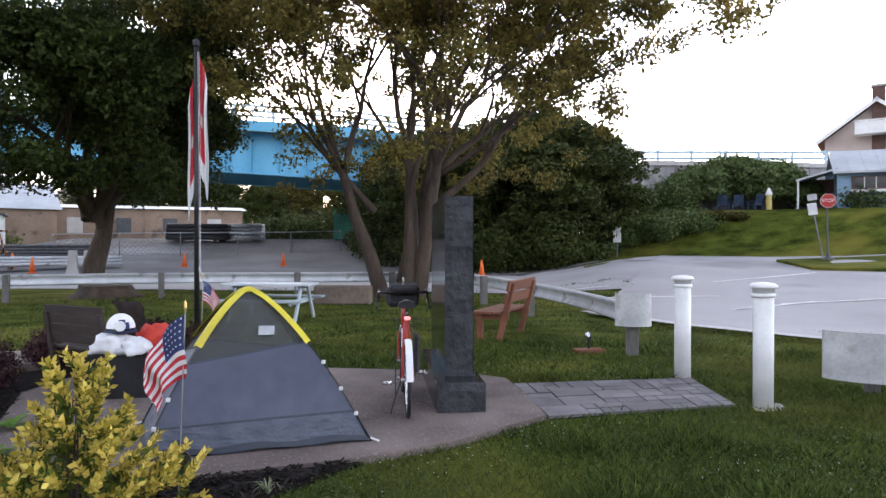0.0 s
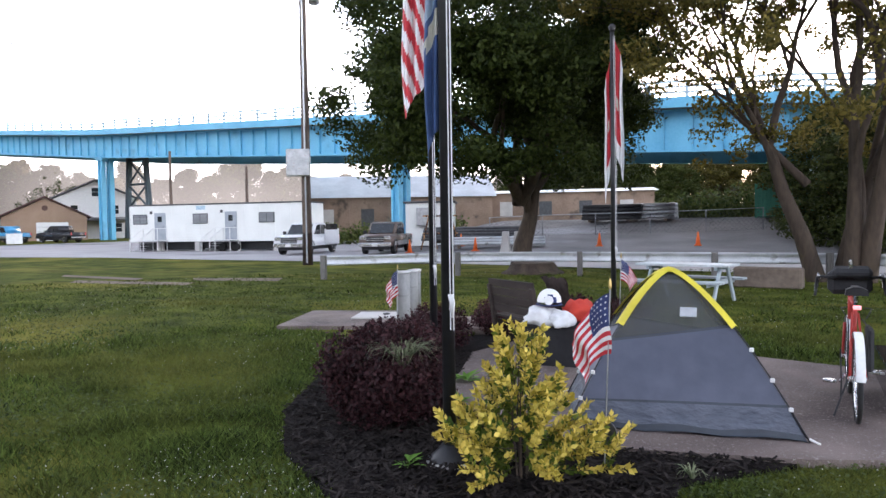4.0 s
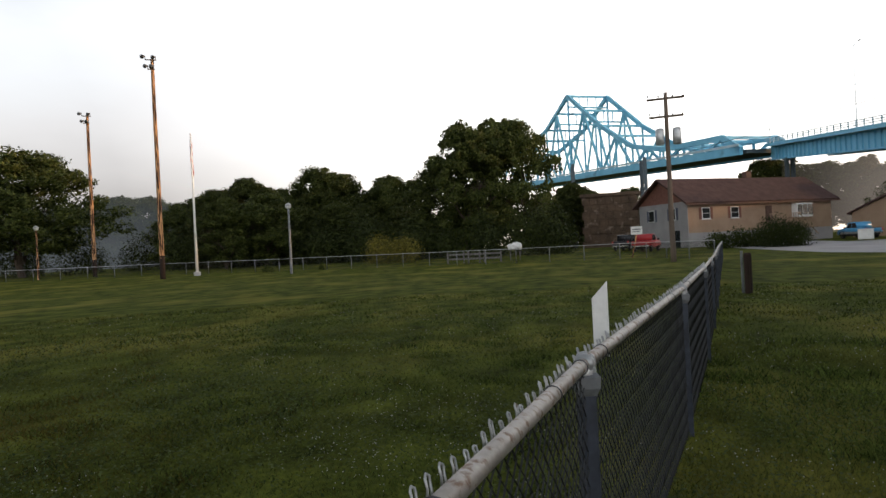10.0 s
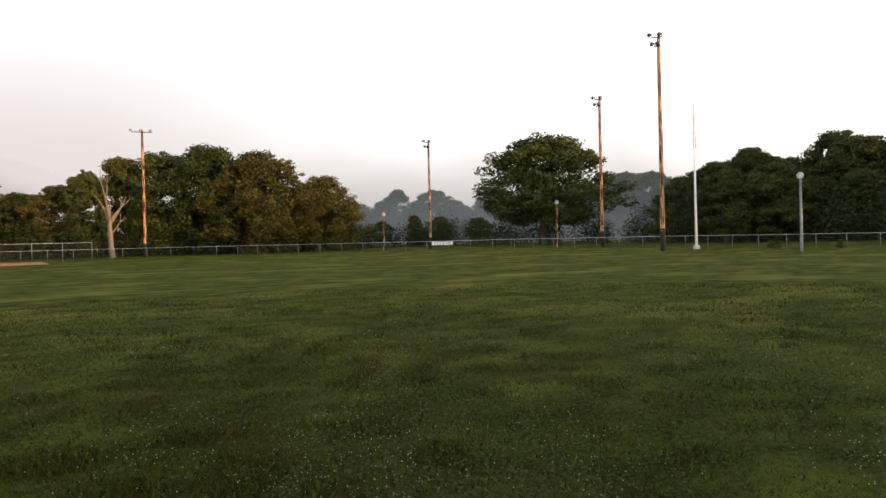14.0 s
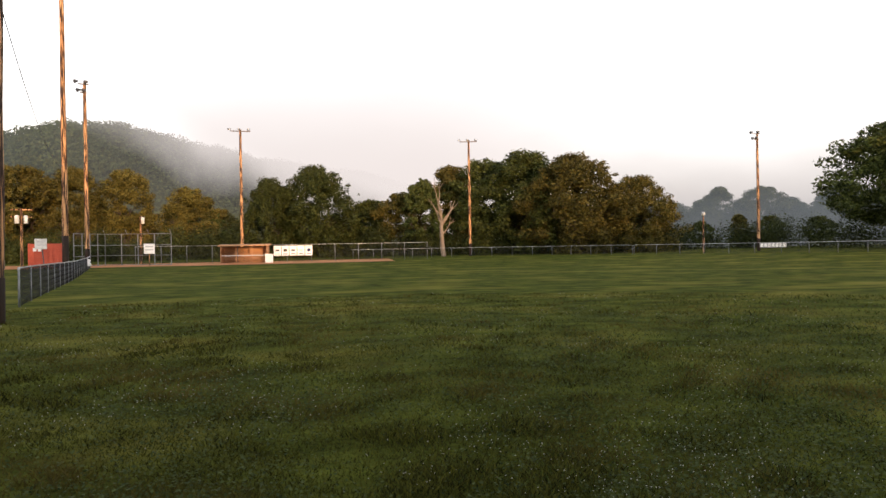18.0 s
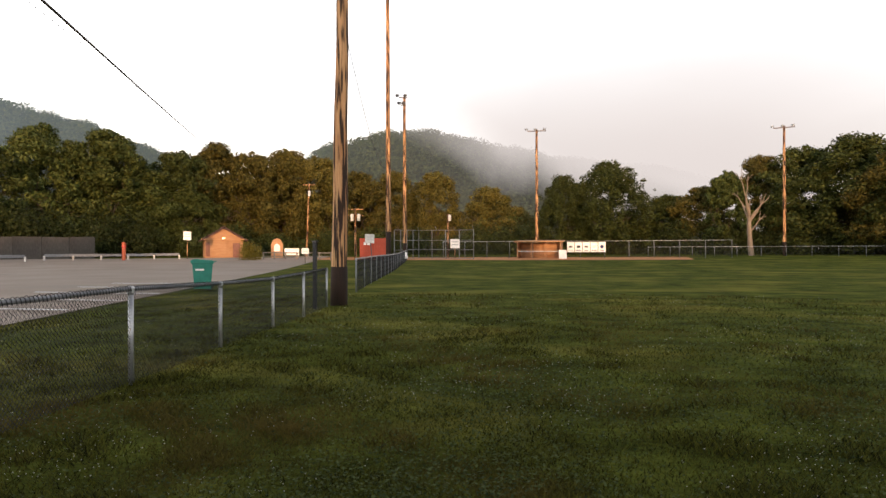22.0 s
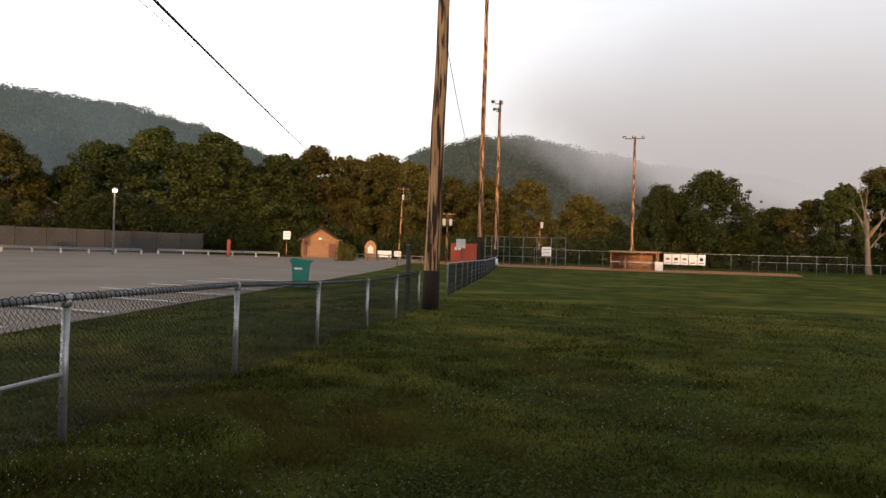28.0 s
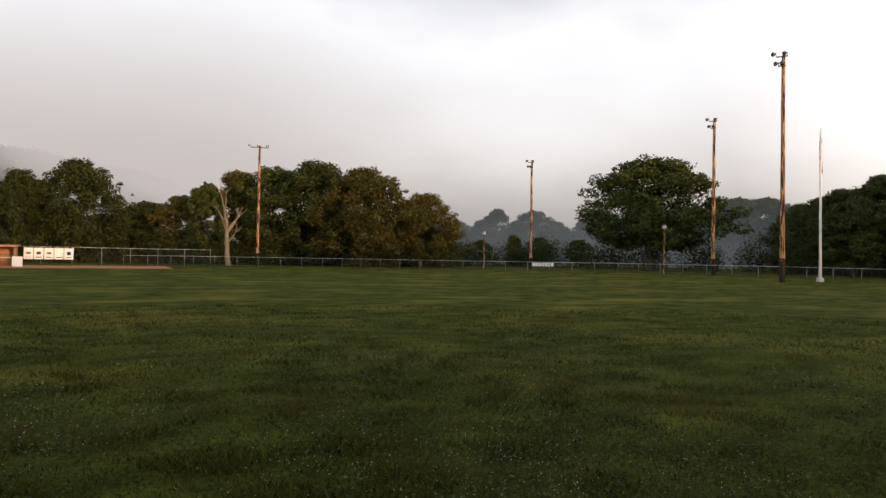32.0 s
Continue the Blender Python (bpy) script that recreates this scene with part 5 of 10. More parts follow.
def tent():
    """A small two-pole dome tent."""
    t = thing("dome_tent", "small grey dome tent with yellow pole sleeves pitched on the patio", "tent", (-1.53, 5.93, 0.055))
    C = [Vector((-0.55, -0.72, 0)), Vector((1.01, -0.21, 0)), Vector((0.55, 0.66, 0)), Vector((-0.97, 0.24, 0))]
    H = 1.15
    GREY = mat("grey_tent_nylon", (0.055, 0.064, 0.098), (0.085, 0.096, 0.138), 2.5, 0.55, bump=0.004, fine=9)
    MESHF = mat("tent_mesh_panel", (0.075, 0.08, 0.08), (0.115, 0.12, 0.12), 3, 0.8, fine=60)
    mn, ml = MESHF.node_tree.nodes, MESHF.node_tree.links
    clear, both = mn.new("ShaderNodeBsdfTransparent"), mn.new("ShaderNodeMixShader")
    both.inputs[0].default_value = 0.62
    ml.new(clear.outputs[0], both.inputs[1])
    ml.new(mn["Principled BSDF"].outputs[0], both.inputs[2])
    ml.new(both.outputs[0], mn["Material Output"].inputs["Surface"])
    FLOOR = mat("tent_tub_floor", (0.050, 0.060, 0.085), (0.092, 0.105, 0.140), 5, 0.45, bump=0.03, fine=11, stretch=(1, 1, 2))
    SEAM = mat("tent_seam_and_crease_shade", (0.016, 0.021, 0.032), (0.036, 0.045, 0.062), 3, 0.5, bump=0.01, fine=10)
    YEL = mat("yellow_tent_sleeve", (0.52, 0.44, 0.02), (0.66, 0.56, 0.04), 5, 0.6, bump=0.002, fine=30)

    def arc(c, k):
        # from corner (k = 0) to the crown (k = 1)
        e = 1 - k
        return Vector((c.x * e, c.y * e, H * (1 - e ** 1.5)))
    n, m = 16, 12
    for i in range(4):
        a, b = C[i], C[(i + 1) % 4]
        # the lowest band is darkened to paint the crease along the ground
        levels = [(0.0, 0.035, SEAM, "hem", "dark bottom crease, fold shade put into its colour"), (0.035, 0.125, FLOOR, "tub_floor", "wrinkled grey tub floor"), (0.125, 0.135, SEAM, "seam", "dark sewn seam"), (0.135, 0.46, GREY, "wall_panel", ""), (0.46, 0.475, SEAM, "seam", "dark sewn seam"), (0.475, 0.985, MESHF, "mesh_panel", "see-through insect mesh panel")]
        for k0, k1, mt, nm, lb in levels:
            bm = bmesh.new()
            rows = []
            for r in range(n // 4 + 1):
                k = k0 + (k1 - k0) * r / (n // 4)
                row = []
                for s in range(m + 1):
                    u = s / m
                    # the seam below the mesh climbs across the panel
                    kk = k + 0.10 * (u - 0.5) * max(0.0, 1 - abs(k - 0.468) / 0.40)
                    p, q = arc(a, kk), arc(b, kk)
                    v = p.lerp(q, u)
                    sag = -0.06 * math.sin(math.pi * u) * math.sin(math.pi * min(1, k * 1.1))
                    mid = (p + q) / 2
                    v = v + Vector((mid.x, mid.y, 0)) * sag + Vector((0, 0, 0.012 * math.sin(u * 17 + i) * (1 if k < 0.12 else 0)))
                    if k == 0:
                        v.z = 0.004 + 0.02 * abs(math.sin(u * 9 + i))
                    row.append(bm.verts.new(v))
                rows.append(row)
            for r0, r1 in zip(rows, rows[1:]):
                for s in range(m):
                    bm.faces.new((r0[s], r0[s + 1], r1[s + 1], r1[s]))
            part(nm, bm, mt, t, lb, True)
    for c in C:
        pts = [arc(c, k) * 1.01 + Vector((0, 0, 0.012)) for k in [0.49 + 0.51 * j / 12 for j in range(13)]]
        bm = bmesh.new()
        s = Vector((-c.y, c.x, 0)).normalized()
        prev = None
        for p in pts:
            row = [bm.verts.new(p + s * 0.055 - Vector((c.x, c.y, 0)).normalized() * 0.01), bm.verts.new(p + Vector((0, 0, 0.018))), bm.verts.new(p - s * 0.055 - Vector((c.x, c.y, 0)).normalized() * 0.01)]
            if prev:
                for j in range(2):
                    bm.faces.new((prev[j], prev[j + 1], row[j + 1], row[j]))
            prev = row
        part("pole_sleeve", bm, YEL, t, "bright yellow pole sleeve", True)
        part("pole", tube([arc(c, k) * 1.005 + Vector((0, 0, 0.006)) for k in [j / 14 for j in range(15)]], 0.006, 6), BLACK, t, "", True)
        d = Vector((c.x, c.y, 0)).normalized()
        part("pole_end", tube([c + Vector((0, 0, 0.03)), c + d * 0.07 + Vector((0, 0, 0.008))], 0.009, 6), WHITE, t, "white pole end tab")
        for k in (0.12, 0.24, 0.38):
            part("pole_clip", box(tuple(arc(c, k) * 1.005 + Vector((0, 0, 0.01))), (0.03, 0.02, 0.03), 0, 0.004), WHITE, t)
    part("crown_hub", lathe([(0.05, 0), (0.04, 0.02), (0.01, 0.03)], 10, at=(0, 0, H)), YEL, t)
    # pocket seen through the mesh
    part("pocket", box((0.20, -0.20, 0.86), (0.12, 0.01, 0.075), 8, 0.002, rx=-25), GALV, t, "small pale pocket label")
    return t


tent()


def bicycle():
    """A touring bicycle seen from behind: wheel, mudguard, frame, rack bag, drop handlebar."""
    t = thing("touring_bicycle", "red touring bicycle with bags on its kickstand against the memorial", "bicycle", (-0.27, 6.43, 0.055), 6)
    REDF = mat("red_bike_frame", (0.36, 0.03, 0.025), (0.45, 0.05, 0.04), 6, 0.35)
    BAG = mat("black_bag_cloth", (0.014, 0.014, 0.016), (0.035, 0.035, 0.038), 7, 0.8, bump=0.003, fine=60)
    R = 0.335
    for y in (0.0, 1.02):
        w = part("wheel", tube([(0, y + (R - 0.045) * math.cos(a), R + (R - 0.045) * math.sin(a)) for a in [2 * math.pi * k / 32 for k in range(33)]], 0.012, 6, caps=False), CHROME, t, "spoked wheel", True)
        part("tyre", tube([(0, y + (R - 0.018) * math.cos(a), R + (R - 0.018) * math.sin(a)) for a in [2 * math.pi * k / 36 for k in range(37)]], 0.018, 8, caps=False), RUBBER, w, "black tyre", True)
        part("hub", tube([(-0.06, y, R), (0.06, y, R)], 0.022, 10), CHROME, w)
        for k in range(20):
            a = 2 * math.pi * k / 20
            part("spoke", tube([(0.03 * (1 if k % 2 else -1), y, R), (0, y + (R - 0.05) * math.cos(a), R + (R - 0.05) * math.sin(a))], 0.0016, 4), CHROME, w)
    for y, a0, a1 in ((0.0, 50, 172), (1.02, 20, 150)):
        bm = bmesh.new()
        prev = None
        for k in range(19):
            a = radians(a0 + (a1 - a0) * k / 18)
            row = [bm.verts.new((xx, y + (R + 0.028 - abs(xx) * 0.35) * math.cos(a), R + (R + 0.028 - abs(xx) * 0.35) * math.sin(a))) for xx in (-0.030, -0.018, 0.018, 0.030)]
            if prev:
                for j in range(3):
                    bm.faces.new((prev[j], prev[j + 1], row[j + 1], row[j]))
            prev = row
        part("mudguard", bm, WHITE, t, "white mudguard", True)
    seat, bb, head = (0, 0.30, 0.86), (0, 0.44, 0.28), (0, 0.90, 0.86)
    for a, b, r in ((bb, seat, 0.016), (bb, (0, 0.93, 0.66), 0.018), (seat, head, 0.016), ((0.055, 0, R), (0.02, 0.30, 0.80), 0.009), ((-0.055, 0, R), (-0.02, 0.30, 0.80), 0.009), ((0.055, 0, R), (0.03, 0.44, 0.28), 0.010), ((-0.055, 0, R), (-0.03, 0.44, 0.28), 0.010)):
        part("frame_tube", tube([a, b], r, 8), REDF, t, "red frame tube", True)
    for s in (-0.05, 0.05):
        part("fork_blade", tube([(s, 1.02, R), (s * 0.8, 0.93, 0.64)], 0.012, 8), REDF, t, "", True)
    part("head_tube", tube([(0, 0.935, 0.62), (0, 0.885, 0.92)], 0.021, 10), REDF, t, "", True)
    part("seat_post", tube([seat, (0, 0.275, 0.97)], 0.0135, 8), CHROME, t)
    saddle = prism([(-0.08, 0.0), (0.08, 0.0), (0.07, 0.045), (0.025, 0.065), (-0.025, 0.065), (-0.07, 0.045)], 0.1, m=pose(0, 0.16, 0.955))
    prism([(-0.03, 0.0), (0.03, 0.0), (0.025, 0.045), (-0.025, 0.045)], 0.2, saddle, pose(0, 0.31, 0.965))
    part("saddle", saddle, BLACK, t, "black saddle")
    part("rear_lamp", box((0, 0.10, 0.865), (0.055, 0.03, 0.03), 0, 0.006), lamp_mat("red_tail_light", (1, 0.03, 0.015), 0.9), t, "lit red tail lamp")
    for s in (-1, 1):
        pts = [(s * 0.03, 0.93, 1.03), (s * 0.22, 0.93, 1.04), (s * 0.25, 1.0, 1.03), (s * 0.26, 1.03, 0.96), (s * 0.265, 0.97, 0.90), (s * 0.27, 0.86, 0.885)]
        part("handlebar", tube(pts, 0.013, 8), BLACK, t, "taped drop handlebar", True)
        part("brake_lever", tube([(s * 0.225, 1.03, 1.02), (s * 0.245, 1.06, 1.06), (s * 0.25, 1.05, 0.93)], 0.009, 6), CHROME, t)
        part("pedal", box((s * 0.17, 0.47 + s * 0.09, 0.26 + s * 0.03), (0.10, 0.08, 0.022), 0, 0.005), CHROME, t)
        part("crank", tube([(s * 0.06, 0.44, 0.28), (s * 0.10, 0.46 + s * 0.09, 0.26 + s * 0.03)], 0.01, 6), CHROME, t)
        part("rack_strut", tube([(s * 0.065, 0.02, R), (s * 0.06, 0.02, 0.74), (s * 0.05, 0.30, 0.75)], 0.006, 6), BLACK, t)
        part("cable", tube([(s * 0.06, 0.12, 0.78), (s * 0.09, 0.15, 0.83), (s * 0.10, 0.2, 0.85), (s * 0.06, 0.25, 0.85)], 0.004, 5), BLACK, t)
    part("handlebar_bag", box((0, 1.05, 0.99), (0.34, 0.20, 0.22), 0, 0.045), BAG, t, "black handlebar bag")
    part("top_bag", box((0.01, 0.90, 1.085), (0.30, 0.18, 0.085), 0, 0.03, rx=8), BAG, t, "black cloth bag strapped on top")
    part("phone_mount", box((0, 0.86, 1.15), (0.03, 0.02, 0.09), 0, 0.004), CHROME, t)
    part("chainring", lathe([(0.09, 0), (0.092, 0.004), (0.05, 0.006)], 20), STEEL_DK, t).matrix_basis = pose(0.055, 0.44, 0.28, 0, 90, 0)
    part("kickstand", tube([(-0.05, 0.25, 0.28), (-0.15, 0.12, 0.005)], 0.008, 6), BLACK, t)
    part("strap", tube([(-0.11, 0.05, 0.55), (-0.105, 0.02, 0.3), (-0.11, 0.0, 0.16)], 0.006, 5), BLACK, t)
    part("pannier", box((0.085, 0.16, 0.55), (0.05, 0.22, 0.34), 0, 0.02), BAG, t, "flat black pannier")


bicycle()


def flag_mesh(w, h, rows, colour_of, waves, nx=24, fold=0.25, droop=0.0):
    """A hanging cloth, gathered into folds; colour_of(u, v) gives the material's number."""
    bm = bmesh.new()
    g = []
    for i in range(nx + 1):
        col = []
        for j in range(rows + 1):
            u, v = i / nx, j / rows
            x = w * u * (1 - fold) + 0.03 * w * math.sin(v * 7 + u * 3)
            y = waves * w * math.sin(u * 15 + v * 2.5) * (0.3 + 0.7 * u)
            col.append(bm.verts.new((x, y, -h * v - droop * u * (1.0 + 0.15 * math.sin(u * 9)))))
        g.append(col)
    for i in range(nx):
        for j in range(rows):
            f = bm.faces.new((g[i][j], g[i + 1][j], g[i + 1][j + 1], g[i][j + 1]))
            f.material_index = colour_of((i + 0.5) / nx, (j + 0.5) / rows)
            f.smooth = True
    return bm


FL_RED = mat("flag_red_cloth", (0.40, 0.02, 0.03), (0.50, 0.035, 0.045), 8, 0.75, fine=60)
FL_WHITE = mat("flag_white_cloth", (0.62, 0.62, 0.62), (0.74, 0.74, 0.74), 8, 0.75, fine=60)
FL_BLUE = mat("flag_blue_cloth", (0.020, 0.030, 0.10), (0.035, 0.05, 0.15), 8, 0.75, fine=60)
FL_NAVY = mat("flag_mid_blue_cloth", (0.030, 0.062, 0.15), (0.05, 0.09, 0.21), 8, 0.75, fine=60)
FL_PALEBLUE = mat("flag_pale_blue_cloth", (0.22, 0.30, 0.40), (0.30, 0.38, 0.48), 8, 0.75, fine=60)
FL_GOLD = mat("flag_emblem_cloth", (0.42, 0.41, 0.34), (0.55, 0.54, 0.46), 8, 0.75, fine=60)


def stripes(u, v):
    if u < 0.42 and v < 7 / 13:
        return 3 if (int(u * 26) + int(v * 26)) % 2 == 0 and int(v * 26) % 2 == 0 else 2
    return 0 if int(v * 13) % 2 == 0 else 1


def cloth(name, bm, mats, parent, label):
    me = bpy.data.meshes.new(name)
    bm.to_mesh(me)
    bm.free()
    for m in mats:
        me.materials.append(m)
    ob = link(name, me, None, parent, label)
    return ob


def stick_flag(x, y, h, tilt, size, turn):
    t = thing("small_flag", "small American flag on a thin grey stick in the ground", "flag", (x, y, 0.0), turn, "small stick flags")
    part("stick", tube([(0, 0, 0), (tilt * h, 0, h)], 0.0045, 6), GALV, t)
    part("finial", lathe([(0.006, 0), (0.011, 0.02), (0.008, 0.05), (0.001, 0.07)], 8, at=(tilt * h, 0, h)), mat("brass", (0.5, 0.36, 0.12), (0.6, 0.45, 0.18), 9, 0.35, 0.8), t)
    # hoist along the stick, the free end drooping down beside it
    bm = bmesh.new()
    nu, nv = 40, 39
    g = []
    for i in range(nu + 1):
        u = i / nu
        col = []
        for j in range(nv + 1):
            v = j / nv
            x = size * (0.50 * u ** 0.8 * (1 - 0.45 * v * u) + 0.02 * math.sin(v * 6))
            y = size * (0.055 * math.sin(u * 11 + v * 3) + 0.03 * math.sin(u * 5 - v * 8)) * (0.25 + u)
            z = -size * (0.66 * v * (1 - 0.12 * u) + 0.62 * u ** 1.25 * (1 - 0.25 * v))
            col.append(bm.verts.new((x, y, z)))
        g.append(col)
    for i in range(nu):
        for j in range(nv):
            f = bm.faces.new((g[i][j], g[i + 1][j], g[i + 1][j + 1], g[i][j + 1]))
            u, v = (i + 0.5) / nu, (j + 0.5) / nv
            f.material_index = (3 if i % 3 == 1 and j % 4 == 1 else 2) if u < 0.40 and v < 7 / 13 else int(v * 13) % 2
            f.smooth = True
    bmesh.ops.transform(bm, matrix=pose(tilt * h * 0.97, 0, h * 0.98, 0, 0, 0), verts=bm.verts)
    cloth("cloth", bm, [FL_RED, FL_WHITE, FL_BLUE, FL_WHITE], t, "stars and stripes cloth")
    return t


sf = stick_flag(-1.56, 4.58, 1.18, -0.04, 0.58, 178)
part("marker_disc", tube([(-0.01, -0.006, 0.27), (-0.01, 0.006, 0.27)], 0.075, 20), STEEL_DK, sf, "dull round metal grave marker on the stick")
stick_flag(-5.92, 7.98, 0.99, -0.03, 0.54, 175)
stick_flag(-3.0, 8.9, 1.15, 0.03, 0.40, 20)


def flag_pole(name, label, x, y, h, r, base=True):
    t = thing(name, label, "flagpole", (x, y, 0.02))
    part("pole", tube([(0, 0, 0), (0, 0, h)], [r, r * 0.8], 14), BLACK, t, "black metal pole", True)
    if base:
        part("collar", lathe([(r * 3.2, 0.0), (r * 3.2, 0.04), (r * 2.0, 0.09), (r * 1.2, 0.13)], 18), BLACK, t, "", True)
        part("footing", lathe([(r * 3.9, -0.06), (r * 3.9, 0.02), (r * 3.4, 0.03)], 18), PALE_CONC, t, "round concrete footing")
    for s in (-1, 1):
        part("halyard", tube([(r * 1.6 + 0.012 * s, -r * 1.4, 0.9), (r * 1.7 + 0.012 * s, -r * 1.4, h * 0.5), (r * 1.1 + 0.012 * s, -r * 1.1, h - 0.1)], 0.004, 5), FL_WHITE, t, "white halyard rope")
    bm = bmesh.new()
    for k in range(4):
        tube([(r * 1.5 + 0.008 * k - 0.012, -r * 1.6, 1.13), (r * 1.7 + 0.008 * k, -r * 1.8, 1.08), (r * 1.5 + 0.006 * k, -r * 1.7, 1.03 - 0.015 * k)], 0.008, 6, bm)
    part("rope_knot", bm, FL_WHITE, t, "bunched white rope on the cleat", True)
    return t


fp = flag_pole("flagpole", "black metal flagpole with white rope and a hanging blue state flag", -2.47, 4.178, 8.0, 0.045)
bm = flag_mesh(0.46, 1.75, 30, lambda u, v: 2 if ((u - 0.55) / 0.34) ** 2 + ((v - 0.585) / 0.045) ** 2 < 1 else 1 if 0.36 < v < 0.50 else 0, 0.10, 26, 0.72, 0.25)
bmesh.ops.transform(bm, matrix=pose(-0.02, 0.02, 4.02, 0, 0, 204), verts=bm.verts)
cloth("flag", bm, [FL_NAVY, FL_PALEBLUE, FL_GOLD], fp, "limp blue flag with a pale emblem")
fp = flag_pole("flagpole", "black metal flagpole with a limp striped flag", -4.45, 6.815, 7.5, 0.045)
bm = flag_mesh(0.72, 2.0, 39, lambda u, v: 0 if int(u * 6 + v * 11) % 2 == 0 else 1, 0.12, 26, 0.62, 0.35)
bmesh.ops.transform(bm, matrix=pose(-0.05, 0.0, 5.2, 0, 0, 212), verts=bm.verts)
cloth("flag", bm, [FL_RED, FL_WHITE], fp, "limp red and white striped flag")
fp = flag_pole("slim_flagpole", "dark flagpole with a limp red and white flag", -4.52, 12.9, 5.2, 0.05, False)
part("finial", lathe([(0.02, 0), (0.06, 0.03), (0.07, 0.10), (0.03, 0.15)], 12, at=(0, 0, 5.2)), BLACK, fp)
for turn, wide in ((25, 0.44), (200, 0.30)):
    bm = flag_mesh(wide, 2.15, 30, lambda u, v: 1 if u > 0.62 or v > 0.84 else (2 if 0.42 < v < 0.52 and 0.2 < u < 0.5 else 0), 0.10, 20, 0.66, 0.5)
    bmesh.ops.transform(bm, matrix=pose(0.05 if turn < 90 else -0.05, 0, 5.05 if turn < 90 else 4.65, 0, 0, turn), verts=bm.verts)
    cloth("flag", bm, [FL_RED, FL_WHITE, FL_GOLD], fp, "limp red and white flag")


# ---- shrubs of the bed ----
YELLOW_LEAF = leaf_mat("golden_privet_leaves", (0.24, 0.20, 0.02), (0.72, 0.57, 0.13), 0.2)
GREEN_LEAF = leaf_mat("inner_green_leaves", (0.030, 0.060, 0.009), (0.16, 0.20, 0.03), 0.2)
PURPLE = leaf_mat("purple_barberry_leaves", (0.012, 0.006, 0.008), (0.088, 0.036, 0.040), 0.2)
BLADEPALE = leaf_mat("variegated_grass_blades", (0.07, 0.10, 0.04), (0.30, 0.32, 0.20), 0.3)


def twig_bush(x, y, h, w, seed):
    """An upright bush of leafy shoots, each leaf a folded blade."""
    rg = np.random.default_rng(seed)
    t = thing("golden_bush", "bright yellow-leaved privet bush in the mulch bed", "bush", (x, y, 0.03))
    tw = bmesh.new()
    pos, nrm, green = [], [], []

    def shoot(p, d, length, rad, tip_up, inner):
        pts, q = [p], p
        for k in range(4):
            d = (d + Vector((0, 0, tip_up)) + Vector(rg.normal(size=3)) * 0.05).normalized()
            q = q + d * length / 4
            pts.append(q)
        tube(pts, [rad, rad * 0.8, rad * 0.6, rad * 0.4, rad * 0.25], 4, tw)
        n = int(length / 0.0155)
        for j in range(n):
            u = 0.12 + 0.88 * j / max(1, n - 1)
            k = min(3, int(u * 4))
            c = pts[k].lerp(pts[k + 1], u * 4 - k)
            ax = (pts[k + 1] - pts[k]).normalized()
            o = ax.orthogonal().normalized()
            for sgn in (-1, 1):
                oo = Matrix.Rotation(j * 1.571 + (math.pi if sgn > 0 else 0) + rg.uniform(-.3, .3), 3, ax) @ o
                pos.append(c)
                nrm.append((ax * 0.75 + oo * 0.8 + Vector((0, 0, 0.15)) + Vector(rg.normal(size=3)) * 0.10).normalized())
                green.append(u * (1 - inner) + inner * 0.25 < 0.42 + rg.uniform(-.20, .20))
        return pts

    for k in range(52):
        e = ((k + 0.5) / 52) ** 1.25
        a = k * 2.39996 + rg.uniform(-.3, .3)
        el = radians((-2 + 62 * e ** 1.4 if k < 44 else 66 + 3 * (k - 44)) + rg.uniform(-8, 8))
        length = (w * 0.54 * (1 - 0.62 * e) * rg.uniform(0.72, 1.08)) if k < 44 else 0.34 * rg.uniform(0.8, 1.1)
        p = Vector((0.05 * math.cos(a), 0.05 * math.sin(a), 0.08 + h * 0.58 * e))
        pts = shoot(p, Vector((math.cos(a) * math.cos(el), math.sin(a) * math.cos(el), math.sin(el))), length, 0.004, 0.07, 0.0)
        for m in (1, 2, 3):
            b = a + rg.uniform(-1.2, 1.2)
            shoot(pts[m], Vector((math.cos(b) * 0.8, math.sin(b) * 0.8, 0.55 + rg.uniform(-.2, .5))), length * rg.uniform(0.28, 0.48), 0.0025, 0.08, 0.45 if m == 1 else 0.1)
    for k in range(5):
        a = k * 1.26
        tube([(0.03 * math.cos(a), 0.03 * math.sin(a), 0), (0.06 * math.cos(a), 0.06 * math.sin(a), h * 0.4), (0.03 * math.cos(a), 0.03 * math.sin(a), h * 0.78)], [0.007, 0.005, 0.003], 6, tw)
    part("branching", tw, BARK, t)["kind"] = "stuff"
    for flag, m, nm in ((False, YELLOW_LEAF, "golden_leaves"), (True, GREEN_LEAF, "green_leaves")):
        V, F = [], []
        for p, d, g in zip(pos, nrm, green):
            if g != flag:
                continue
            l = rg.uniform(0.034, 0.060)
            s = d.cross(Vector(rg.normal(size=3))).normalized() * l * 0.30
            up = s.cross(d).normalized() * l * 0.10
            b = len(V)
            V += [tuple(q) for q in (p, p + d * l * 0.45 + s + up, p + d * l, p + d * l * 0.45 - s + up, p + d * l * 0.5)]
            F += [(b, b + 4, b + 1), (b + 1, b + 4, b + 2), (b, b + 3, b + 4), (b + 4, b + 3, b + 2)]
        ob = pymesh(nm, V, F, m, t, "small glossy leaves", True)
        ob["kind"] = "stuff"
    return t


twig_bush(-1.93, 4.17, 0.92, 1.04, 4)


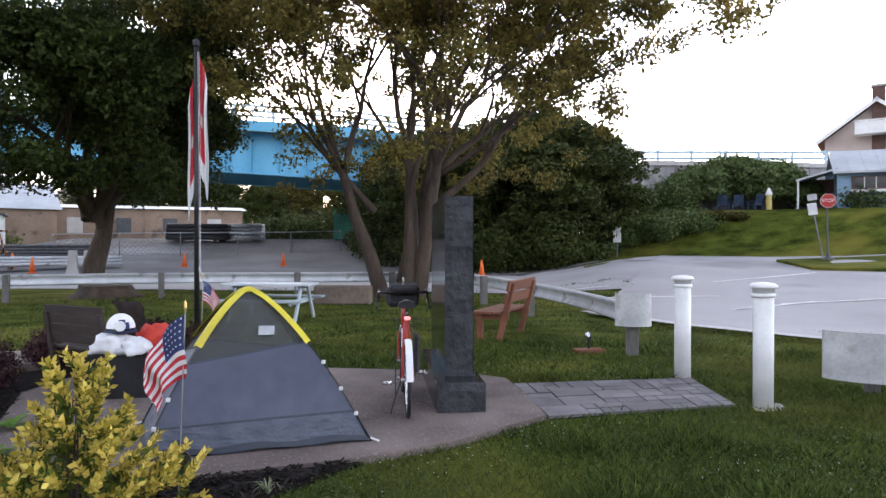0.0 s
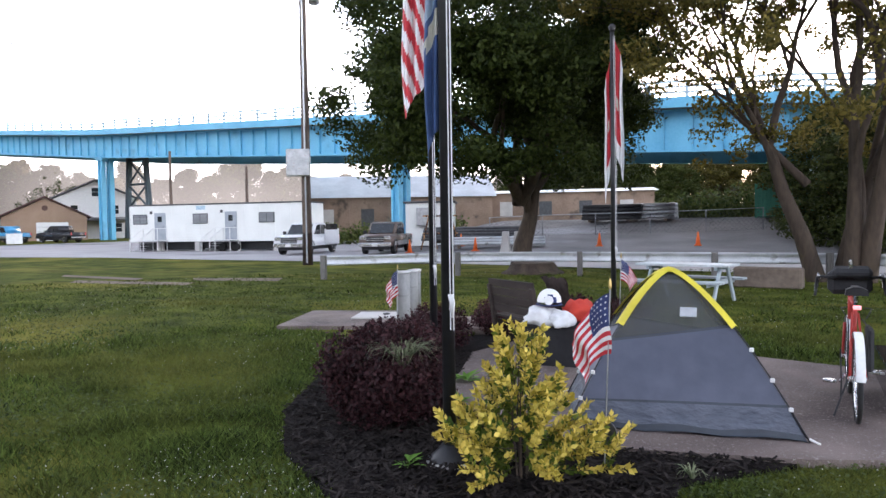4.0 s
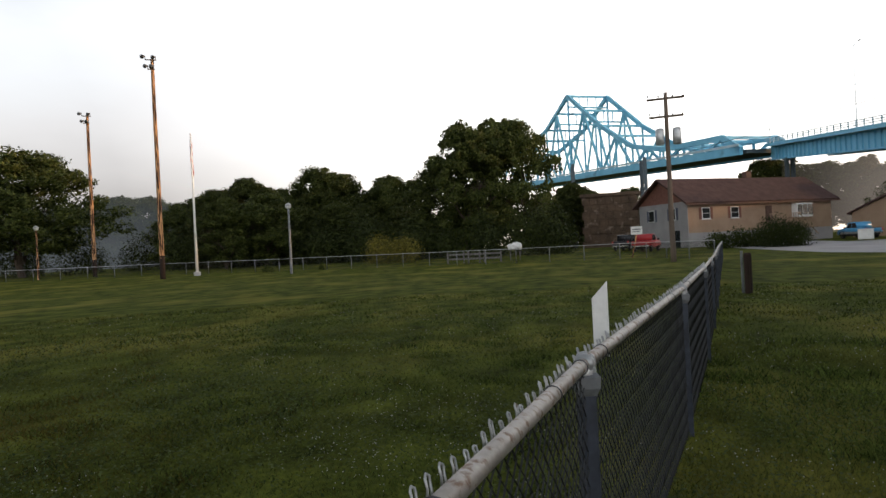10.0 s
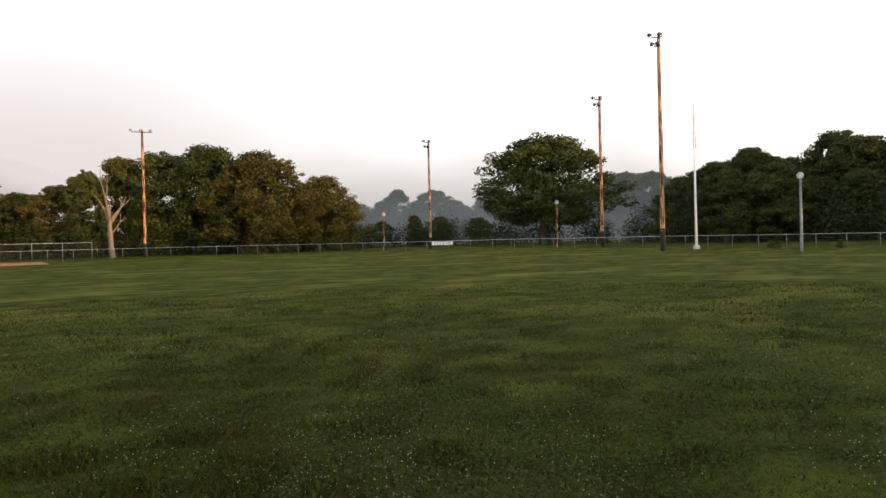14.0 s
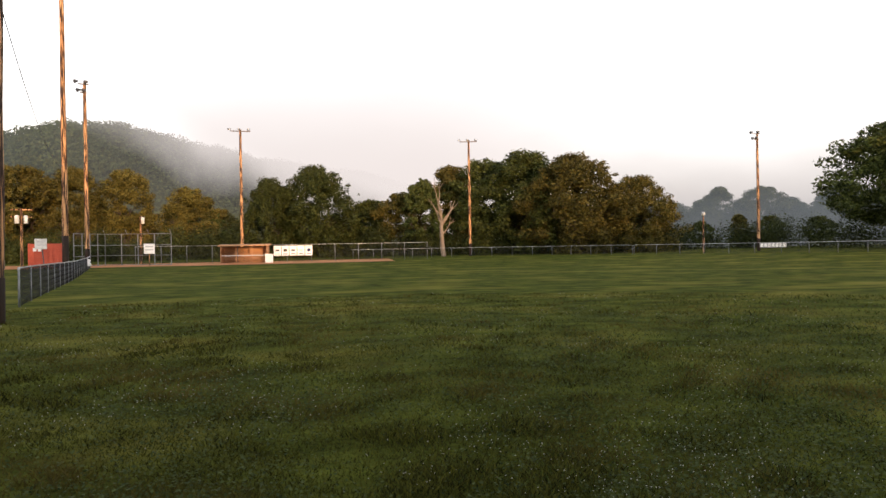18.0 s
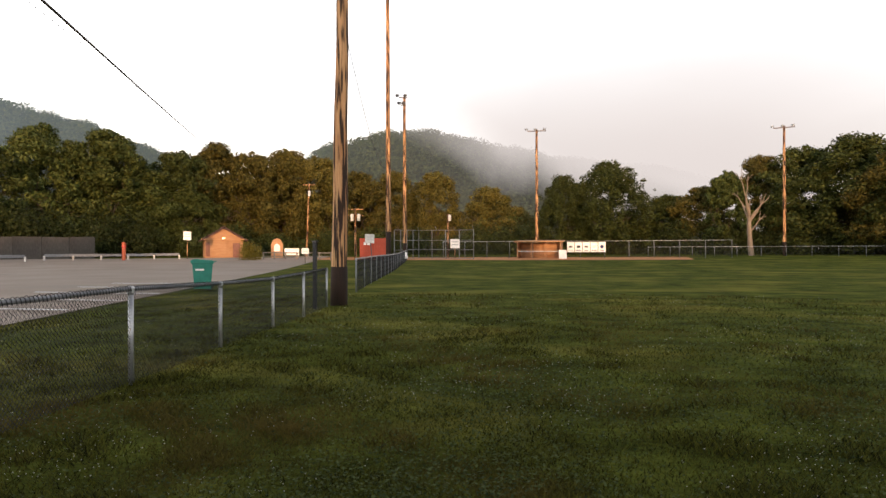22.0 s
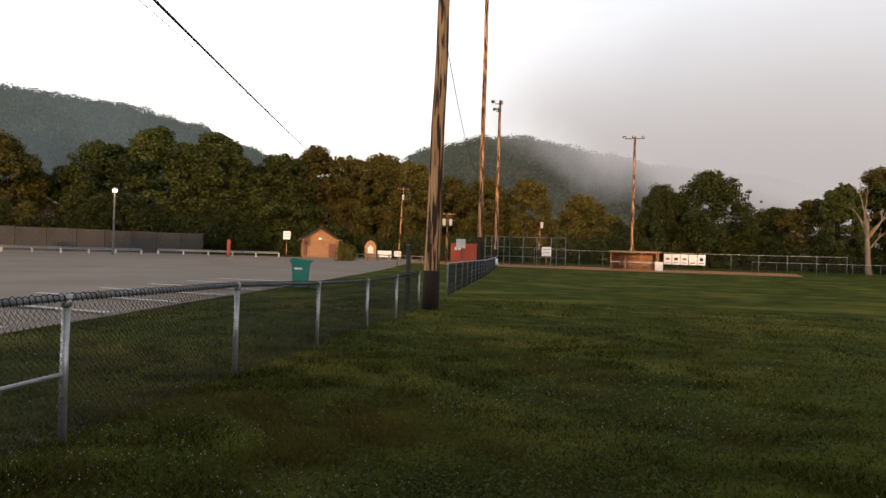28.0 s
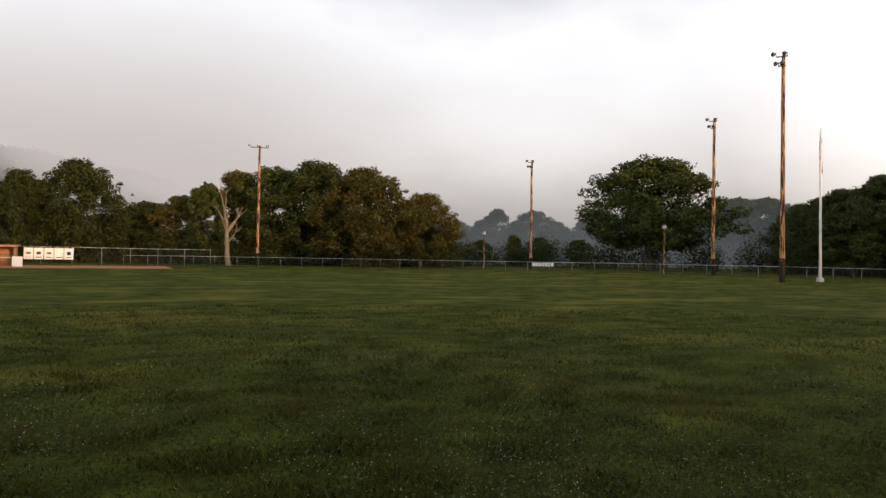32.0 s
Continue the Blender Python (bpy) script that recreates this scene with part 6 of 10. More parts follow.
def mound_bush(x, y, w, h, n, seed, label="dense dark purple barberry bush in the mulch bed"):
    rg = np.random.default_rng(seed)
    t = thing("barberry_bush", label, "bush", (x, y, 0.02), group="purple bushes in the bed")
    blobs = [((rg.uniform(-.3, .3) * w, rg.uniform(-.3, .3) * w, h * rg.uniform(0.3, 0.62)), (w * 0.26, w * 0.26, h * 0.34)) for _ in range(10)] + [((0, 0, h * 0.40), (w * 0.46, w * 0.46, h * 0.52))]
    for k in range(70):
        a, e = rg.uniform(0, 6.283), rg.uniform(0.1, 1.35)
        r = rg.uniform(0.95, 1.16)
        blobs.append(((w * 0.48 * r * math.cos(a) * math.cos(e), w * 0.48 * r * math.sin(a) * math.cos(e), h * (0.38 + 0.56 * r * math.sin(e))), (0.028, 0.028, 0.075)))
    q, f = leaves(rg, blobs, n, 0.020, 0.35, 0.5, 0.15)
    q[:, 2] = np.maximum(q[:, 2], 0.0)
    link("foliage", leaf_mesh("foliage", q, f, PURPLE), None, t, "tiny dark purple leaves")
    bm = bmesh.new()
    for k in range(26):
        a = rg.uniform(0, 6.283)
        tube([(0.05 * math.cos(a), 0.05 * math.sin(a), 0), (w * 0.3 * math.cos(a), w * 0.3 * math.sin(a), h * 0.45), (w * 0.42 * math.cos(a), w * 0.42 * math.sin(a), h * rg.uniform(0.6, 0.98))], [0.008, 0.005, 0.002], 4, bm)
    part("stems", bm, BARK, t)
    return t


mound_bush(-3.42, 4.72, 0.98, 0.77, 26000, 31)
mound_bush(-4.55, 6.35, 0.85, 0.55, 9000, 32)
mound_bush(-4.95, 7.6, 0.9, 0.55, 7000, 33)
mound_bush(-4.05, 9.95, 0.75, 0.48, 5000, 34)
mound_bush(-3.35, 10.2, 0.7, 0.45, 4000, 35)
mound_bush(-4.75, 8.9, 0.8, 0.5, 5000, 36)


def blade_tuft(x, y, z, n, l, seed):
    rg = np.random.default_rng(seed)
    t = thing("ornamental_grass", "tuft of pale striped ornamental grass among the bushes", "ornamental grass", (x, y, z))
    V, F = [], []
    for k in range(n):
        a, r = rg.uniform(0, 6.283), rg.uniform(0.35, 1.0) * l
        d = np.array([math.cos(a), math.sin(a), 0])
        s = np.array([-d[1], d[0], 0]) * 0.006
        b = len(V)
        for j in range(5):
            u = j / 4
            c = d * r * u * 0.75 + np.array([0, 0, l * (1.25 * u - 0.95 * u * u * rg.uniform(0.9, 1.15))])
            V += [tuple(c - s * (1 - u * 0.9)), tuple(c + s * (1 - u * 0.9))]
        F += [(b + 2 * j, b + 2 * j + 1, b + 2 * j + 3, b + 2 * j + 2) for j in range(4)]
    pymesh("blades", V, F, BLADEPALE, t)


blade_tuft(-3.10, 4.50, 0.50, 110, 0.52, 3)
blade_tuft(-1.05, 4.7, 0.02, 26, 0.2, 5)


def weed(x, y, n, l, seed):
    """A young plant: a few pointed leaves spreading from the root."""
    rg = np.random.default_rng(seed)
    V, F = [], []
    for k in range(n):
        a, up = k * 2.4, rg.uniform(0.2, 0.9)
        d = Vector((math.cos(a), math.sin(a), up)).normalized()
        s = Vector((-d.y, d.x, 0)).normalized() * l * 0.14
        p = Vector((0, 0, rg.uniform(0, 0.05)))
        b = len(V)
        V += [tuple(q) for q in (p, p + d * l * 0.5 + s, p + d * l + Vector((0, 0, -l * 0.2)), p + d * l * 0.5 - s, p + d * l * 0.5 - Vector((0, 0, l * 0.05)))]
        F += [(b, b + 4, b + 1), (b + 1, b + 4, b + 2), (b, b + 3, b + 4), (b + 4, b + 3, b + 2)]
    t = thing("weed", "small bright green weed growing in the mulch", "weed", (x, y, 0.03), group="weeds in the bed")
    pymesh("foliage", V, F, WEEDLEAF, t)


WEEDLEAF = leaf_mat("weed_leaves", (0.07, 0.16, 0.02), (0.15, 0.27, 0.05), 0.3)
weed(-2.62, 3.92, 12, 0.13, 1)
weed(-3.55, 6.1, 16, 0.2, 2)
weed(-3.2, 5.4, 12, 0.15, 3)
weed(-1.3, 3.85, 10, 0.10, 4)

# ---- seats and small things round the patio ----
REDWOOD = mat("redwood_stain", (0.125, 0.046, 0.024), (0.21, 0.083, 0.044), 1.5, 0.7, bump=0.003, fine=18, stretch=(1, 4, 4), vary=0.12)
GREYWOOD = mat("weathered_table_paint", (0.26, 0.31, 0.34), (0.40, 0.45, 0.48), 1.5, 0.75, bump=0.003, fine=18, vary=0.1)
# paler than GREYWOOD: the wet top's bright reflection is put into the colour
PALEWOOD = mat("table_top_pale_sheen", (0.42, 0.46, 0.48), (0.60, 0.64, 0.66), 1.5, 0.4, bump=0.002, fine=18, vary=0.08)
DARKSEAT = mat("dark_brown_seat", (0.022, 0.015, 0.013), (0.05, 0.036, 0.03), 2, 0.75, bump=0.004, fine=16, stretch=(1, 4, 4))


def plank_bench(x, y, rz):
    t = thing("wooden_bench", "reddish brown stained wooden bench on the grass", "bench", (x, y, gz(x, y)), rz)
    for s in (-0.62, 0.62):
        part("rear_leg", box((s, 0.25, 0.46), (0.09, 0.09, 1.0), 0, 0.008, rx=-14), REDWOOD, t)
        part("front_leg", box((s, -0.20, 0.21), (0.09, 0.10, 0.42), 0, 0.008), REDWOOD, t)
        part("seat_rail", box((s, 0.0, 0.39), (0.05, 0.58, 0.10), 0, 0.006), REDWOOD, t)
    for k in range(3):
        part("seat_plank", box((0, -0.22 + 0.17 * k, 0.455), (1.55, 0.155, 0.045), 0, 0.006), REDWOOD, t)
    for z in (0.70, 0.90):
        part("back_plank", box((0, 0.235 + (z - 0.5) * 0.25, z), (1.55, 0.045, 0.175), 0, 0.006, rx=-14), REDWOOD, t)
    return t


plank_bench(1.08, 12.1, -113)


def picnic_table(x, y, rz):
    t = thing("picnic_table", "weathered grey-blue wooden picnic table on the grass", "picnic table", (x, y, gz(x, y)), rz)
    for k in range(5):
        part("top_plank", box((0, -0.30 + 0.15 * k, 0.75), (1.85, 0.14, 0.045), 0, 0.005), PALEWOOD, t, "top plank, pale wet sheen put into its colour")
    for s in (-1, 1):
        for k in range(2):
            part("seat_plank", box((0, s * (0.62 + 0.15 * k), 0.45), (1.85, 0.14, 0.045), 0, 0.005), GREYWOOD, t)
    for s in (-0.68, 0.68):
        part("cross_bar", box((s, 0, 0.415), (0.045, 1.55, 0.10), 0, 0.005), GREYWOOD, t)
        part("top_bar", box((s, 0, 0.70), (0.045, 0.70, 0.09), 0, 0.005), GREYWOOD, t)
        for q in (-1, 1):
            part("leg", box((s + 0.05, q * 0.42, 0.37), (0.045, 0.10, 0.88), 0, 0.005, rx=q * 32), GREYWOOD, t)
    return t


picnic_table(-3.55, 14.4, -6)


def slat_bench(x, y, rz):
    t = thing("garden_bench", "dark brown slatted garden bench with cloth over its back", "bench", (x, y, 0.03), rz)
    for s in (-0.47, 0.47):
        part("arm_frame", box((s, 0.0, 0.32), (0.07, 0.52, 0.06), 0, 0.01), DARKSEAT, t)
        part("leg", box((s, -0.22, 0.30), (0.07, 0.07, 0.60), 0, 0.01), DARKSEAT, t)
        part("leg", box((s, 0.24, 0.44), (0.07, 0.07, 0.90), 0, 0.01, rx=-8), DARKSEAT, t)
        part("arm_rest", box((s, 0.0, 0.62), (0.08, 0.56, 0.04), 0, 0.01), DARKSEAT, t)
    for k in range(5):
        part("seat_slat", box((0, -0.2 + 0.1 * k, 0.43), (1.0, 0.085, 0.03), 0, 0.004), DARKSEAT, t)
    for k in range(4):
        part("back_slat", box((0, 0.25 + 0.015 * k, 0.55 + 0.12 * k), (1.0, 0.03, 0.11), 0, 0.004, rx=-8), DARKSEAT, t)
    return t


slat_bench(-3.92, 8.2, 152).scale = (1.0, 1.0, 0.9)
CLOTHB = mat("brown_jacket_cloth", (0.03, 0.022, 0.019), (0.075, 0.055, 0.05), 5, 0.95, bump=0.02, fine=12)
bm = bmesh.new()
g = [[bm.verts.new((-0.22 + 0.44 * i / 10 + 0.02 * math.sin(j * 1.3), 0.13 * math.sin(j / 12 * math.pi * 2 - 1.57) * (0.4 if j in range(4, 9) else 1) + 0.02 * math.sin(i * 2.1 + j), 0.42 + 0.55 * math.sin(math.pi * j / 12) + 0.015 * math.sin(i * 1.7))) for j in range(13)] for i in range(11)]
for i in range(10):
    for j in range(12):
        bm.faces.new((g[i][j], g[i + 1][j], g[i + 1][j + 1], g[i][j + 1]))
jk = part("draped_jacket", bm, CLOTHB, None, "", True)
jk.matrix_basis = pose(-3.48, 8.06, -0.02, 0, 0, 152)
tagged(jk, "dark brown jacket hung over the bench's end", "jacket")


def tub():
    t = thing("storage_tub", "black plastic tub holding gear beside the bench", "tub", (-3.21, 7.38, 0.055), 12)
    part("body", prism([(-0.30, 0), (0.30, 0), (0.34, 0.42), (-0.34, 0.42)], 0.5), BLACK, t)
    part("rim", box((0, 0, 0.43), (0.72, 0.54, 0.03), 0, 0.01), BLACK, t)


tub()


def lumpy(name, label, category, c, r, material, seed, squash=0.7, amp=0.25):
    bm = bmesh.new()
    bmesh.ops.create_icosphere(bm, subdivisions=3, radius=1.0)
    for v in bm.verts:
        d = v.co.normalized()
        k = 1 + amp * noise.noise(d * 1.7 + Vector((seed, 0, 0))) + amp * 0.5 * noise.noise(d * 4.5 + Vector((0, seed, 0)))
        v.co = Vector((d.x * r * k, d.y * r * k, max(-r * squash * 0.55, d.z * r * squash * k)))
    ob = part(name, bm, material, None, "", True)
    ob.matrix_basis = pose(*c)
    return tagged(ob, label, category)


WBAG = mat("white_plastic_bag", (0.66, 0.66, 0.66), (0.80, 0.80, 0.80), 6, 0.45, bump=0.01, fine=18)
lumpy("plastic_bag", "crumpled white plastic bag with red print", "plastic bag", (-3.28, 7.22, 0.56), 0.18, WBAG, 2, 0.75, 0.5)
lumpy("plastic_bag", "knotted white plastic bag on the tub", "plastic bag", (-3.03, 7.18, 0.55), 0.14, WBAG, 5, 0.75, 0.6)
lumpy("red_jacket", "crumpled red cloth jacket on the tub", "clothing", (-2.95, 7.50, 0.60), 0.19, mat("red_cloth", (0.42, 0.03, 0.02), (0.55, 0.055, 0.03), 5, 0.8, bump=0.01, fine=14), 8, 0.75, 0.5)


def helmet():
    t = thing("bicycle_helmet", "white bicycle helmet with dark blue vents", "helmet", (-3.22, 7.30, 0.74), 30)
    bm = bmesh.new()
    bmesh.ops.create_uvsphere(bm, u_segments=24, v_segments=14, radius=0.15)
    bmesh.ops.delete(bm, geom=[v for v in bm.verts if v.co.z < -0.03], context="VERTS")
    bmesh.ops.scale(bm, vec=(0.9, 1.15, 0.95), verts=bm.verts)
    part("shell", bm, WHITE, t, "white shell", True)
    bm = bmesh.new()
    bmesh.ops.create_uvsphere(bm, u_segments=24, v_segments=14, radius=0.153)
    bmesh.ops.delete(bm, geom=[v for v in bm.verts if v.co.z < -0.03 or v.co.y > -0.03 or v.co.x ** 2 + (v.co.z - 0.03) ** 2 > 0.0075], context="VERTS")
    bmesh.ops.scale(bm, vec=(0.9, 1.15, 0.95), verts=bm.verts)
    part("front_panel", bm, FL_BLUE, t, "dark blue front panel", True)
    part("rosette", lathe([(0.052, 0), (0.048, 0.008), (0.036, 0.008), (0.034, 0.004)], 14), WHITE, t, "white round vent ring").matrix_basis = pose(-0.02, -0.172, 0.03, 82, 0, -6)
    part("rim_band", tube([(0.137 * math.cos(a), 0.174 * math.sin(a), -0.028) for a in [2 * math.pi * k / 24 for k in range(25)]], 0.009, 6, caps=False), FL_BLUE, t)


helmet()


def pvc_post(x, y):
    t = thing("white_post", "round white plastic-sleeved post with a cap, at the paved walk", "post", (x, y, 0.0), group="white posts at the walk")
    part("sleeve", lathe([(0.092, -0.05), (0.092, 1.10)], 24), WHITE, t, "", True)
    part("collar", lathe([(0.092, 1.08), (0.108, 1.085), (0.108, 1.115), (0.094, 1.12)], 24), WHITE, t, "", True)
    part("cap", lathe([(0.096, 1.12), (0.098, 1.165), (0.128, 1.17), (0.128, 1.195), (0.10, 1.215), (0.03, 1.225)], 24), WHITE, t, "white moulded cap", True)


pvc_post(2.84, 8.34)
pvc_post(3.09, 6.90)
lumpy("stone", "small pale stone at the foot of the post", "stone", (3.22, 6.92, 0.02), 0.09, PALE_CONC, 3, 0.4, 0.3)


# ---- guard rail ----
WBEAM = [(0.0, 0.155), (0.045, 0.135), (0.05, 0.105), (0.0, 0.055), (-0.005, 0.02), (-0.005, -0.02), (0.0, -0.055), (0.05, -0.105), (0.045, -0.135), (0.0, -0.155)]


def w_beam(line, z, parent, material=None):
    bm = bmesh.new()
    pts = [Vector((x, y, gz(x, y) + z)) for x, y in line]
    prev = None
    for i, p in enumerate(pts):
        d = (pts[min(i + 1, len(pts) - 1)] - pts[max(0, i - 1)]).normalized()
        s = Vector((d.y, -d.x, 0)).normalized()
        row = [bm.verts.new(p + s * o + Vector((0, 0, h))) for o, h in WBEAM] + [bm.verts.new(p + s * (o - 0.006) + Vector((0, 0, h))) for o, h in WBEAM[::-1]]
        if prev:
            n = len(row)
            for k in range(n):
                bm.faces.new((prev[k], prev[(k + 1) % n], row[(k + 1) % n], row[k]))
        prev = row
    return part("beam", bm, material or RAILSTEEL, parent, "ribbed steel beam", True)


def guard_rail(name, label, line, posts_at, z=0.58, post_mat=None):
    t = thing(name, label, "guard rail")
    w_beam(line, z, t)
    for x, y in posts_at:
        part("post", box((x, y, gz(x, y) + z / 2), (0.16, 0.16, z + 0.34), 20, 0.01), post_mat or WEATHERED, t, "weathered timber post")
    return t


WEATHERED = mat("weathered_timber", (0.09, 0.085, 0.08), (0.19, 0.18, 0.17), 2, 0.9, bump=0.006, fine=16, stretch=(3, 3, 0.4))


def smooth_line(pts, n=6):
    out = []
    for i in range(len(pts) - 1):
        p0, p1, p2, p3 = (Vector(pts[max(0, i - 1)]), Vector(pts[i]), Vector(pts[i + 1]), Vector(pts[min(len(pts) - 1, i + 2)]))
        for k in range(n):
            t = k / n
            out.append(tuple(0.5 * ((2 * p1) + (p2 - p0) * t + (2 * p0 - 5 * p1 + 4 * p2 - p3) * t * t + (3 * p1 - p0 - 3 * p2 + p3) * t ** 3)))
    return out + [tuple(pts[-1])]


main_line = smooth_line([(-14.9, 15.6), (-11.8, 18.6), (-8.2, 20.0), (-4.4, 20.6), (-1.6, 20.9), (0.5, 19.9), (1.45, 17.6), (2.1, 15.0), (2.55, 12.4), (2.72, 10.1)])
guard_rail("guard_rail", "long galvanised steel guard rail on timber posts along the road", main_line, [(-14.8, 15.55), (-11.7, 18.45), (-8.1, 19.8), (-4.3, 20.4), (-1.5, 20.7), (1.1, 17.9), (1.95, 15.2)])


def rail_terminal(x, y, rz, z, w, h):
    """The flared end shoe of a guard rail: a rounded steel sheet wrapped round its post."""
    t = thing("rail_end_terminal", "rounded pale steel end piece of a guard rail on its post", "guard rail", (x, y, gz(x, y)), rz, "guard rail ends")
    bm = bmesh.new()
    prev = None
    for k in range(15):
        a = math.pi * k / 14
        c = Vector((-w / 2 * math.cos(a), -0.16 * math.sin(a) - 0.02, 0))
        row = [bm.verts.new(c + Vector((0, 0.006 * math.sin(j * 2.2), z - h / 2 + h * j / 5))) for j in range(6)]
        if prev:
            for j in range(5):
                bm.faces.new((prev[j], row[j], row[j + 1], prev[j + 1]))
        prev = row
    part("end_shoe", bm, WHITE_STEEL, t, "curved pale steel sheet", True)
    part("post", box((0.0, 0.08, z / 2), (0.16, 0.16, z + 0.02), 0, 0.01), WEATHERED, t, "weathered timber post")


WHITE_STEEL = mat("pale_galvanised_sheet", (0.42, 0.43, 0.43), (0.62, 0.63, 0.62), 2.5, 0.55, 0.2, 0.001, 30, spots=((0.36, 0.36, 0.33), 0.55, 0.7, 4))
rail_terminal(2.72, 9.95, -8, 0.66, 0.50, 0.46)
rail_terminal(4.55, 7.55, -30, 0.40, 0.92, 0.52)
guard_rail("guard_rail", "galvanised steel guard rail section beside the parking lot", [(5.0, 7.5), (6.2, 6.6), (8.0, 5.4)], [(4.62, 6.85), (7.0, 6.1)], 0.40)

# ---- spot light, slab, vent pipes ----
t = thing("ground_spotlight", "small black ground spotlight on a timber block in the grass", "spotlight", (2.16, 10.25, 0.0))
part("block", box((0, 0, 0.03), (0.42, 0.20, 0.07), 12, 0.01), REDWOOD, t)
part("stem", tube([(0, 0, 0.06), (0, 0, 0.2)], 0.018, 8), BLACK, t)
part("head", tube([(-0.02, -0.06, 0.27), (0.03, 0.08, 0.21)], [0.05, 0.035], 12), BLACK, t, "", True)
part("lens", lathe([(0.046, 0), (0.03, 0.012)], 12), CHROME, t).matrix_basis = pose(-0.024, -0.07, 0.275, 68, 0, 15)

t = thing("concrete_pad", "low concrete pad with a pale metal hatch on the lawn", "concrete pad", (-6.95, 9.2, 0.0), 28)
part("pad", box((-0.6, 0.2, 0.02), (2.3, 1.9, 0.08), 0, 0.01), CONCRETE, t)
part("hatch", box((-0.25, 0.35, 0.075), (0.95, 0.75, 0.03), 0, 0.006), PALE_CONC, t, "pale steel hatch cover")
part("hatch_handle", lathe([(0.06, 0), (0.06, 0.02), (0.02, 0.03)], 12, at=(-0.2, 0.38, 0.09)), STEEL_DK, t)
part("step", box((0.95, -0.75, 0.06), (1.5, 1.2, 0.14), -6, 0.012), CONCRETE, t)
GREYPIPE = mat("dull_grey_pipe", (0.20, 0.205, 0.205), (0.31, 0.315, 0.31), 3, 0.7, bump=0.001, fine=30, stretch=(1, 1, 0.4))
for x, y, h, r in ((-6.0, 8.24, 0.86, 0.100), (-7.25, 10.13, 0.73, 0.095), (-7.79, 10.97, 0.68, 0.085)):
    v = thing("vent_pipe", "upright grey vent pipe with a flat lid on the pad", "vent pipe", (x, y, 0.05), group="vent pipes on the pad")
    part("pipe", lathe([(r, -0.06), (r, h)], 20), GREYPIPE, v, "", True)
    part("band", lathe([(r + 0.003, h * 0.62), (r + 0.006, h * 0.63), (r + 0.006, h * 0.65), (r + 0.003, h * 0.66)], 20), GREYPIPE, v)
    part("lid", lathe([(r + 0.012, h), (r + 0.014, h + 0.025), (r - 0.02, h + 0.04)], 20), WHITE_STEEL, v, "", True)
t = thing("metal_bowl", "small shiny metal bowl on the pad", "bowl", (-6.2, 9.03, 0.13))
part("bowl", lathe([(0.06, 0.0), (0.13, 0.05), (0.15, 0.075), (0.14, 0.075), (0.12, 0.05), (0.05, 0.012)], 18), CHROME, t, "", True)

# old stump or timber block by the tree
t = thing("timber_block", "old squared timber block lying in the grass near the tree", "timber", (-2.6, 18.2, gz(-2.6, 18.2)), -4)
part("block", box((0, 0, 0.24), (1.5, 0.45, 0.5), 0, 0.04), mat("old_timber", (0.09, 0.07, 0.055), (0.18, 0.14, 0.11), 1.4, 0.95, bump=0.015, fine=10), t)
# low stump of the maple's neighbour
t = thing("tree_stump", "broad dark tree stump beside the guard rail", "stump", (-10.0, 20.4, gz(-10, 20.4)))
part("stump", lathe([(1.15, -0.05), (0.85, 0.12), (0.74, 0.3), (0.70, 0.34)], 20), BARK, t, "", True)
part("cut_top", lathe([(0.69, 0.335), (0.66, 0.352)], 20), DARKWOOD, t)

# white picket and timber stub posts along the fence
t = thing("white_picket", "white pointed plastic picket tied behind the fence", "picket", (-3.45, 0.375, 0.0), 80)
part("picket", prism([(-0.037, 1.06), (0.037, 1.06), (0.037, 1.42), (-0.037, 1.34)], 0.02), WHITE, t)
t = thing("fence_post", "pair of short dark timber posts standing in the grass", "post", (-19.25, 5.35, gz(-19.25, 5.35)))
part("post", lathe([(0.10, -0.05), (0.10, 1.05), (0.08, 1.1)], 10), TARRED, t)
part("post", tube([(-0.25, -0.08, -0.05), (-0.27, -0.08, 1.15)], 0.035, 8), POSTMETAL, t)


# ---- paved walk ----
def pavers():
    """Slate-coloured pavers in mixed sizes with open joints."""
    c = [Vector((0.99, 6.54)), Vector((0.82, 7.98)), Vector((2.92, 8.30)), Vector((2.88, 7.0))]
    base = thing("paved_walk", "walk of mixed slate-grey concrete pavers", "pavers", kind="structure")
    slab_from("bedding", [tuple(p) for p in c], -0.05, 0.012, MULCH, base)
    rg = random.Random(9)
    nu, nv = 14, 8
    taken = set()
    for i in range(nu):
        for j in range(nv):
            if (i, j) in taken:
                continue
            w, h = rg.choice(((2, 1), (1, 1), (2, 2), (3, 2), (1, 2), (2, 1)))
            w, h = min(w, nu - i), min(h, nv - j)
            while any((i + a, j + b) in taken for a in range(w) for b in range(h)):
                w = max(1, w - 1) if w > 1 else 1
                if w == 1:
                    h = max(1, h - 1)
                if w == 1 and h == 1:
                    break
            for a in range(w):
                for b in range(h):
                    taken.add((i + a, j + b))

            def at(u, v):
                return (c[0].lerp(c[1], v)).lerp(c[3].lerp(c[2], v), u)
            gapu, gapv = 0.05 / nu, 0.05 / nv
            q = [at(i / nu + gapu, j / nv + gapv), at((i + w) / nu - gapu, j / nv + gapv), at((i + w) / nu - gapu, (j + h) / nv - gapv), at(i / nu + gapu, (j + h) / nv - gapv)]
            slab_from("paver", [tuple(p) for p in q], 0.0, 0.035 + rg.uniform(0, 0.008), PAVER, base)


pavers()

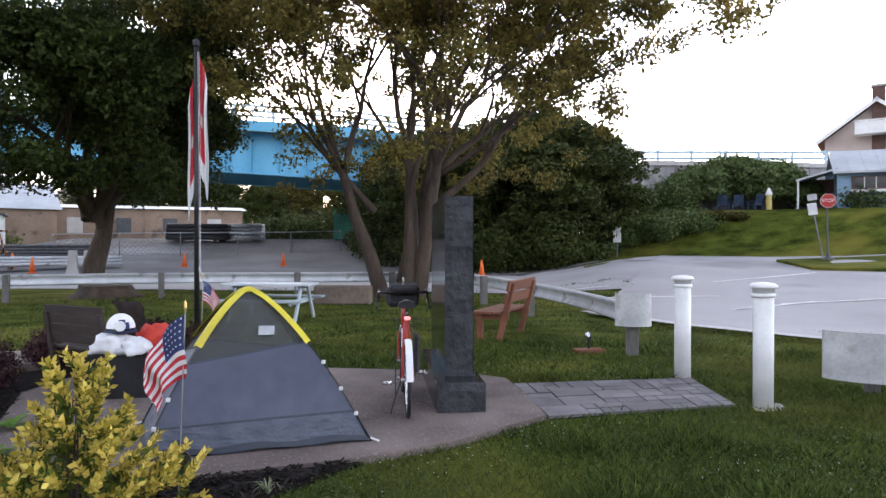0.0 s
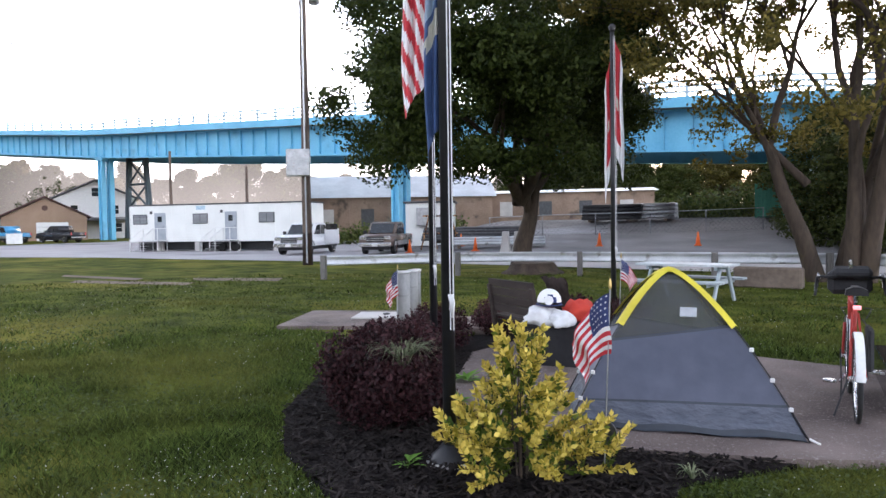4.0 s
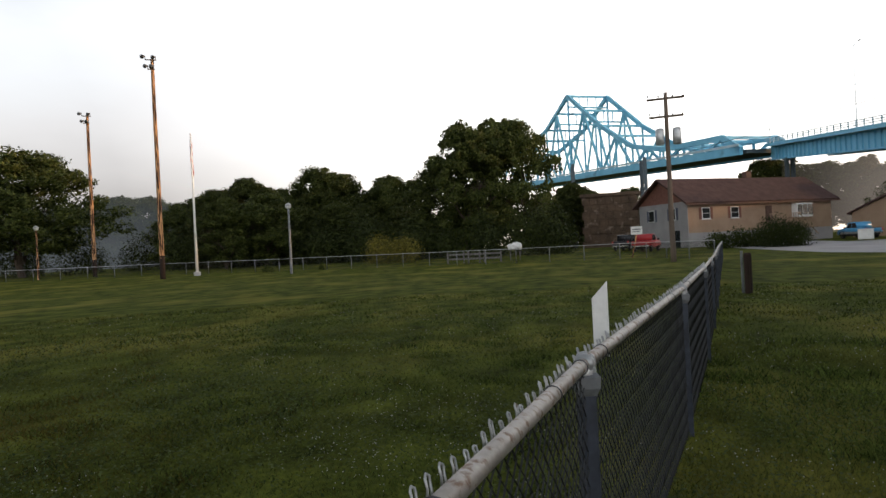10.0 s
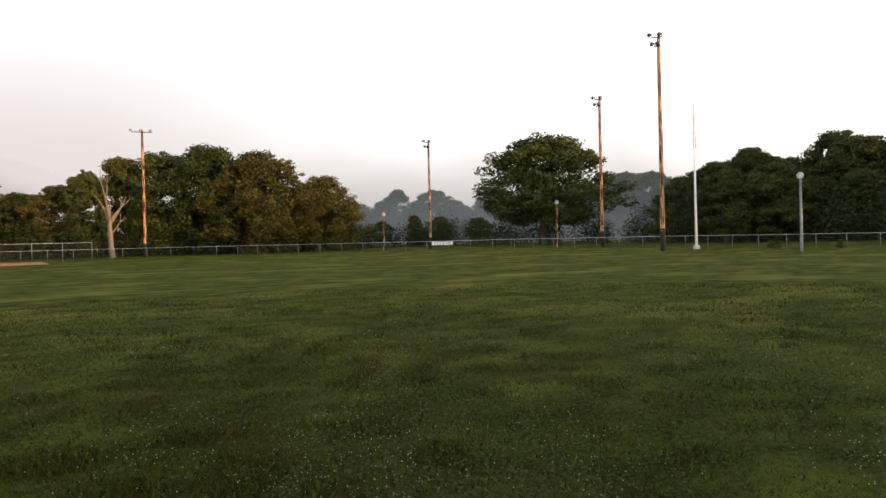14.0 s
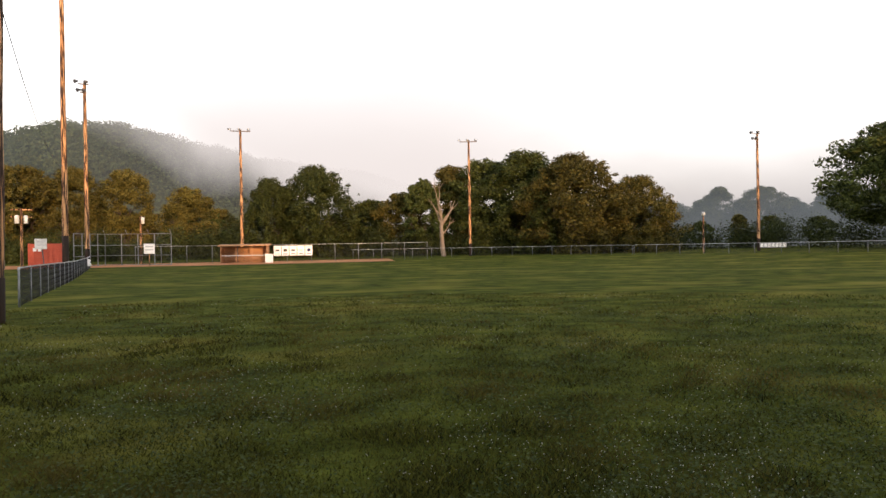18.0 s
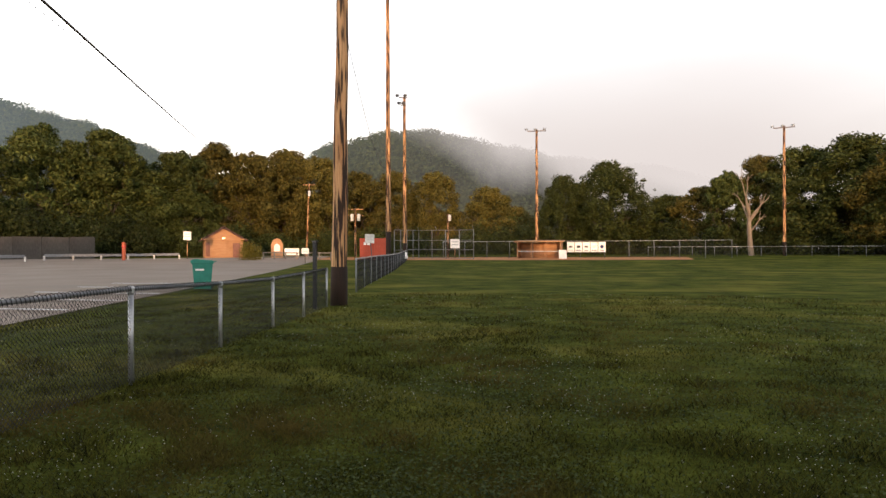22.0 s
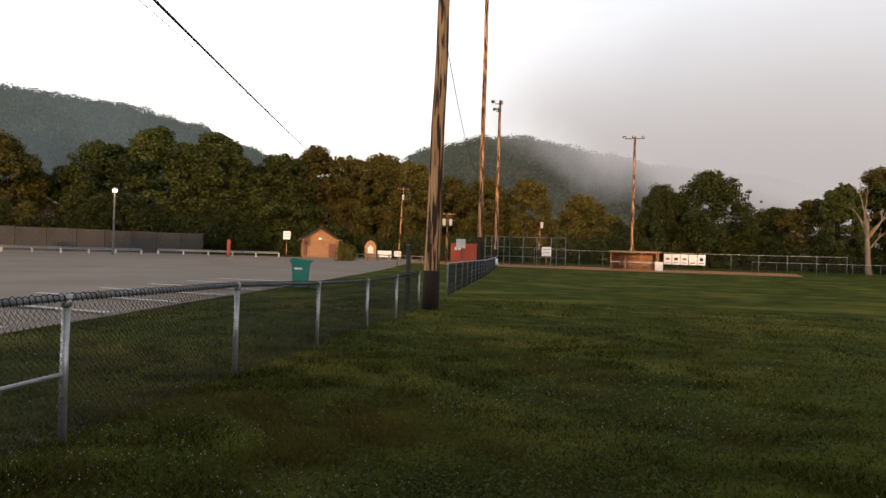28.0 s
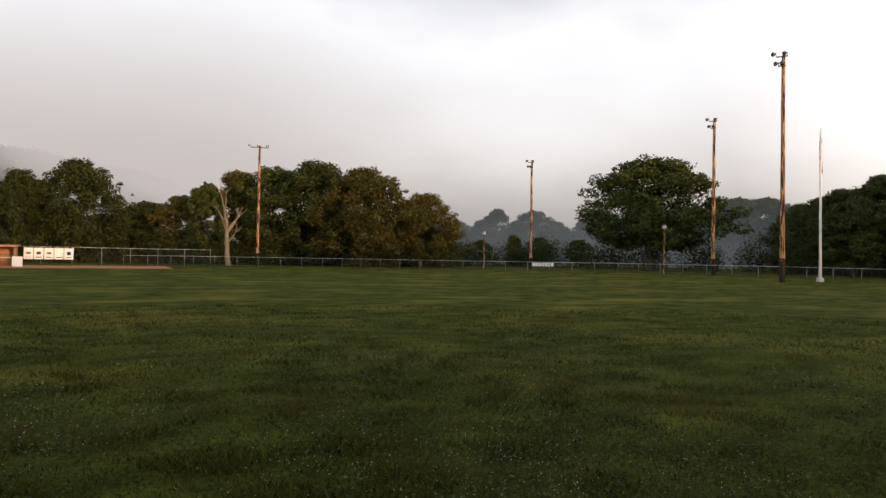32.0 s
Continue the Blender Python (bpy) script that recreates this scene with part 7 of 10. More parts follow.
# ---- across the road: trailer, trucks, yard ----
BLIND = mat("window_with_blinds", (0.17, 0.18, 0.19), (0.27, 0.28, 0.29), 2, 0.2, spec=0.6, fine=14, stretch=(0.2, 0.2, 3))


def site_trailer():
    x0, y0 = -35.4, 34.3
    x1, y1 = -49.2, 29.2
    L = math.hypot(x1 - x0, y1 - y0)
    rz = math.degrees(math.atan2(y0 - y1, x0 - x1))
    t = thing("office_trailer", "long white mobile office trailer with two doors and steps", "trailer", ((x0 + x1) / 2, (y0 + y1) / 2 + 1.4, gz(x0, y0)), rz)
    W = 3.0
    part("body", box((0, 0, 2.1), (L, W, 2.75), 0, 0.04), OFFWHITE, t, "white panelled body")
    n = 12
    for k in range(n + 1):
        part("panel_seam", box((-L / 2 + L * k / n, -W / 2 - 0.008, 2.1), (0.03, 0.02, 2.7)), OFFWHITE, t)
    part("roof", box((0, 0, 3.52), (L + 0.1, W + 0.1, 0.10), 0, 0.03), STEEL_DK, t, "flat dark roof edge")
    # solid black block paints the shade in the open space below the floor
    part("underside", box((0, 0.2, 0.42), (L - 0.6, W - 0.8, 0.6)), BLACK, t, "black block painting the shade under the trailer")
    for k in (-4.9, -1.6, 1.6, 4.9):
        part("pier_block", box((k, -W / 2 + 0.3, 0.36), (0.4, 0.4, 0.74)), PALE_CONC, t)
    for k in (0.6, 1.7):
        w = part("wheel", lathe([(0.30, 0), (0.36, 0.04), (0.36, 0.20), (0.30, 0.24)], 18), RUBBER, t)
        w.matrix_basis = pose(k, -W / 2 + 0.05, 0.36, 90, 0, 0)
    for k in (-L / 2 + 0.95, -L / 2 + 6.15, -L / 2 + 11.6):
        w = part("window", box((k, -W / 2 - 0.02, 2.45), (1.25, 0.06, 0.75), 0, 0.01), STEEL_DK, t, "sliding window with grey blinds")
        part("pane", box((k - 0.3, -W / 2 - 0.045, 2.45), (0.55, 0.02, 0.63)), BLIND, w, "grey blind behind glass")
        part("pane", box((k + 0.3, -W / 2 - 0.045, 2.45), (0.55, 0.02, 0.63)), BLIND, w, "grey blind behind glass")
    DOOR = mat("grey_steel_door", (0.30, 0.33, 0.36), (0.40, 0.43, 0.46), 2, 0.55)
    for k in (-L / 2 + 2.7, -L / 2 + 8.7):
        d = part("door", box((k, -W / 2 - 0.03, 1.9), (0.95, 0.06, 2.05), 0, 0.01), DOOR, t, "grey steel door with a small window")
        part("door_pane", box((k, -W / 2 - 0.07, 2.45), (0.35, 0.02, 0.42)), GLASSY, d)
        part("handle", box((k + 0.36, -W / 2 - 0.09, 1.85), (0.05, 0.06, 0.16), 0, 0.01), CHROME, d)
        part("porch_lamp", box((k - 0.75, -W / 2 - 0.06, 2.95), (0.18, 0.12, 0.22), 0, 0.02), STEEL_DK, t)
        s = part("landing", box((k, -W / 2 - 0.65, 0.80), (1.3, 1.2, 0.05)), GALV, t, "steel landing")
        for j in range(4):
            part("step", box((k - 0.8 - 0.26 * j, -W / 2 - 0.65, 0.62 - 0.19 * j), (0.28, 1.0, 0.04)), GALV, s)
        for yy in (-W / 2 - 0.12, -W / 2 - 1.2):
            part("hand_rail", tube([(k - 1.8, yy, 0.9), (k - 0.6, yy, 1.75), (k + 0.62, yy, 1.75), (k + 0.62, yy, 0.0)], 0.03, 6), WHITE, s)
            for q in (-1.75, -0.6, 0.62):
                part("rail_post", tube([(k + q, yy, 0.0), (k + q, yy, 0.9 if q < -1 else 1.75)], 0.028, 6), WHITE, s)
    part("sign", box((-L / 2 + 6.2, -W / 2 - 0.03, 3.25), (0.75, 0.04, 0.28)), mat("blue_white_sign", (0.25, 0.42, 0.55), (0.55, 0.66, 0.72), 6, 0.5), t, "small blue and white company sign")


site_trailer()


def pickup(name, label, x, y, rz, body, lower, door_open=False, flat=False):
    """A crew-cab pickup: bonnet, cab with glass, bed, wheels, grille, lamps."""
    t = thing(name, label, "pickup truck", (x, y, gz(x, y)), rz)
    L, W = 5.7, 1.95
    # side outline, front towards -x
    low = [(-2.8, 0.50), (-2.82, 0.78), (-2.72, 1.10), (-1.35, 1.22), (2.75, 1.16), (2.85, 1.10), (2.85, 0.55)]
    bm = prism(low, W)
    bmesh.ops.bevel(bm, geom=bm.edges[:], offset=0.05, segments=2, affect="EDGES")
    b = part("body", bm, body, t, "", True)
    cab = [(-1.55, 1.16), (-0.75, 1.86), (-0.45, 1.92), (0.75, 1.92), (1.0, 1.84), (1.15, 1.16)]
    bm = prism(cab, W - 0.28)
    bmesh.ops.bevel(bm, geom=bm.edges[:], offset=0.05, segments=2, affect="EDGES")
    part("cab", bm, body, t, "", True)
    part("bed_floor", box((2.0, 0, 1.13), (1.55, W - 0.3, 0.08)), BLACK, t, "dark open cargo bed")
    part("chassis", box((0, 0, 0.42), (5.1, W - 0.5, 0.25)), BLACK, t)
    for s in (-1, 1):
        y2 = s * ((W - 0.28) / 2 + 0.008)
        part("side_window", prism([(-1.05, 1.22), (-0.62, 1.78), (-0.08, 1.82), (-0.08, 1.22)], 0.02, m=pose(0, y2, 0)), GLASSY, t)
        part("side_window", prism([(0.0, 1.22), (0.0, 1.82), (0.72, 1.80), (0.95, 1.22)], 0.02, m=pose(0, y2, 0)), GLASSY, t)
        part("mirror", box((-1.05, s * (W / 2 + 0.12), 1.32), (0.10, 0.22, 0.20), 0, 0.03), BLACK, t)
        part("lower_panel", box((0.0, s * (W / 2 - 0.004), 0.66), (4.2, 0.03, 0.26), 0, 0.01), lower, t)
        part("head_lamp", box((-2.78, s * 0.72, 0.98), (0.12, 0.38, 0.22), 0, 0.03), CHROME, t, "clear head lamp")
        part("tail_lamp", box((2.84, s * 0.90, 1.0), (0.05, 0.14, 0.30), 0, 0.01), RED, t)
        for xx in (-1.85, 1.75):
            w = part("wheel", lathe([(0.28, -0.12), (0.38, -0.11), (0.40, -0.05), (0.40, 0.06), (0.38, 0.12), (0.28, 0.13)], 24), RUBBER, t, "", True)
            w.matrix_basis = pose(xx, s * (W / 2 - 0.12), 0.40, 90, 0, 0)
            r = part("rim", lathe([(0.25, -0.14), (0.24, 0.14), (0.10, 0.10)], 18), CHROME if s else CHROME, w)
            a = part("wheel_arch", tube([(xx + 0.47 * math.cos(q), s * (W / 2 - 0.005), 0.42 + 0.47 * math.sin(q)) for q in [math.pi * k / 12 for k in range(13)]], 0.045, 6), BLACK, t)
        for xx in (-0.08, 1.0):
            part("door_handle", box((xx - 0.15, s * (W / 2 + 0.01), 1.05), (0.18, 0.03, 0.04), 0, 0.01), CHROME, t)
    part("windscreen", box((-1.17, 0, 1.53), (0.03, W - 0.55, 0.86), ry=49), GLASSY, t)
    part("grille", box((-2.80, 0, 0.90), (0.08, 1.05, 0.32), 0, 0.02), BLACK, t, "black grille")
    for k in (-0.06, 0.06):
        part("grille_bar", box((-2.85, 0, 0.90 + k), (0.03, 1.08, 0.045), 0, 0.01), CHROME, t)
    part("bumper", box((-2.86, 0, 0.60), (0.16, W, 0.24), 0, 0.05), CHROME, t, "bright front bumper")
    part("rear_bumper", box((2.90, 0, 0.60), (0.12, W - 0.1, 0.2), 0, 0.03), CHROME, t)
    part("number_plate", box((-2.95, 0, 0.58), (0.02, 0.32, 0.15)), WHITE, t)
    if door_open:
        d = part("open_door", box((0.42, -(W / 2 + 0.42), 1.08), (0.07, 0.9, 0.95), 18, 0.03), body, t, "open rear door")
        part("door_glass", box((0.40, -(W / 2 + 0.42), 1.66), (0.04, 0.72, 0.36), 18, 0.01), GLASSY, d)
    return t


WHITEPAINT = mat("white_car_paint", (0.66, 0.67, 0.68), (0.76, 0.77, 0.78), 1.5, 0.28)
BROWNPAINT = mat("dark_brown_car_paint", (0.10, 0.072, 0.058), (0.17, 0.125, 0.10), 1.2, 0.3, 0.3)
SILVER = mat("silver_lower_trim", (0.34, 0.34, 0.34), (0.48, 0.48, 0.48), 2, 0.35, 0.6)
pickup("white_pickup", "white crew-cab pickup truck with its rear door open", -30.6, 30.3, 112, WHITEPAINT, WHITEPAINT, True)
pickup("brown_pickup", "dark brown pickup truck with silver trim parked in the yard", *polar(38.7, 41.5), 115, BROWNPAINT, SILVER)
BLUECAR = mat("light_blue_car_paint", (0.06, 0.26, 0.48), (0.09, 0.34, 0.58), 1.5, 0.3)
REDCAR = mat("red_car_paint", (0.30, 0.02, 0.025), (0.42, 0.035, 0.04), 1.5, 0.3)
BLKCAR = mat("black_car_paint", (0.012, 0.012, 0.014), (0.03, 0.03, 0.034), 1.5, 0.25)
px_, py_ = polar(67.2, 92)
pickup("blue_pickup", "old light blue pickup truck parked by the house", px_, py_, 8, BLUECAR, SILVER)
px_, py_ = polar(63.9, 88)
pickup("black_pickup", "black pickup truck parked before the garage", px_, py_, 12, BLKCAR, BLKCAR)
px_, py_ = polar(82.2, 78)
pickup("red_pickup", "red pickup truck parked by the grey house", px_, py_, -20, REDCAR, REDCAR)
px_, py_ = polar(83.8, 84)
pickup("dark_pickup", "dark pickup truck parked behind the red one", px_, py_, -20, BLKCAR, BLKCAR)


def cone(x, y, h=0.72):
    t = thing("traffic_cone", "orange traffic cone with a white band on the asphalt", "traffic cone", (x, y, gz(x, y) + 0.05), group="traffic cones in the yard")
    part("base", box((0, 0, 0.02), (0.38, 0.38, 0.05), 10, 0.01), ORANGE, t)
    part("body", lathe([(0.145, 0.03), (0.035, h), (0.02, h)], 16), ORANGE, t, "", True)
    part("band", lathe([(0.108, h * 0.36), (0.076, h * 0.62)], 16), WHITE, t, "white reflective band", True)


for x, y in ((-9.3, 39.5), (-20.1, 33.2), (-24.0, 32.1), (1.9, 32.5), (-23.2, 36.5), (-14.5, 38.0)):
    cone(x, y, 0.78)


def shipping_container(x, y, rz):
    G = mat("green_container_paint", (0.02, 0.17, 0.11), (0.035, 0.24, 0.16), 0.8, 0.5, bump=0.002, fine=8)
    t = thing("shipping_container", "green corrugated steel shipping container in the yard", "container", (x, y, gz(x, y)), rz)
    L, W, H = 6.1, 2.44, 2.6
    part("body", box((0, 0, H / 2 + 0.1), (L, W - 0.08, H - 0.1)), G, t)
    for k in range(22):
        for s in (-1, 1):
            part("corrugation", box((-L / 2 + 0.3 + k * 0.26, s * (W / 2 - 0.03), H / 2 + 0.1), (0.13, 0.07, H - 0.4), 0, 0.02), G, t)
    for k in range(8):
        part("corrugation", box((-L / 2 - 0.01, -W / 2 + 0.25 + k * 0.28, H / 2 + 0.1), (0.06, 0.13, H - 0.4), 0, 0.02), G, t)
    for sx in (-1, 1):
        for sy in (-1, 1):
            part("corner_post", box((sx * (L / 2 - 0.05), sy * (W / 2 - 0.06), H / 2 + 0.06), (0.16, 0.16, H), 0, 0.01), G, t)
    for z in (0.1, H):
        for sy in (-1, 1):
            part("side_rail", box((0, sy * (W / 2 - 0.05), z), (L, 0.12, 0.14), 0, 0.01), G, t)
    part("label_plate", box((-0.6, -W / 2 - 0.02, 1.6), (1.0, 0.02, 0.9)), mat("pale_green_label", (0.25, 0.45, 0.36), (0.35, 0.55, 0.46), 5, 0.6), t, "pale printed label")


shipping_container(*polar(7.0, 59), 78)


def diamond_sign(x, y):
    t = thing("road_sign", "two orange diamond road work signs on one post", "road sign", (x, y, gz(x, y)), 6)
    part("post", tube([(0, 0, 0), (0, 0, 3.6)], 0.04, 8), POSTMETAL, t)
    for z in (3.3, 2.0):
        part("plate", box((0, -0.06, z), (0.95, 0.02, 0.95), 0, 0.004, ry=45), ORANGE_SIGN, t, "orange diamond plate")
        part("symbol", box((0, -0.075, z), (0.12, 0.012, 0.45)), BLACK, t)


ORANGE_SIGN = mat("faded_orange_sign", (0.55, 0.20, 0.03), (0.70, 0.30, 0.05), 3, 0.6)
diamond_sign(*polar(4.3, 47))


def yard_fence():
    x0, x1 = -26, -2
    pts = [polar(30, 46), polar(22, 47), polar(14, 48), polar(6, 50)]
    chain_link("yard_fence", "temporary chain-link panels round the gravel yard", pts, 1.5, 3.6, lambda s: 0.3, 0.003, 0.03, tips=False)


yard_fence()


def pipe_stack(x, y, rz, n, L, r, material, label, rows=3):
    t = thing("pipe_stack", label, "pipes", (x, y, gz(x, y) + 0.04), rz)
    for j in range(rows):
        for k in range(n - j):
            part("pipe", tube([(-L / 2, (k - (n - j) / 2 + 0.5) * 2.05 * r, 0.18 + r + j * 1.8 * r), (L / 2, (k - (n - j) / 2 + 0.5) * 2.05 * r, 0.18 + r + j * 1.8 * r)], r, 10), material, t, "", True)
    for s in (-L * 0.35, L * 0.35):
        part("sleeper", box((s, 0, 0.09), (0.15, n * 2.05 * r + 0.3, 0.18)), DARKWOOD, t)


pipe_stack(*polar(29.6, 40.5), 30, 6, 6.0, 0.09, RAILSTEEL, "low stack of galvanised steel beams on sleepers", 3)
pipe_stack(*polar(31.4, 44.5), 10, 7, 7.0, 0.10, STEEL_DK, "stack of dark steel beams in the yard", 5)
pipe_stack(*polar(19.8, 56.5), 8, 8, 4.6, 0.17, BLACK, "stacked dark steel bundles at the back of the yard", 4)
pipe_stack(*polar(17.0, 57), 8, 8, 4.2, 0.17, GALV, "stacked grey steel bundles at the back of the yard", 4)
for k, az in enumerate((27.6, 26.9, 28.6)):
    x, y = polar(az, 37.5)
    t = thing("concrete_block", "grey concrete barrier block at the yard's edge", "concrete block", (x, y, gz(x, y) + 0.04), 25, "concrete blocks")
    part("block", prism([(-0.32, 0), (0.32, 0), (0.22, 0.3), (0.15, 1.15), (-0.15, 1.15), (-0.22, 0.3)], 1.1), PALE_CONC, t)


def small_site_shed():
    x, y = polar(35.0, 48.5)
    t = thing("site_shed", "small white site shed with an air conditioner", "shed", (x, y, gz(x, y)), 30)
    part("body", box((0, 0, 1.55), (3.4, 2.4, 3.0), 0, 0.03), OFFWHITE, t)
    part("roof", box((0, 0, 3.12), (3.7, 2.7, 0.14), 0, 0.03), STEEL_DK, t)
    part("air_conditioner", box((-0.4, -1.4, 2.1), (0.95, 0.5, 1.25), 0, 0.04), GALV, t, "grey wall air conditioner")
    part("window", box((1.0, -1.22, 1.9), (0.5, 0.04, 0.8)), GLASSY, t)
    sc = thing("timber_trestle", "pale timber trestle leaning by the shed", "trestle", (*polar(34.2, 42.5), gz(*polar(34.2, 42.5)) + 0.04), 34)
    for k in (-0.7, 0.7):
        part("strut", tube([(k - 0.5, -0.5, 0), (k, 0, 2.1)], 0.05, 6), POLEWOOD, sc)
        part("strut", tube([(k + 0.5, 0.5, 0), (k, 0, 2.1)], 0.05, 6), POLEWOOD, sc)
    part("rail", tube([(-1.1, 0, 2.1), (1.1, 0, 2.1)], 0.05, 6), POLEWOOD, sc)
    part("rail", tube([(-1.1, -0.25, 1.0), (1.1, -0.25, 1.0)], 0.04, 6), POLEWOOD, sc)


small_site_shed()


def warehouse(az0, az1, d, h, rh, label, wall, roof, depth=14):
    x0, y0 = polar(az0, d)
    x1, y1 = polar(az1, d)
    L = math.hypot(x1 - x0, y1 - y0)
    rz = math.degrees(math.atan2(y1 - y0, x1 - x0))
    t = thing("warehouse", label, "warehouse", ((x0 + x1) / 2, (y0 + y1) / 2, gz((x0 + x1) / 2, (y0 + y1) / 2) - 0.3), rz)
    out = -1
    part("wall", box((0, 0, h / 2), (L, depth, h)), wall, t, "weathered brick wall")
    bm = bmesh.new()
    prism([(-depth / 2 - 0.5, h), (depth / 2 + 0.5, h), (0, h + rh)], L + 1, bm, pose(0, 0, 0, 0, 0, 90))
    part("roof", bm, roof, t, "pale sheet metal roof")
    for k in range(int(L / 5)):
        w = part("window", box((-L / 2 + 2.5 + k * 5, -depth / 2 - 0.03, h * 0.5), (1.6, 0.1, h * 0.45)), STEEL_DK if k % 3 else PALE_CONC, t, "boarded window")
        w2 = part("window", box((-L / 2 + 2.5 + k * 5, depth / 2 + 0.03, h * 0.5), (1.6, 0.1, h * 0.45)), STEEL_DK if k % 3 else PALE_CONC, t, "boarded window")
        part("pilaster", box((-L / 2 + k * 5, -depth / 2 - 0.05, h / 2), (0.5, 0.25, h)), wall, t)
    return t


BRICKOLD = mat("old_tan_brick", (0.20, 0.135, 0.10), (0.33, 0.235, 0.175), 0.5, 0.95, bump=0.01, fine=6, spots=((0.12, 0.09, 0.07), 0.58, 0.68, 0.6))
TINROOF = mat("pale_tin_roof", (0.40, 0.42, 0.44), (0.54, 0.56, 0.58), 0.5, 0.5, 0.3, 0.003, 3)
warehouse(45.0, 30.5, 92, 5.2, 3.2, "long old tan brick warehouse with a pale metal roof", BRICKOLD, TINROOF)
warehouse(30.0, 17.0, 92, 4.0, 0.6, "low tan block warehouse behind the yard", BRICKOLD, TINROOF, 10)
warehouse(6, -5, 66, 5.0, 1.8, "low building with a teal roof behind the container", PALE_CONC, TEAL_ROOF, 8)

# overgrown scrub at the yard's back and under the bridge
SCRUB = leaf_mat("scrub_leaves", (0.035, 0.055, 0.014), (0.13, 0.15, 0.04), 0.3)


def scrub(name, label, line, w, h, n, size, material, seed, z=0.0):
    rg = np.random.default_rng(seed)
    blobs = []
    for (x0, y0), (x1, y1) in zip(line, line[1:]):
        k = max(2, int(math.hypot(x1 - x0, y1 - y0) / (w * 0.55)))
        for i in range(k):
            u = (i + rg.uniform(0, 1)) / k
            x, y = x0 + (x1 - x0) * u, y0 + (y1 - y0) * u
            hh = h * rg.uniform(0.6, 1.1)
            blobs.append(((x + rg.uniform(-.3, .3) * w, y + rg.uniform(-.3, .3) * w, gz(x, y) + z + hh * 0.42), (w * rg.uniform(.4, .75), w * rg.uniform(.4, .75), hh * 0.58)))
    q, f = leaves(rg, blobs, n, size, 0.1, 0.3, 0.5)
    ob = link(name, leaf_mesh(name, q, f, material), None)
    return tagged(ob, label, "bushes", kind="stuff")


scrub("scrub", "overgrown green scrub behind the trailer yard", [polar(46, 64), polar(36, 62), polar(33, 60)], 2.2, 2.0, 5000, 0.16, SCRUB, 1)
scrub("scrub", "overgrown weeds at the back of the gravel yard", [polar(16, 63), polar(8, 62), polar(2, 60)], 2.6, 2.6, 6000, 0.16, SCRUB, 2)
scrub("hedge", "clipped dark hedge beside the tan house", [polar(77.2, 76), polar(73.2, 76)], 1.6, 2.2, 5000, 0.12, LEAF_DARK, 3)
scrub("hedge", "round dark bush at the house corner", [polar(73.2, 74), polar(71.4, 74)], 2.4, 3.3, 9000, 0.09, LEAF_DARK, 4)
# these rows carry the tree line's base shade in their leaf colour
scrub("undergrowth", "undergrowth along the tree line, leaf colour darkened for shade", [polar(88, 84), polar(95, 88), polar(103, 92), polar(112, 100), polar(121, 106)], 5.0, 6.0, 48000, 0.17, UNDERLEAF, 5)
scrub("undergrowth", "undergrowth along the tree line, leaf colour darkened for shade", [polar(121, 124), polar(131, 126), polar(142, 146), polar(151, 128)], 5.0, 5.5, 36000, 0.17, UNDERLEAF, 6)
scrub("undergrowth", "undergrowth under the big trees, leaf colour darkened for shade", [polar(150, 114), polar(158, 116), polar(168, 118), polar(176, 122), polar(188, 122)], 5.0, 5.5, 48000, 0.17, UNDERLEAF, 7)
scrub("undergrowth", "undergrowth along the lot, leaf colour darkened for shade", [polar(188, 124), polar(198, 118), polar(206, 118), polar(214, 116)], 5.0, 5.0, 36000, 0.17, UNDERLEAF, 8)
scrub("undergrowth", "undergrowth behind the concrete wall, leaf colour darkened for shade", [polar(214, 114), polar(224, 106), polar(236, 104), polar(250, 106), polar(268, 110)], 5.5, 6.5, 54000, 0.17, UNDERLEAF, 9)

# ---- up the side street ----
STUCCO = mat("tan_stucco", (0.40, 0.33, 0.29), (0.50, 0.42, 0.37), 0.8, 0.9, bump=0.004, fine=20)
BLUEWALL = mat("light_blue_siding", (0.22, 0.34, 0.46), (0.29, 0.42, 0.54), 0.8, 0.7, bump=0.003, fine=12)
BROWNTRIM = mat("dark_brown_trim", (0.07, 0.035, 0.025), (0.12, 0.065, 0.05), 2, 0.7)
GREYWALL = mat("grey_rendered_wall", (0.30, 0.30, 0.32), (0.42, 0.42, 0.44), 0.6, 0.9, bump=0.004, fine=12)
SHINGLE = mat("brown_shingles", (0.050, 0.024, 0.021), (0.088, 0.047, 0.041), 1.2, 0.9, bump=0.02, fine=8)
FRAMEW = mat("white_window_frame", (0.66, 0.66, 0.64), (0.76, 0.76, 0.74), 4, 0.6)


def house_window(parent, x, z, w, h, y=0.0, shutter=None, rz=0.0):
    """A framed window with sash bars on a wall facing -y at that y."""
    win = part("window", box((x, y - 0.02, z), (w + 0.16, 0.10, h + 0.16), 0, 0.01), FRAMEW, parent, "white framed window")
    part("pane", box((x, y - 0.055, z + h * 0.25), (w, 0.05, h * 0.46)), GLASSY, win)
    part("pane", box((x, y - 0.055, z - h * 0.25), (w, 0.05, h * 0.46)), GLASSY, win)
    part("sill", box((x, y - 0.10, z - h / 2 - 0.1), (w + 0.3, 0.16, 0.07)), FRAMEW, win)
    if shutter:
        for s in (-1, 1):
            part("shutter", box((x + s * (w / 2 + 0.30), y - 0.03, z), (0.36, 0.06, h + 0.16), 0, 0.01), shutter, parent, "painted window shutter")
    return win


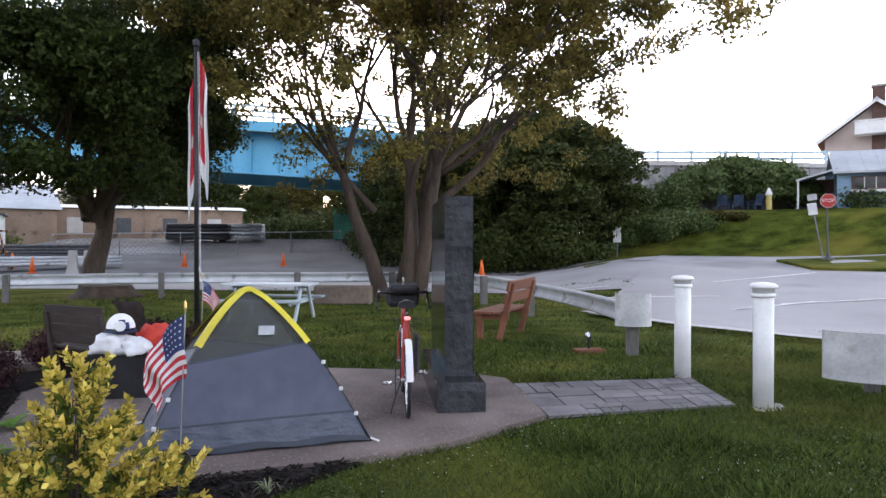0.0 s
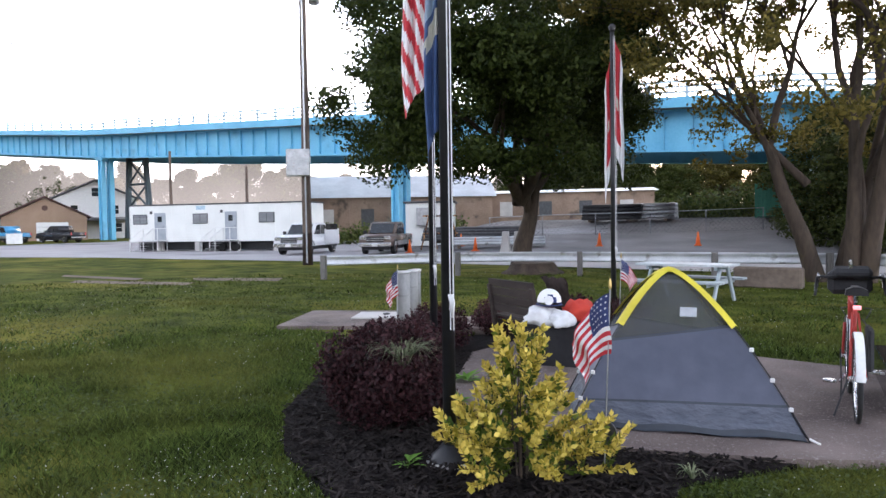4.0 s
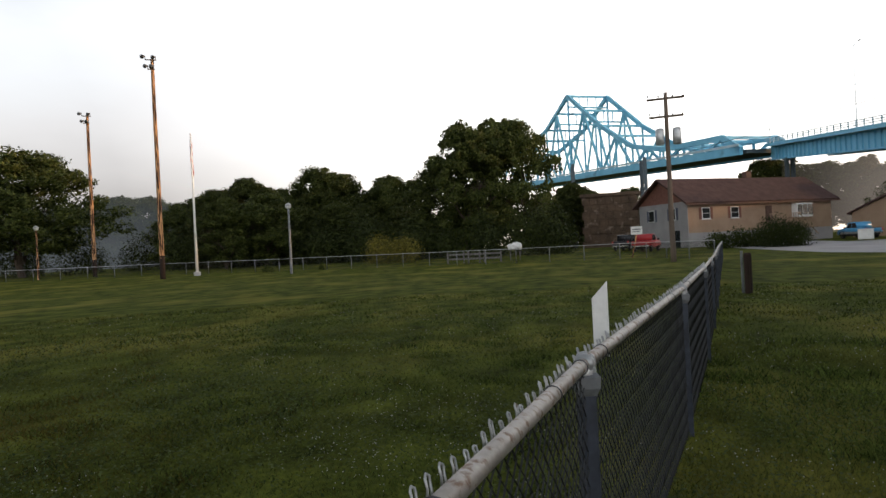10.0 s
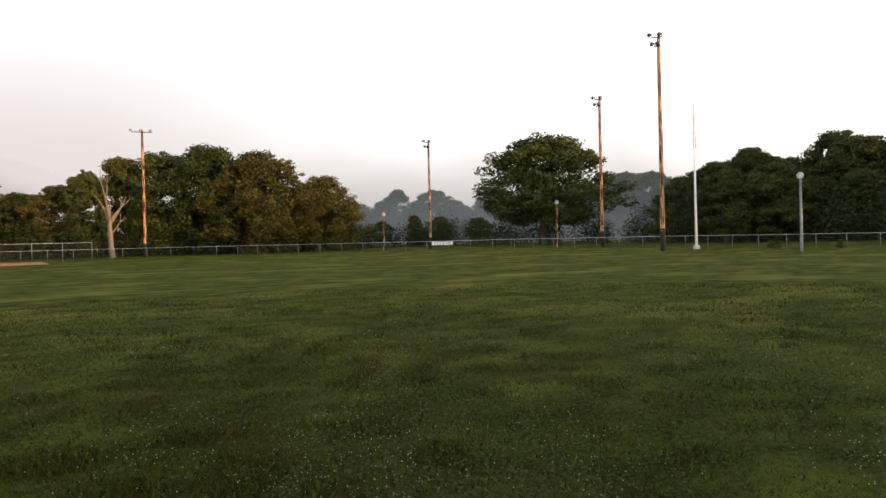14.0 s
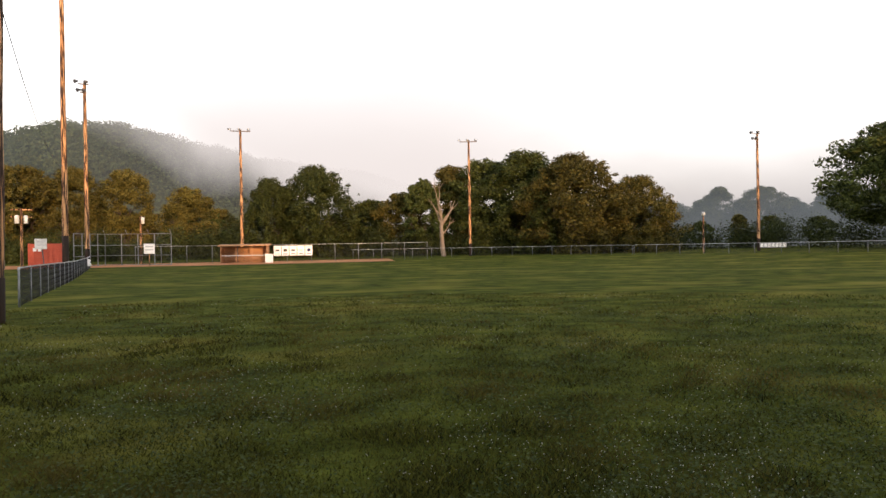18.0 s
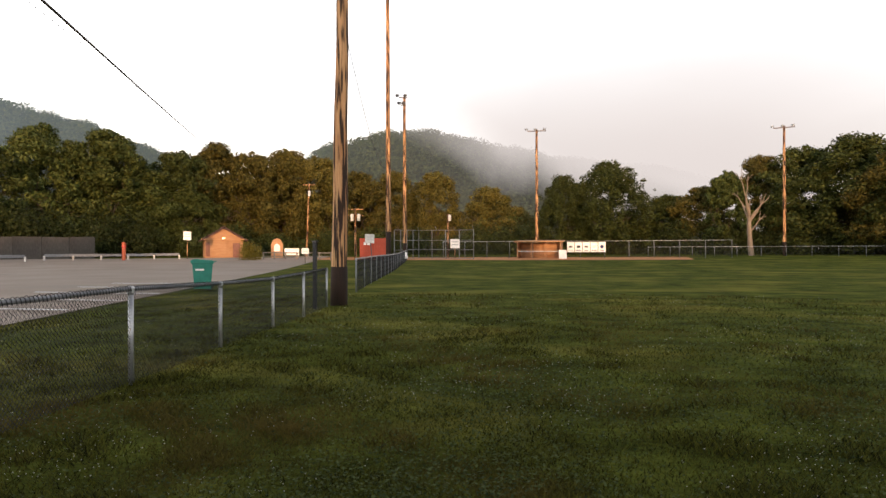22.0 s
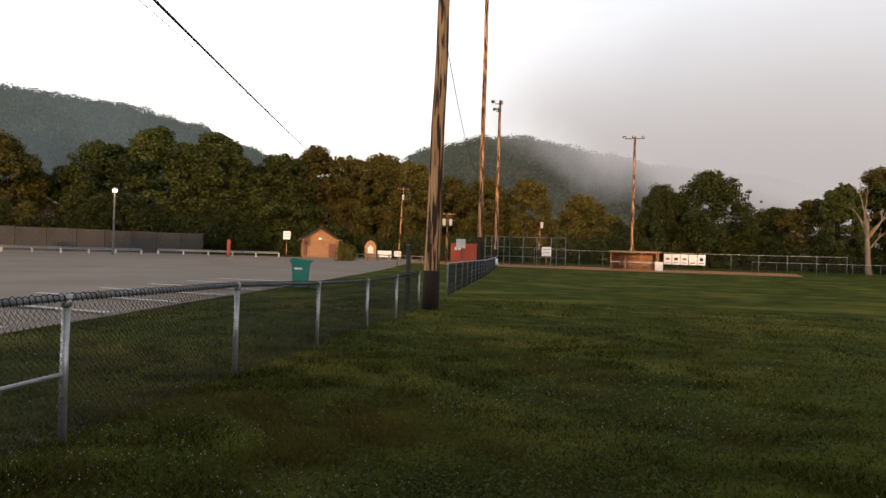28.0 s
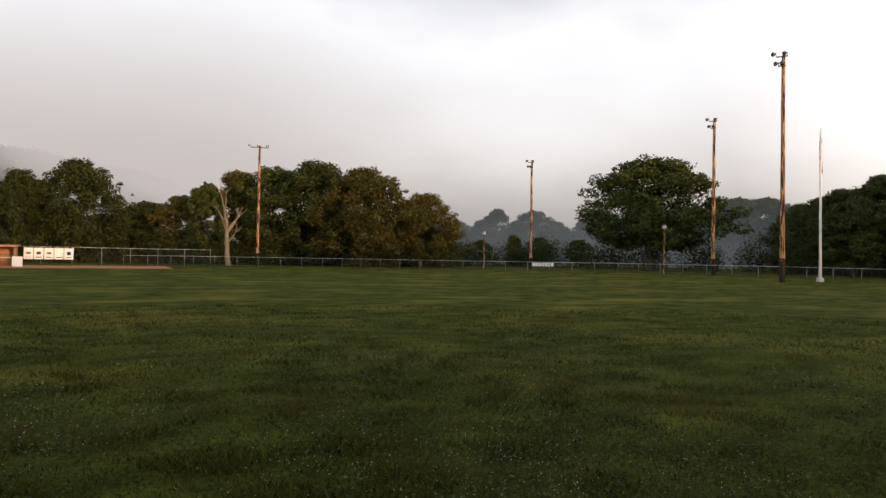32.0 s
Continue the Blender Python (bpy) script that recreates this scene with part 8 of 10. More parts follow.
def east_house():
    ox, oy = polar(-30.3, 46.5)
    t = thing("blue_house", "light blue house with a metal porch roof on the grass bank", "house", (ox, oy, gz(ox, oy) - 0.1), -26)
    part("wall", box((4.6, 3.0, 1.15), (9.2, 6.0, 2.3)), BLUEWALL, t, "light blue board wall")
    for k in range(9):
        part("siding_board", box((4.6, -0.012, 0.2 + 0.24 * k), (9.2, 0.04, 0.015)), BLUEWALL, t)
    bm = prism([(-0.5, 2.2), (3.0, 3.75), (6.5, 2.2), (6.5, 2.32), (3.0, 3.9), (-0.5, 2.32)], 9.7, m=pose(4.6, 0, 0, 0, 0, 90))
    part("roof", bm, TINROOF, t, "pale blue-grey metal roof")
    for k in range(13):
        part("roof_seam", box((-0.2 + 0.8 * k, 1.25, 3.13), (0.04, 3.75, 0.05), rx=23.9), TINROOF, t)
    part("porch_roof", box((-1.05, 1.2, 2.22), (2.3, 2.6, 0.10), ry=-16), TINROOF, t)
    part("porch_wall", box((-0.55, 2.4, 1.05), (1.1, 0.12, 2.1)), BROWNTRIM, t)
    for y in (0.0, 2.4):
        part("porch_post", tube([(-2.05, y, 0), (-2.05, y, 1.92)], 0.06, 8), FRAMEW, t)
    part("window_band", box((1.95, -0.03, 1.62), (2.45, 0.08, 0.80)), BROWNTRIM, t, "row of dark framed windows")
    for k in range(4):
        part("pane", box((1.08 + 0.58 * k, -0.06, 1.64), (0.48, 0.06, 0.62)), GLASSY, t)
        part("window_mullion", box((1.37 + 0.58 * k, -0.085, 1.64), (0.05, 0.04, 0.66)), FRAMEW, t)
    part("flower_box", box((1.95, -0.14, 1.16), (2.5, 0.24, 0.16)), FRAMEW, t)
    ux, uy = polar(-32.8, 66)
    u = thing("gabled_house", "tall pinkish tan gabled house with a brick chimney and white balcony", "house", (ux, uy, gz(ux, uy) - 0.3), -33)
    part("wall", box((0, 4.5, 3.55), (7.4, 9, 7.1)), STUCCO, u, "tan rendered wall")
    part("gable", prism([(-3.7, 7.05), (0, 9.9), (3.7, 7.05)], 8.9, m=pose(0, 4.5, 0)), STUCCO, u)
    for q in (-1, 1):
        part("roof", box((q * 2.1, 4.3, 8.55), (5.6, 10.2, 0.16), ry=q * 37.6), SHINGLE, u, "brown shingle roof slope")
        part("barge_board", box((q * 2.1, -0.85, 8.45), (5.6, 0.08, 0.26), ry=q * 37.6), FRAMEW, u, "white barge board")
    part("chimney", box((0.15, -0.22, 5.6), (0.95, 0.55, 11.2), 0, 0.02), BROWNTRIM, u, "brown brick chimney")
    part("chimney_cap", box((0.15, -0.22, 11.25), (1.15, 0.75, 0.18), 0, 0.02), PALE_CONC, u)
    part("balcony", box((1.3, -1.0, 7.25), (5.6, 1.8, 0.14)), FRAMEW, u, "white balcony")
    part("balcony_panel", box((1.3, -1.86, 7.75), (5.6, 0.05, 0.85)), FRAMEW, u, "white boarded balcony front")
    for k in range(15):
        part("baluster", box((-1.45 + 0.39 * k, -1.91, 7.75), (0.07, 0.05, 0.9)), FRAMEW, u)
    part("balcony_rail", box((1.3, -1.9, 8.25), (5.7, 0.12, 0.1)), FRAMEW, u)
    for x, z in ((-2.2, 4.4), (2.2, 4.4), (-2.2, 1.6), (2.2, 1.6)):
        house_window(u, x, z, 0.95, 1.4)
    return t


east_house()


def bridge_abutment():
    """The concrete end of the bridge: a blockwork wall, its parapet and a blue rail, running on behind the shrubs."""
    t = thing("bridge_abutment", "stained pale concrete bridge abutment with a blue rail on top", "bridge abutment")
    for k in range(9):
        x = 13.6 + 2.3 * k
        z1 = 7.0 - 0.03 * k
        part("wall_panel", box((x + 1.15, 46.6, z1 / 2 - 0.2), (2.26, 0.9, z1 + 0.4), 0, 0.02), ABUT, t)
        part("parapet", box((x + 1.15, 46.2, z1 + 0.12), (2.28, 0.35, 0.35), 0, 0.02), PALE_CONC, t)
        part("rail_post", box((x + 1.15, 46.2, z1 + 0.65), (0.16, 0.14, 0.8)), PALE_BLUE, t)
    for h in (0.55, 0.98):
        part("handrail", box((23.9, 46.2, 6.9 + h), (20.7, 0.12, 0.16)), PALE_BLUE, t, "pale blue handrail")
    part("bearing_wall", box((12.9, 52.0, 3.2), (1.0, 11.4, 7.0), 0, 0.02), ABUT, t, "end wall below the girders")
    part("approach_fill", box((24.0, 52.4, 3.3), (21.0, 10.8, 7.0)), PALE_CONC, t)
    # added dark block stands for the shadowed recess left of the wall
    part("side_stack", box((12.0, 45.8, 2.6), (1.5, 1.4, 5.4), 0, 0.03), BROWNTRIM, t, "dark brown block painting the shadowed recess beside the abutment")


ABUT = mat("stained_abutment_concrete", (0.26, 0.25, 0.245), (0.42, 0.41, 0.40), 0.7, 0.92, bump=0.004, fine=9, spots=((0.15, 0.14, 0.13), 0.55, 0.7, 0.8), stretch=(1, 1, 0.35), vary=0.08)
bridge_abutment()

IVY = leaf_mat("ivy_leaves", (0.045, 0.070, 0.022), (0.135, 0.175, 0.060), 0.3)
def shrub_dome(az0, az1, d, h, depth, n, seed):
    """A wide rounded mass of shrubs, highest in its middle."""
    rg = np.random.default_rng(seed)
    blobs = []
    for k in range(170):
        u, v = rg.uniform(-1, 1), rg.uniform(-1, 1)
        if u * u + v * v > 1:
            continue
        x, y = polar((az0 + az1) / 2 + (az1 - az0) / 2 * u, d + depth * v)
        top = h * math.sqrt(max(0.0, 1 - 0.92 * u * u - 0.55 * v * v)) * rg.uniform(0.86, 1.04)
        for z in (top - 0.45, top * 0.5):
            r = rg.uniform(0.55, 1.0)
            blobs.append(((x, y, gz(x, y) + max(0.2, z)), (r, r, r * 0.62)))
    q, f = leaves(rg, blobs, n, 0.115, 0.0, 0.55, 0.25)
    ob = link("hedge", leaf_mesh("hedge", q, f, IVY), None)
    return tagged(ob, "big rounded mass of shrubs on top of the bank", "bushes", kind="stuff")


shrub_dome(-17.0, -29.6, 50.0, 3.9, 3.0, 60000, 21)
scrub("hedge", "lower shrubs leading up to the rounded mass", [polar(-14.5, 45), polar(-19.5, 46.5)], 2.0, 1.9, 16000, 0.10, IVY, 27)
scrub("ivy_bank", "ivy and weeds spilling down the bank", [polar(-12.5, 39.5), polar(-15.5, 40.5), polar(-18.5, 41.5), polar(-20.5, 42.5)], 2.4, 1.2, 22000, 0.085, IVY, 22)
scrub("ivy_bank", "brownish weeds and ivy on the steep bank", [polar(-17.5, 42.5), polar(-21, 43), polar(-24, 43)], 1.0, 0.45, 9000, 0.07, LEAF_WARM, 28)
scrub("shrubs", "dark shrubs below the trees at the street corner", [polar(0.5, 38), polar(-5, 37), polar(-12, 36.5)], 3.4, 3.0, 20000, 0.085, LEAF_FAR, 23)
scrub("shrubs", "low shrubs before the blue house", [polar(-31.2, 47), polar(-34, 47)], 2.0, 1.6, 3000, 0.12, IVY, 24)
for az, d, h in ((-4.0, 40, 8.8), (-7.2, 40, 9.6), (-10.2, 39, 8.6), (-1.0, 41, 8.6), (2.2, 44, 8.5), (-13.6, 42, 6.2), (-8.5, 44, 9)):
    far_tree(az, d, h, 1.25, int(abs(az * 3)) % 5, False, az * 40, "dark green tree at the street corner")


def stop_sign():
    x, y = polar(-29.6, 32.5)
    t = thing("stop_sign", "red octagonal stop sign on a dark post in a grass island", "stop sign", (x, y, gz(x, y) + 0.06), -28)
    part("post", tube([(0, 0, 0), (-0.05, 0, 2.75)], 0.035, 8), STEEL_DK, t)
    part("foot", lathe([(0.28, 0), (0.10, 0.14), (0.05, 0.3)], 12), STEEL_DK, t)
    o = [(0.29 * math.cos(math.pi / 8 + k * math.pi / 4), 2.45 + 0.29 * math.sin(math.pi / 8 + k * math.pi / 4)) for k in range(8)]
    part("rim", prism([(x1 * 1.06, 2.45 + (z1 - 2.45) * 1.06) for x1, z1 in o], 0.012, m=pose(0, -0.045, 0)), WHITE, t, "white rim")
    part("plate", prism(o, 0.014, m=pose(0, -0.052, 0)), RED, t, "red octagon")
    cu = bpy.data.curves.new("lettering", "FONT")
    cu.body, cu.size, cu.align_x, cu.align_y, cu.extrude = "STOP", 0.205, "CENTER", "CENTER", 0.004
    ob = new("lettering", cu)
    ob.parent, ob.matrix_basis = t, pose(0, -0.066, 2.45, 90, 0, 0)
    cu.materials.append(WHITE)
    s = thing("road_sign", "leaning white sign on a thin post beside the stop sign", "road sign", (*polar(-28.9, 33.2), gz(*polar(-28.9, 33.2))), -20)
    part("post", tube([(0.25, 0, 0), (-0.2, 0, 2.5)], 0.03, 8), POSTMETAL, s)
    part("plate", box((-0.18, -0.04, 2.2), (0.36, 0.02, 0.5), ry=-8), WHITE, s)
    part("plate", box((-0.2, -0.04, 2.7), (0.36, 0.02, 0.26), ry=-8), GALV, s)


stop_sign()
isl = [polar(-26.2, 30.5), polar(-28.5, 27.2), polar(-34, 27.0), polar(-44, 30), polar(-40, 40), polar(-32, 36.5)]
bm = bmesh.new()
lo = [bm.verts.new((x, y, gz(x, y) - 0.05)) for x, y in isl]
hi = [bm.verts.new((x, y, gz(x, y) + 0.15)) for x, y in isl]
bm.faces.new(hi)
for k in range(len(isl)):
    bm.faces.new((lo[k], lo[(k + 1) % len(isl)], hi[(k + 1) % len(isl)], hi[k]))
tagged(part("grass_island", bm, GRASS, None), "kerbed grass island at the street corner", "grass island", kind="structure")
x, y = polar(-14.5, 38)
t = thing("road_sign", "small white marker sign among the shrubs", "road sign", (x, y, gz(x, y)), -14)
part("post", tube([(0, 0, 0), (0, 0, 1.3)], 0.03, 6), POSTMETAL, t)
part("plate", box((0, -0.03, 1.25), (0.42, 0.02, 0.85), 0, 0.004), WHITE, t)
x, y = polar(-25.8, 44.8)
t = thing("marker_post", "yellow and white marker post on the bank", "post", (x, y, gz(x, y)))
part("post", lathe([(0.16, 0), (0.16, 1.0), (0.11, 1.15)], 12), mat("yellow_paint", (0.50, 0.38, 0.10), (0.62, 0.50, 0.18), 4, 0.6), t)
part("cap", lathe([(0.18, 0.85), (0.20, 0.95), (0.05, 1.28)], 12), WHITE, t)


def lawn_chair(az, d, rz):
    x, y = polar(az, d)
    t = thing("lawn_chair", "dark blue slatted lawn chair on the grass bank", "chair", (x, y, gz(x, y)), rz, "lawn chairs on the bank")
    m = mat("navy_plastic", (0.03, 0.05, 0.10), (0.05, 0.075, 0.14), 4, 0.5)
    for k in range(5):
        part("back_slat", box((-0.24 + 0.12 * k, 0.28, 0.62), (0.10, 0.025, 0.75), rx=-18), m, t)
    part("seat", box((0, -0.02, 0.34), (0.56, 0.55, 0.03), rx=8), m, t)
    for s in (-0.33, 0.33):
        part("arm", box((s, -0.02, 0.55), (0.13, 0.7, 0.025)), m, t)
        part("leg", box((s, -0.28, 0.27), (0.04, 0.1, 0.55)), m, t)
        part("leg", box((s, 0.22, 0.2), (0.04, 0.1, 0.45), rx=25), m, t)


lawn_chair(-22.6, 45.6, 150)
lawn_chair(-23.6, 45.8, 170)
lawn_chair(-24.9, 45.6, 200)
strip("kerb", [(3.2, 15.4), (4.6, 12.9), (6.0, 11.3), (9.2, 8.4)], 0.30, PALE_CONC, 0.10, "worn pale concrete kerb along the parking lot", 0.5)
for k, (a, b) in enumerate((((6.6, 15.7), (9.2, 16.9)), ((8.5, 21.4), (12.6, 23.0)), ((8.2, 16.6), (13.2, 17.4)), ((2.8, 21.0), (5.2, 21.2)), ((4.2, 18.4), (7.4, 18.3)))):
    strip("bay_line", [a, b], 0.12, LINEPAINT, 0.068, "white painted parking bay line", 0.6)

# ---- west: house, garage, small things by the bridge ----
TANSIDE = mat("tan_siding", (0.27, 0.18, 0.12), (0.35, 0.245, 0.17), 0.6, 0.8, bump=0.004, fine=10)
GREYSIDE = mat("grey_block_wall", (0.23, 0.225, 0.23), (0.32, 0.31, 0.31), 0.6, 0.9, bump=0.004, fine=10)
SHUT_BR = mat("brown_shutter", (0.13, 0.055, 0.04), (0.19, 0.085, 0.06), 3, 0.7)
SHUT_DK = mat("dark_shutter", (0.05, 0.06, 0.09), (0.08, 0.09, 0.13), 3, 0.7)


def west_house():
    cx, cy = polar(78.9, 84)
    rx_, ry_ = polar(68.9, 100)
    L = math.hypot(rx_ - cx, ry_ - cy)
    rz = math.degrees(math.atan2(ry_ - cy, rx_ - cx))
    # local x runs along the long front, local y outwards towards the road is negative after the turn
    t = thing("tan_house", "two-storey tan house with brown shingle roof and grey gable end", "house", (cx, cy, gz(cx, cy) - 0.1), rz)
    D, H, E = 9.2, 2.9, 5.6
    part("wall", box((L / 2, D / 2, E / 2 + 0.9), (L, D, E - 1.8)), TANSIDE, t, "tan board wall")
    part("wall", box((L / 2, D / 2, 0.9), (L + 0.04, D + 0.04, 1.85)), GREYSIDE, t, "lower block wall")
    part("gable_wall", box((-0.03, D / 2, E / 2), (0.12, D, E)), GREYSIDE, t, "grey gable end wall")
    part("gable", prism([(0, E), (D / 2, E + H), (D, E)], 0.2, m=pose(0.0, 0, 0, 0, 0, 90)), SHUT_BR, t, "maroon gable triangle")
    part("gable", prism([(0, E), (D / 2, E + H), (D, E)], 0.2, m=pose(L, 0, 0, 0, 0, 90)), TANSIDE, t)
    for s, nm in ((-1, "roof"), (1, "roof")):
        ang = math.atan2(H, D / 2)
        w = math.hypot(H, D / 2) + 0.8
        part(nm, box((L / 2, D / 2 + s * (D / 4 + 0.28), E + H / 2 - 0.05), (L + 1.6, w, 0.2), rx=-s * math.degrees(ang)), SHINGLE, t, "brown shingle roof slope")
    part("gutter", box((L / 2, -0.75, E - 0.42), (L + 1.6, 0.14, 0.16)), BROWNTRIM, t)
    for x in (2.6, 6.9):
        house_window(t, x, 4.1, 1.05, 1.25, 0.0, SHUT_BR)
    for x in (4.8, 8.6):
        part("basement_window", box((x, -0.05, 1.15), (1.2, 0.12, 0.45)), GLASSY, t)
    bay = part("bay_window", box((17.2, -0.45, 4.05), (2.6, 0.9, 1.75), 0, 0.05), FRAMEW, t, "white bay window")
    for k in range(3):
        part("pane", box((16.35 + 0.85 * k, -0.92, 4.1), (0.7, 0.04, 1.3)), GLASSY, bay)
    part("shutter", box((19.2, -0.04, 4.1), (0.5, 0.08, 1.6)), SHUT_BR, t)
    part("door", box((12.2, -0.04, 3.75), (0.95, 0.08, 2.05)), BROWNTRIM, t, "brown door on the balcony")
    deck = part("balcony", box((12.9, -0.9, 2.65), (4.6, 1.8, 0.14)), TANSIDE, t, "timber balcony with stairs")
    for k in range(12):
        part("baluster", box((10.7 + 0.4 * k, -1.75, 3.15), (0.06, 0.06, 0.95)), TANSIDE, deck)
    part("rail", box((12.9, -1.75, 3.65), (4.6, 0.1, 0.1)), TANSIDE, deck)
    for x in (10.7, 15.1):
        part("post", box((x, -1.75, 1.3), (0.14, 0.14, 2.6)), TANSIDE, deck)
    for k in range(10):
        part("step", box((15.5 + 0.28 * k, -1.3, 2.5 - 0.25 * k), (0.3, 0.95, 0.06)), TANSIDE, deck)
    part("stair_rail", tube([(15.3, -1.75, 3.6), (18.2, -1.75, 1.0)], 0.06, 6), TANSIDE, deck)
    # gable end windows look along -x
    for y, z, w, h in ((2.6, 4.2, 1.0, 1.3), (6.6, 4.2, 1.0, 1.3)):
        win = part("window", box((-0.11, y, z), (0.10, w + 0.16, h + 0.16)), FRAMEW, t, "white framed window")
        part("pane", box((-0.15, y, z), (0.06, w, h)), GLASSY, win)
        for s in (-1, 1):
            part("shutter", box((-0.12, y + s * (w / 2 + 0.28), z), (0.06, 0.34, h + 0.16)), SHUT_DK, t, "dark blue shutter")
    part("entrance", box((-0.10, 2.0, 1.15), (0.10, 1.1, 2.1)), GLASSY, t, "dark glass entrance door")
    part("chimney", box((14, D / 2 + 0.5, E + H + 0.4), (0.8, 0.8, 1.4)), BROWNTRIM, t)


west_house()


def garage():
    x, y = polar(64.9, 100)
    t = thing("garage", "low tan garage with a white door and gabled roof", "garage", (x, y, gz(x, y) - 0.1), 64)
    W, H, R, D = 9.5, 3.2, 2.4, 8.0
    part("wall", box((0, D / 2, H / 2), (W, D, H)), TANSIDE, t)
    part("gable", prism([(-W / 2, H), (0, H + R), (W / 2, H)], D, m=pose(0, D / 2, 0)), TANSIDE, t)
    for s in (-1, 1):
        part("roof", box((s * (W / 4 + 0.2), D / 2, H + R / 2 + 0.05), (math.hypot(W / 2, R) + 0.7, D + 1, 0.18), ry=s * math.degrees(math.atan2(R, W / 2))), SHINGLE, t, "brown shingle roof slope")
    part("garage_door", box((0.8, -0.03, 1.25), (3.6, 0.1, 2.4), 0, 0.02), FRAMEW, t, "white panelled garage door")
    for k in range(3):
        part("door_groove", box((0.8, -0.085, 0.65 + 0.6 * k), (3.5, 0.02, 0.04)), GREYSIDE, t)
    part("vent", lathe([(0.35, 0), (0.35, 0.08)], 12), BROWNTRIM, t).matrix_basis = pose(0, -0.02, H + 1.1, 90, 0, 0)
    x, y = polar(61.6, 112)
    h = thing("white_house", "two-storey white house with a dark roof behind the garage", "house", (x, y, gz(x, y) - 0.1), 62)
    part("wall", box((0, 4, 3.0), (11, 8, 6.0)), FRAMEW, h, "pale board wall")
    part("gable", prism([(-5.5, 6), (0, 8.6), (5.5, 6)], 8, m=pose(0, 4, 0)), FRAMEW, h)
    for s in (-1, 1):
        part("roof", box((s * 2.95, 4, 7.4), (6.7, 9, 0.2), ry=s * 25.3), STEEL_DK, h, "dark roof slope")
    for xx, zz in ((-2.8, 4.4), (2.6, 4.4), (0.0, 7.0), (-3, 1.7), (3, 1.7)):
        house_window(h, xx, zz, 0.9, 1.3)
    part("porch_roof", box((0, -1.2, 3.0), (10, 2.6, 0.16), rx=8), STEEL_DK, h)


garage()
# timber barrier and small things along the field's far corner
for az, d in ((97.4, 67), (95.6, 66)):
    x, y = polar(az, d)
    t = thing("timber_rack", "low weathered timber rack by the field fence", "timber rack", (x, y, gz(x, y)), az)
    for k in (-1.6, 0, 1.6):
        part("post", box((k, 0, 0.6), (0.16, 0.16, 1.3)), WEATHERED, t)
    for z in (0.45, 0.9):
        part("rail", box((0, -0.1, z), (3.4, 0.08, 0.18)), WEATHERED, t)
lumpy("covered_pile", "white sheet thrown over a small pile by the fence", "tarp", (*polar(93.0, 70), 1.45), 0.75, WBAG, 4, 0.6, 0.5)
x, y = polar(93.0, 70.3)
t = thing("trestle_stand", "weathered timber stand under the white sheet", "stand", (x, y, gz(x, y)), 93)
for k in (-0.5, 0.5):
    part("leg", box((k, 0, 0.6), (0.1, 0.1, 1.2)), WEATHERED, t)
part("board", box((0, 0, 1.15), (1.4, 0.7, 0.08)), WEATHERED, t)
x, y = polar(83.0, 60)
t = thing("field_sign", "white sign board on a leaning post by the field", "sign", (x, y, gz(x, y)), 83)
part("post", tube([(-0.35, 0, 0), (0.1, 0, 2.2)], 0.06, 8), POLEWOOD, t)
part("board", box((0.1, -0.08, 2.35), (0.95, 0.04, 0.7), 0, 0.01), WHITE, t)
part("text_bar", box((0.1, -0.105, 2.45), (0.7, 0.01, 0.08)), STEEL_DK, t)
part("text_bar", box((0.1, -0.105, 2.25), (0.6, 0.01, 0.06)), STEEL_DK, t)
x, y = polar(66.8, 86)
t = thing("white_cabinet", "low white utility cabinet on the verge", "utility cabinet", (x, y, gz(x, y)), 66)
part("cabinet", box((0, 0, 0.55), (1.5, 0.9, 1.1), 0, 0.06), WHITE, t)
part("lid", box((0, 0, 1.12), (1.6, 1.0, 0.08), 0, 0.02), WHITE, t)

# ---- south: ball field ends and the parking lot ----
BOARD = mat("tan_dugout_boards", (0.30, 0.155, 0.075), (0.42, 0.23, 0.12), 0.8, 0.85, bump=0.004, fine=10, stretch=(1, 1, 4), vary=0.1)


def dugout():
    x1, y1 = polar(185.1, 85)
    x0, y0 = polar(181.4, 84.2)
    L = math.hypot(x1 - x0, y1 - y0)
    rz = math.degrees(math.atan2(y1 - y0, x1 - x0))
    t = thing("dugout", "open-fronted tan timber dugout behind the infield", "dugout", (x0, y0, gz(x0, y0)), rz)
    # local x from one end to the other; the open front looks along +y after the turn
    H, D = 2.15, 2.2
    s = 1
    for k in range(12):
        part("back_board", box((L / 2, -D, 0.1 + 0.17 * k), (L, 0.06, 0.165)), BOARD, t)
    for xx in (0.05, L - 0.05):
        part("end_wall", box((xx, -D / 2, H / 2), (0.1, D, H)), BOARD, t)
    part("roof", box((L / 2, -D / 2 + 0.15, H + 0.08), (L + 0.5, D + 0.7, 0.14), rx=-3), BOARD, t, "flat timber roof")
    for xx in (0.05, L / 3, 2 * L / 3, L - 0.05):
        part("front_post", box((xx, 0.05, H / 2), (0.1, 0.1, H)), BOARD, t)
    part("bench_board", box((L / 2, -D + 0.4, 0.45), (L - 0.4, 0.35, 0.06)), BOARD, t)
    part("front_rail", box((L / 2, 0.05, 0.95), (L, 0.06, 0.08)), GALV, t)


dugout()


